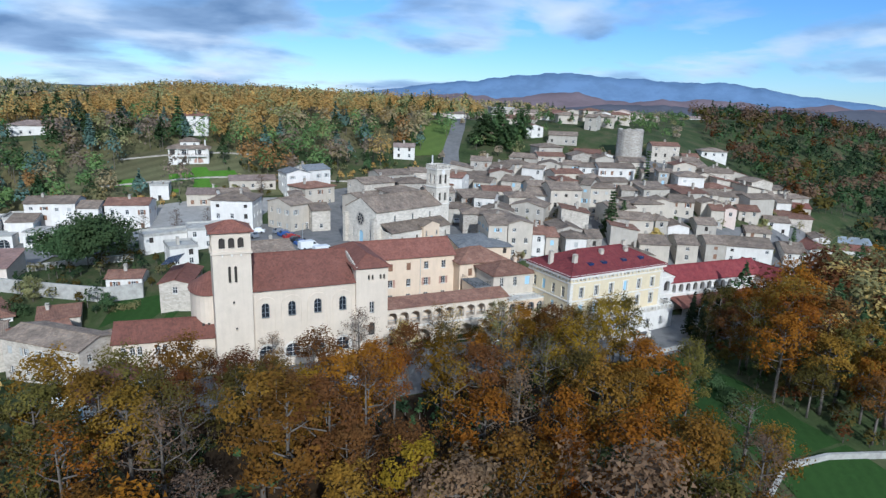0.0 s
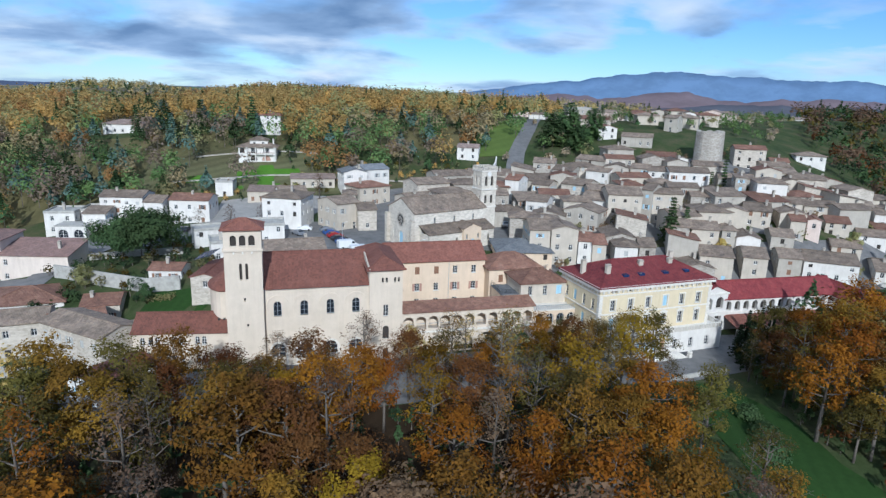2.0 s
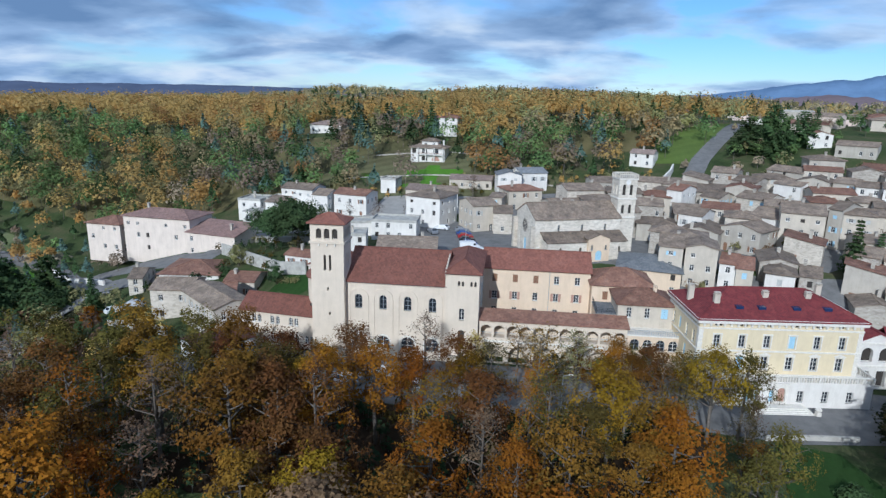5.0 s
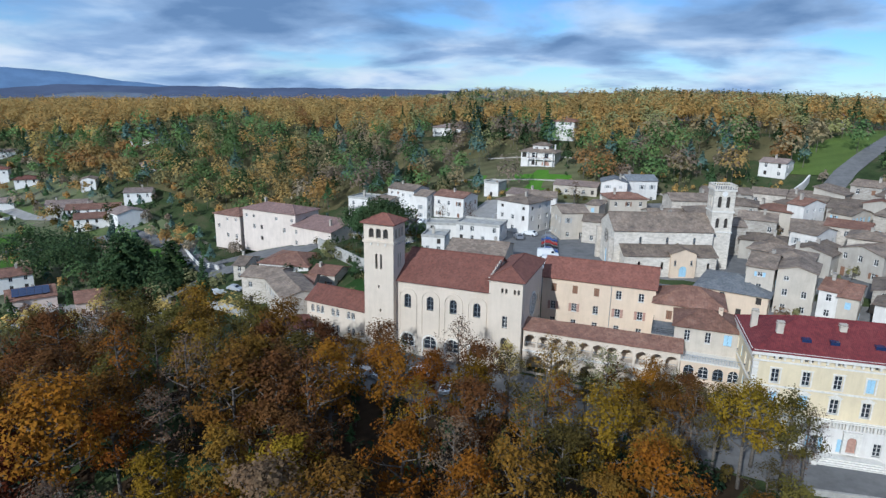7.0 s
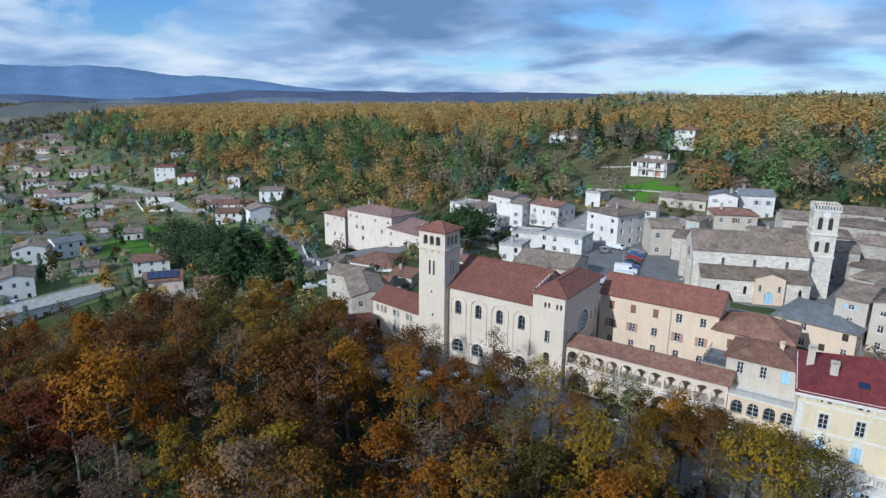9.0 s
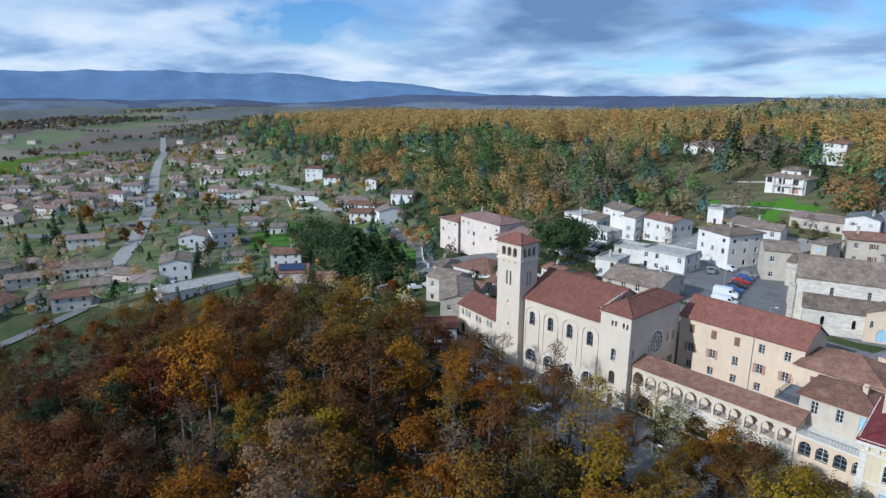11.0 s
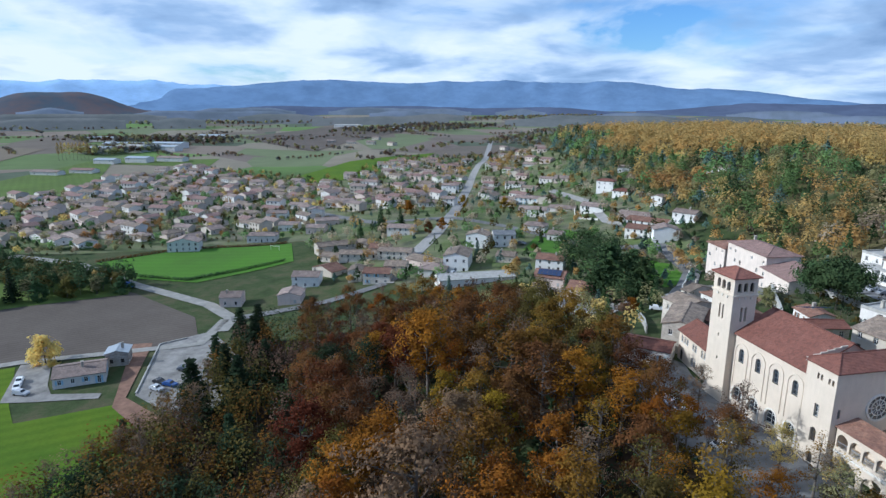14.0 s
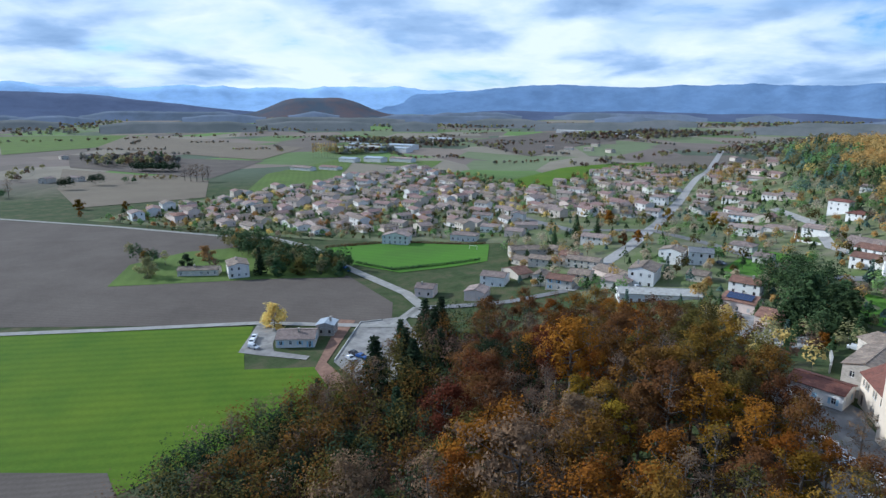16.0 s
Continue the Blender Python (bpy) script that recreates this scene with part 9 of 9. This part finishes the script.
CARS = {k: car_meshes(k) for k in ("car", "van")}
COL = {"paint_white": "white", "paint_grey": "grey", "paint_black": "black", "paint_blue": "dark blue", "paint_silver": "silver", "paint_red": "red"}


def car(x, y, yaw, paint, kind="car", up=0.16, at="on the asphalt"):
    body, glass, wheel, (L, Wd) = CARS[kind]
    t = thing(kind, x, y, ground_z(x, y) + up, yaw, f"{COL[paint]} parked {'delivery van' if kind == 'van' else 'car'} {at}", kind, "parked vehicles")
    b = put("body", body, t)
    b.material_slots[0].link = "OBJECT"
    b.material_slots[0].material = M[paint]
    put("windows", glass, t)
    for sx in (-0.62, 0.62):
        for sy in (-1, 1):
            put("wheel", wheel, t, pose(sx * L / 2, sy * (Wd / 2 - 0.1), 0.31))


PAINTS = ["paint_white", "paint_grey", "paint_black", "paint_blue", "paint_silver", "paint_red"]
park = random.Random(17)
car(33.6, 142.9, 12, "paint_white", "van", 0.2, "in the village square")
car(31.2, 148.6, 14, "paint_white", "van", 0.2, "in the village square")
for i, p in enumerate(("paint_blue", "paint_black", "paint_red", "paint_blue", "paint_grey")):
    car(30.6 - 0.75 * i, 153.4 + 3.6 * i, 14, p, "car", 0.2, "in the village square")
car(21.7, 169.9, 165, "paint_white", "car", 0.2, "driving lane of the square")
car(19.7, 164.9, 120, "paint_grey", "car", 0.2, "in the village square")
for i in range(9):
    car(-22 + 2.9 * i, 184.6 - 0.55 * i, 78, PAINTS[(1, 2, 0, 4, 2, 1, 3, 2, 1)[i]], "car", 0.2, "in the upper car park")
for i in range(7):
    car(-28 + 4.2 * i, 178.0 - 1.3 * i, 82, PAINTS[(4, 1, 2, 1, 0, 2, 3)[i]], "car", 0.2, "in the upper car park")
for i, p in enumerate(("paint_white", "paint_silver", "paint_white", "paint_grey")):
    car(9 + 2.7 * i, 92.6 + 0.25 * i, 68, p, "car", 0.1, "in the abbey forecourt")
car(9.8, 178.4, 60, "paint_silver", "car", 0.2, "in the village square")
car(30.3, 138.2, 12, "paint_silver", "car", 0.2, "in the village square")
car(20.0, 96.5, 160, "paint_white", "car", 0.1, "in the abbey forecourt")
car(26.5, 92.5, 95, "paint_white", "car", 0.1, "in the abbey forecourt")
for x, y, a, p in ((-70, -55, 10, "paint_white"), (-66, -54, 12, "paint_white"), (-62, -51.5, 70, "paint_silver"), (-70, -12, 80, "paint_grey"), (-60, -14, 60, "paint_blue"), (-62, -17, 55, "paint_black"), (-58, -17, 50, "paint_silver")):
    car(x, y, a, p, "car", 0.3, "on the gravel")
for x, y, a, p, k in ((-48, 124, 60, "paint_white", "car"), (-44, 126, 0, "paint_silver", "car"), (-36, 127, 5, "paint_white", "car"), (-120, 76, 30, "paint_white", "van"), (-124, 80, 20, "paint_silver", "car"), (-128, 72, 40, "paint_white", "car"), (-160, 121, 30, "paint_grey", "car"), (-230, 96, 60, "paint_black", "car"), (-290, 122, 160, "paint_white", "car"), (-160, -50, 50, "paint_blue", "van"), (-56, 133, 120, "paint_grey", "car"), (82, 172, 80, "paint_white", "car"), (78, 164, 80, "paint_silver", "car")):
    car(x, y, a, p, k, 0.4, "beside the road")


# ---- small things ----
# solar panels on two roofs
def panels(x, y, z, yaw, slope, cols, rows_, label, dx=0.0, dy=0.0, dz=0.0, cant=0.0):
    """Rows of panels on the sunny slope of a roof."""
    t = new("solar_array")
    t.matrix_world = pose(x, y, z, 0, 0, yaw) @ pose(dx, dy, dz, slope, cant, 0)
    tagged(t, label, "solar panel")
    bm = bmesh.new()
    box(bm, -0.82, 0.82, -0.5, 0.5, 0.0, 0.06)
    me = bm_mesh("panel", bm, M["solar"])
    for i in range(cols):
        for j in range(rows_):
            put("panel", me, t, pose((i - (cols - 1) / 2) * 1.7, (j - (rows_ - 1) / 2) * 1.05, 0))


panels(-99.1, 111.4, ground_z(-99.1, 111.4), 56, 15, 5, 4,
       "dark blue solar panels on the low school roof", 0, -2.75, 4.0 + 0.74 + 0.25)
panels(1.7, 130.8, ground_z(1.7, 130.8), -14, 0, 2, 6, "dark solar panels on a red-brown roof", -1.55, 0.6, 6.0 + 0.34 + 0.27, -15)


# lamp posts on the square and along the road
def lamp_post(x, y):
    t = thing("street_lamp", x, y, ground_z(x, y), 0, "slim grey metal street lamp beside the road", "street lamp", "street lamps")
    bm = bmesh.new()
    tube(bm, (0, 0, -0.3), (0, 0, 6.2), 0.09, 0.05, 8)
    part("post", bm, M["zinc"], t)
    bm = bmesh.new()
    tube(bm, (0, 0, 6.2), (1.1, 0, 6.5), 0.04, 0.03, 6)
    part("arm", bm, M["zinc"], t)
    bm = bmesh.new()
    box(bm, 0.8, 1.4, -0.12, 0.12, 6.44, 6.56)
    part("lantern", bm, M["frame"], t)


for x, y in ((46, 134), (30, 150), (12, 166), (-10, 170), (-250, 104), (-285, 126), (-320, 138), (-360, 150), (20, 88), (50, 88), (100, 90)):
    lamp_post(x, y)
# swimming-pool cover on the playing field's edge, goal frame
gp = thing("goal_frame", -214, 6, ground_z(-214, 6) + 0.25, 60, "white metal goal frame on the playing field", "goal")
for a, b in (((-2.5, 0, 0), (-2.5, 0, 2.2)), ((2.5, 0, 0), (2.5, 0, 2.2)), ((-2.5, 0, 2.2), (2.5, 0, 2.2))):
    bm = bmesh.new()
    tube(bm, a, b, 0.08, 0.08, 6)
    part("bar", bm, M["frame"], gp)
# cemetery beside the road
bm = bmesh.new()
tomb = random.Random(23)
for i in range(9):
    for j in range(14):
        x, y = -585 + 5.5 * i + tomb.uniform(-0.6, 0.6), 150 + 3.4 * j + tomb.uniform(-0.5, 0.5) - 1.6 * i
        z = ground_z(x, y) + 0.1
        box(bm, x - 1.1, x + 1.1, y - 0.5, y + 0.5, z, z + 0.6)
        box(bm, x - 1.3, x - 1.1, y - 0.5, y + 0.5, z, z + tomb.uniform(1.2, 2.0))
tagged(new("cemetery_tombs", bm_mesh("cemetery_tombs", bm, M["trim"])), "rows of pale stone tombs in the cemetery", "tombs", kind="stuff")


# ---- gardens between the houses ----
def garden_points(poly, step, seed, room):
    return [p for p in spread_points(poly, step, seed) if free(p[0], p[1], room) and off_road(p[0], p[1], 6)]


EST = [(-500, -150), (-262, -262), (-232, -190), (-224, -100), (-236, -34), (-244, 24), (-300, 60), (-480, 50), (-640, -100)]
LOW = [(-216, 22), (-150, 26), (-112, 62), (-96, 128), (-100, 180), (-180, 210), (-330, 235), (-640, 260), (-640, 130), (-480, 56), (-300, 64)]


def open_ground(pts):
    return [p for p in pts if all((p[0] - f[0]) ** 2 + (p[1] - f[1]) ** 2 > 34 for f in FAR)]


woods("garden_trees", open_ground(garden_points(EST, 9.0, 38, 0.3)), ["green", "green", "moss", "russet", "olive", "green", "twig", "bright", "ochre", "green", "russet"], "the estate gardens", 150, 2.5, 6.5, 90, 0.95)
woods("garden_trees", open_ground(garden_points(LOW, 9.6, 41, 0.6)), ["green", "olive", "green", "moss", "twig", "bright", "ochre", "green", "bluegreen", "russet", "green"], "the gardens below the hill", 250, 3, 8.5, 96, 0.92)
woods("garden_hedges", open_ground(garden_points(EST, 7.5, 141, 0.0)), ["green", "moss", "olive", "green", "bright"], "low garden hedges of the estate", 450, 1.2, 2.4, 26, 0.8)
woods("garden_trees", garden_points([(-330, 236), (-200, 186), (-150, 160), (-96, 130), (-60, 150), (-44, 176), (-60, 204), (-150, 214), (-290, 240)], 9.5, 42, 2.0), ["green", "olive", "bluegreen", "green", "twig", "russet", "bluegreen", "green"], "the slope above the lane", 270, 3, 7, 130, 0.8)
woods("garden_trees", garden_points([(-100, 78), (-40, 84), (-20, 92), (-24, 104), (-36, 110), (-44, 120), (-54, 132), (-100, 130)], 6.2, 43, 1.0), ["green", "olive", "bare", "green", "ochre", "green"], "the gardens beside the wood", 290, 3.5, 8, 110, 0.75)
woods("village_trees", garden_points([(80, 126), (190, 120), (220, 160), (200, 206), (110, 216), (74, 200), (74, 150)], 9.0, 44, 0.3), ["green", "olive", "bare", "olive"], "the gardens among the old roofs", 310, 2.2, 4.5, 60, 0.6)
woods("village_trees", clear(garden_points([(-40, 186), (-20, 200), (20, 206), (80, 214), (96, 226), (50, 238), (0, 232), (-40, 220)], 4.6, 45, 0.6), [(10, 224, 11), (-6, 226, 9)]), ["olive", "twig", "moss", "russet", "green", "olive", "twig"], "the grassy slope behind the square", 330, 1.2, 3.6, 48, 0.55)
woods("village_trees", garden_points([(-52, 130), (-34, 128), (-14, 132), (4, 140), (0, 146), (-6, 164), (-30, 160), (-40, 146)], 4.4, 46, 0.6), ["green", "moss", "fir", "green", "olive", "twig"], "the gardens behind the abbey", 350, 1.6, 4.2, 60, 0.5)
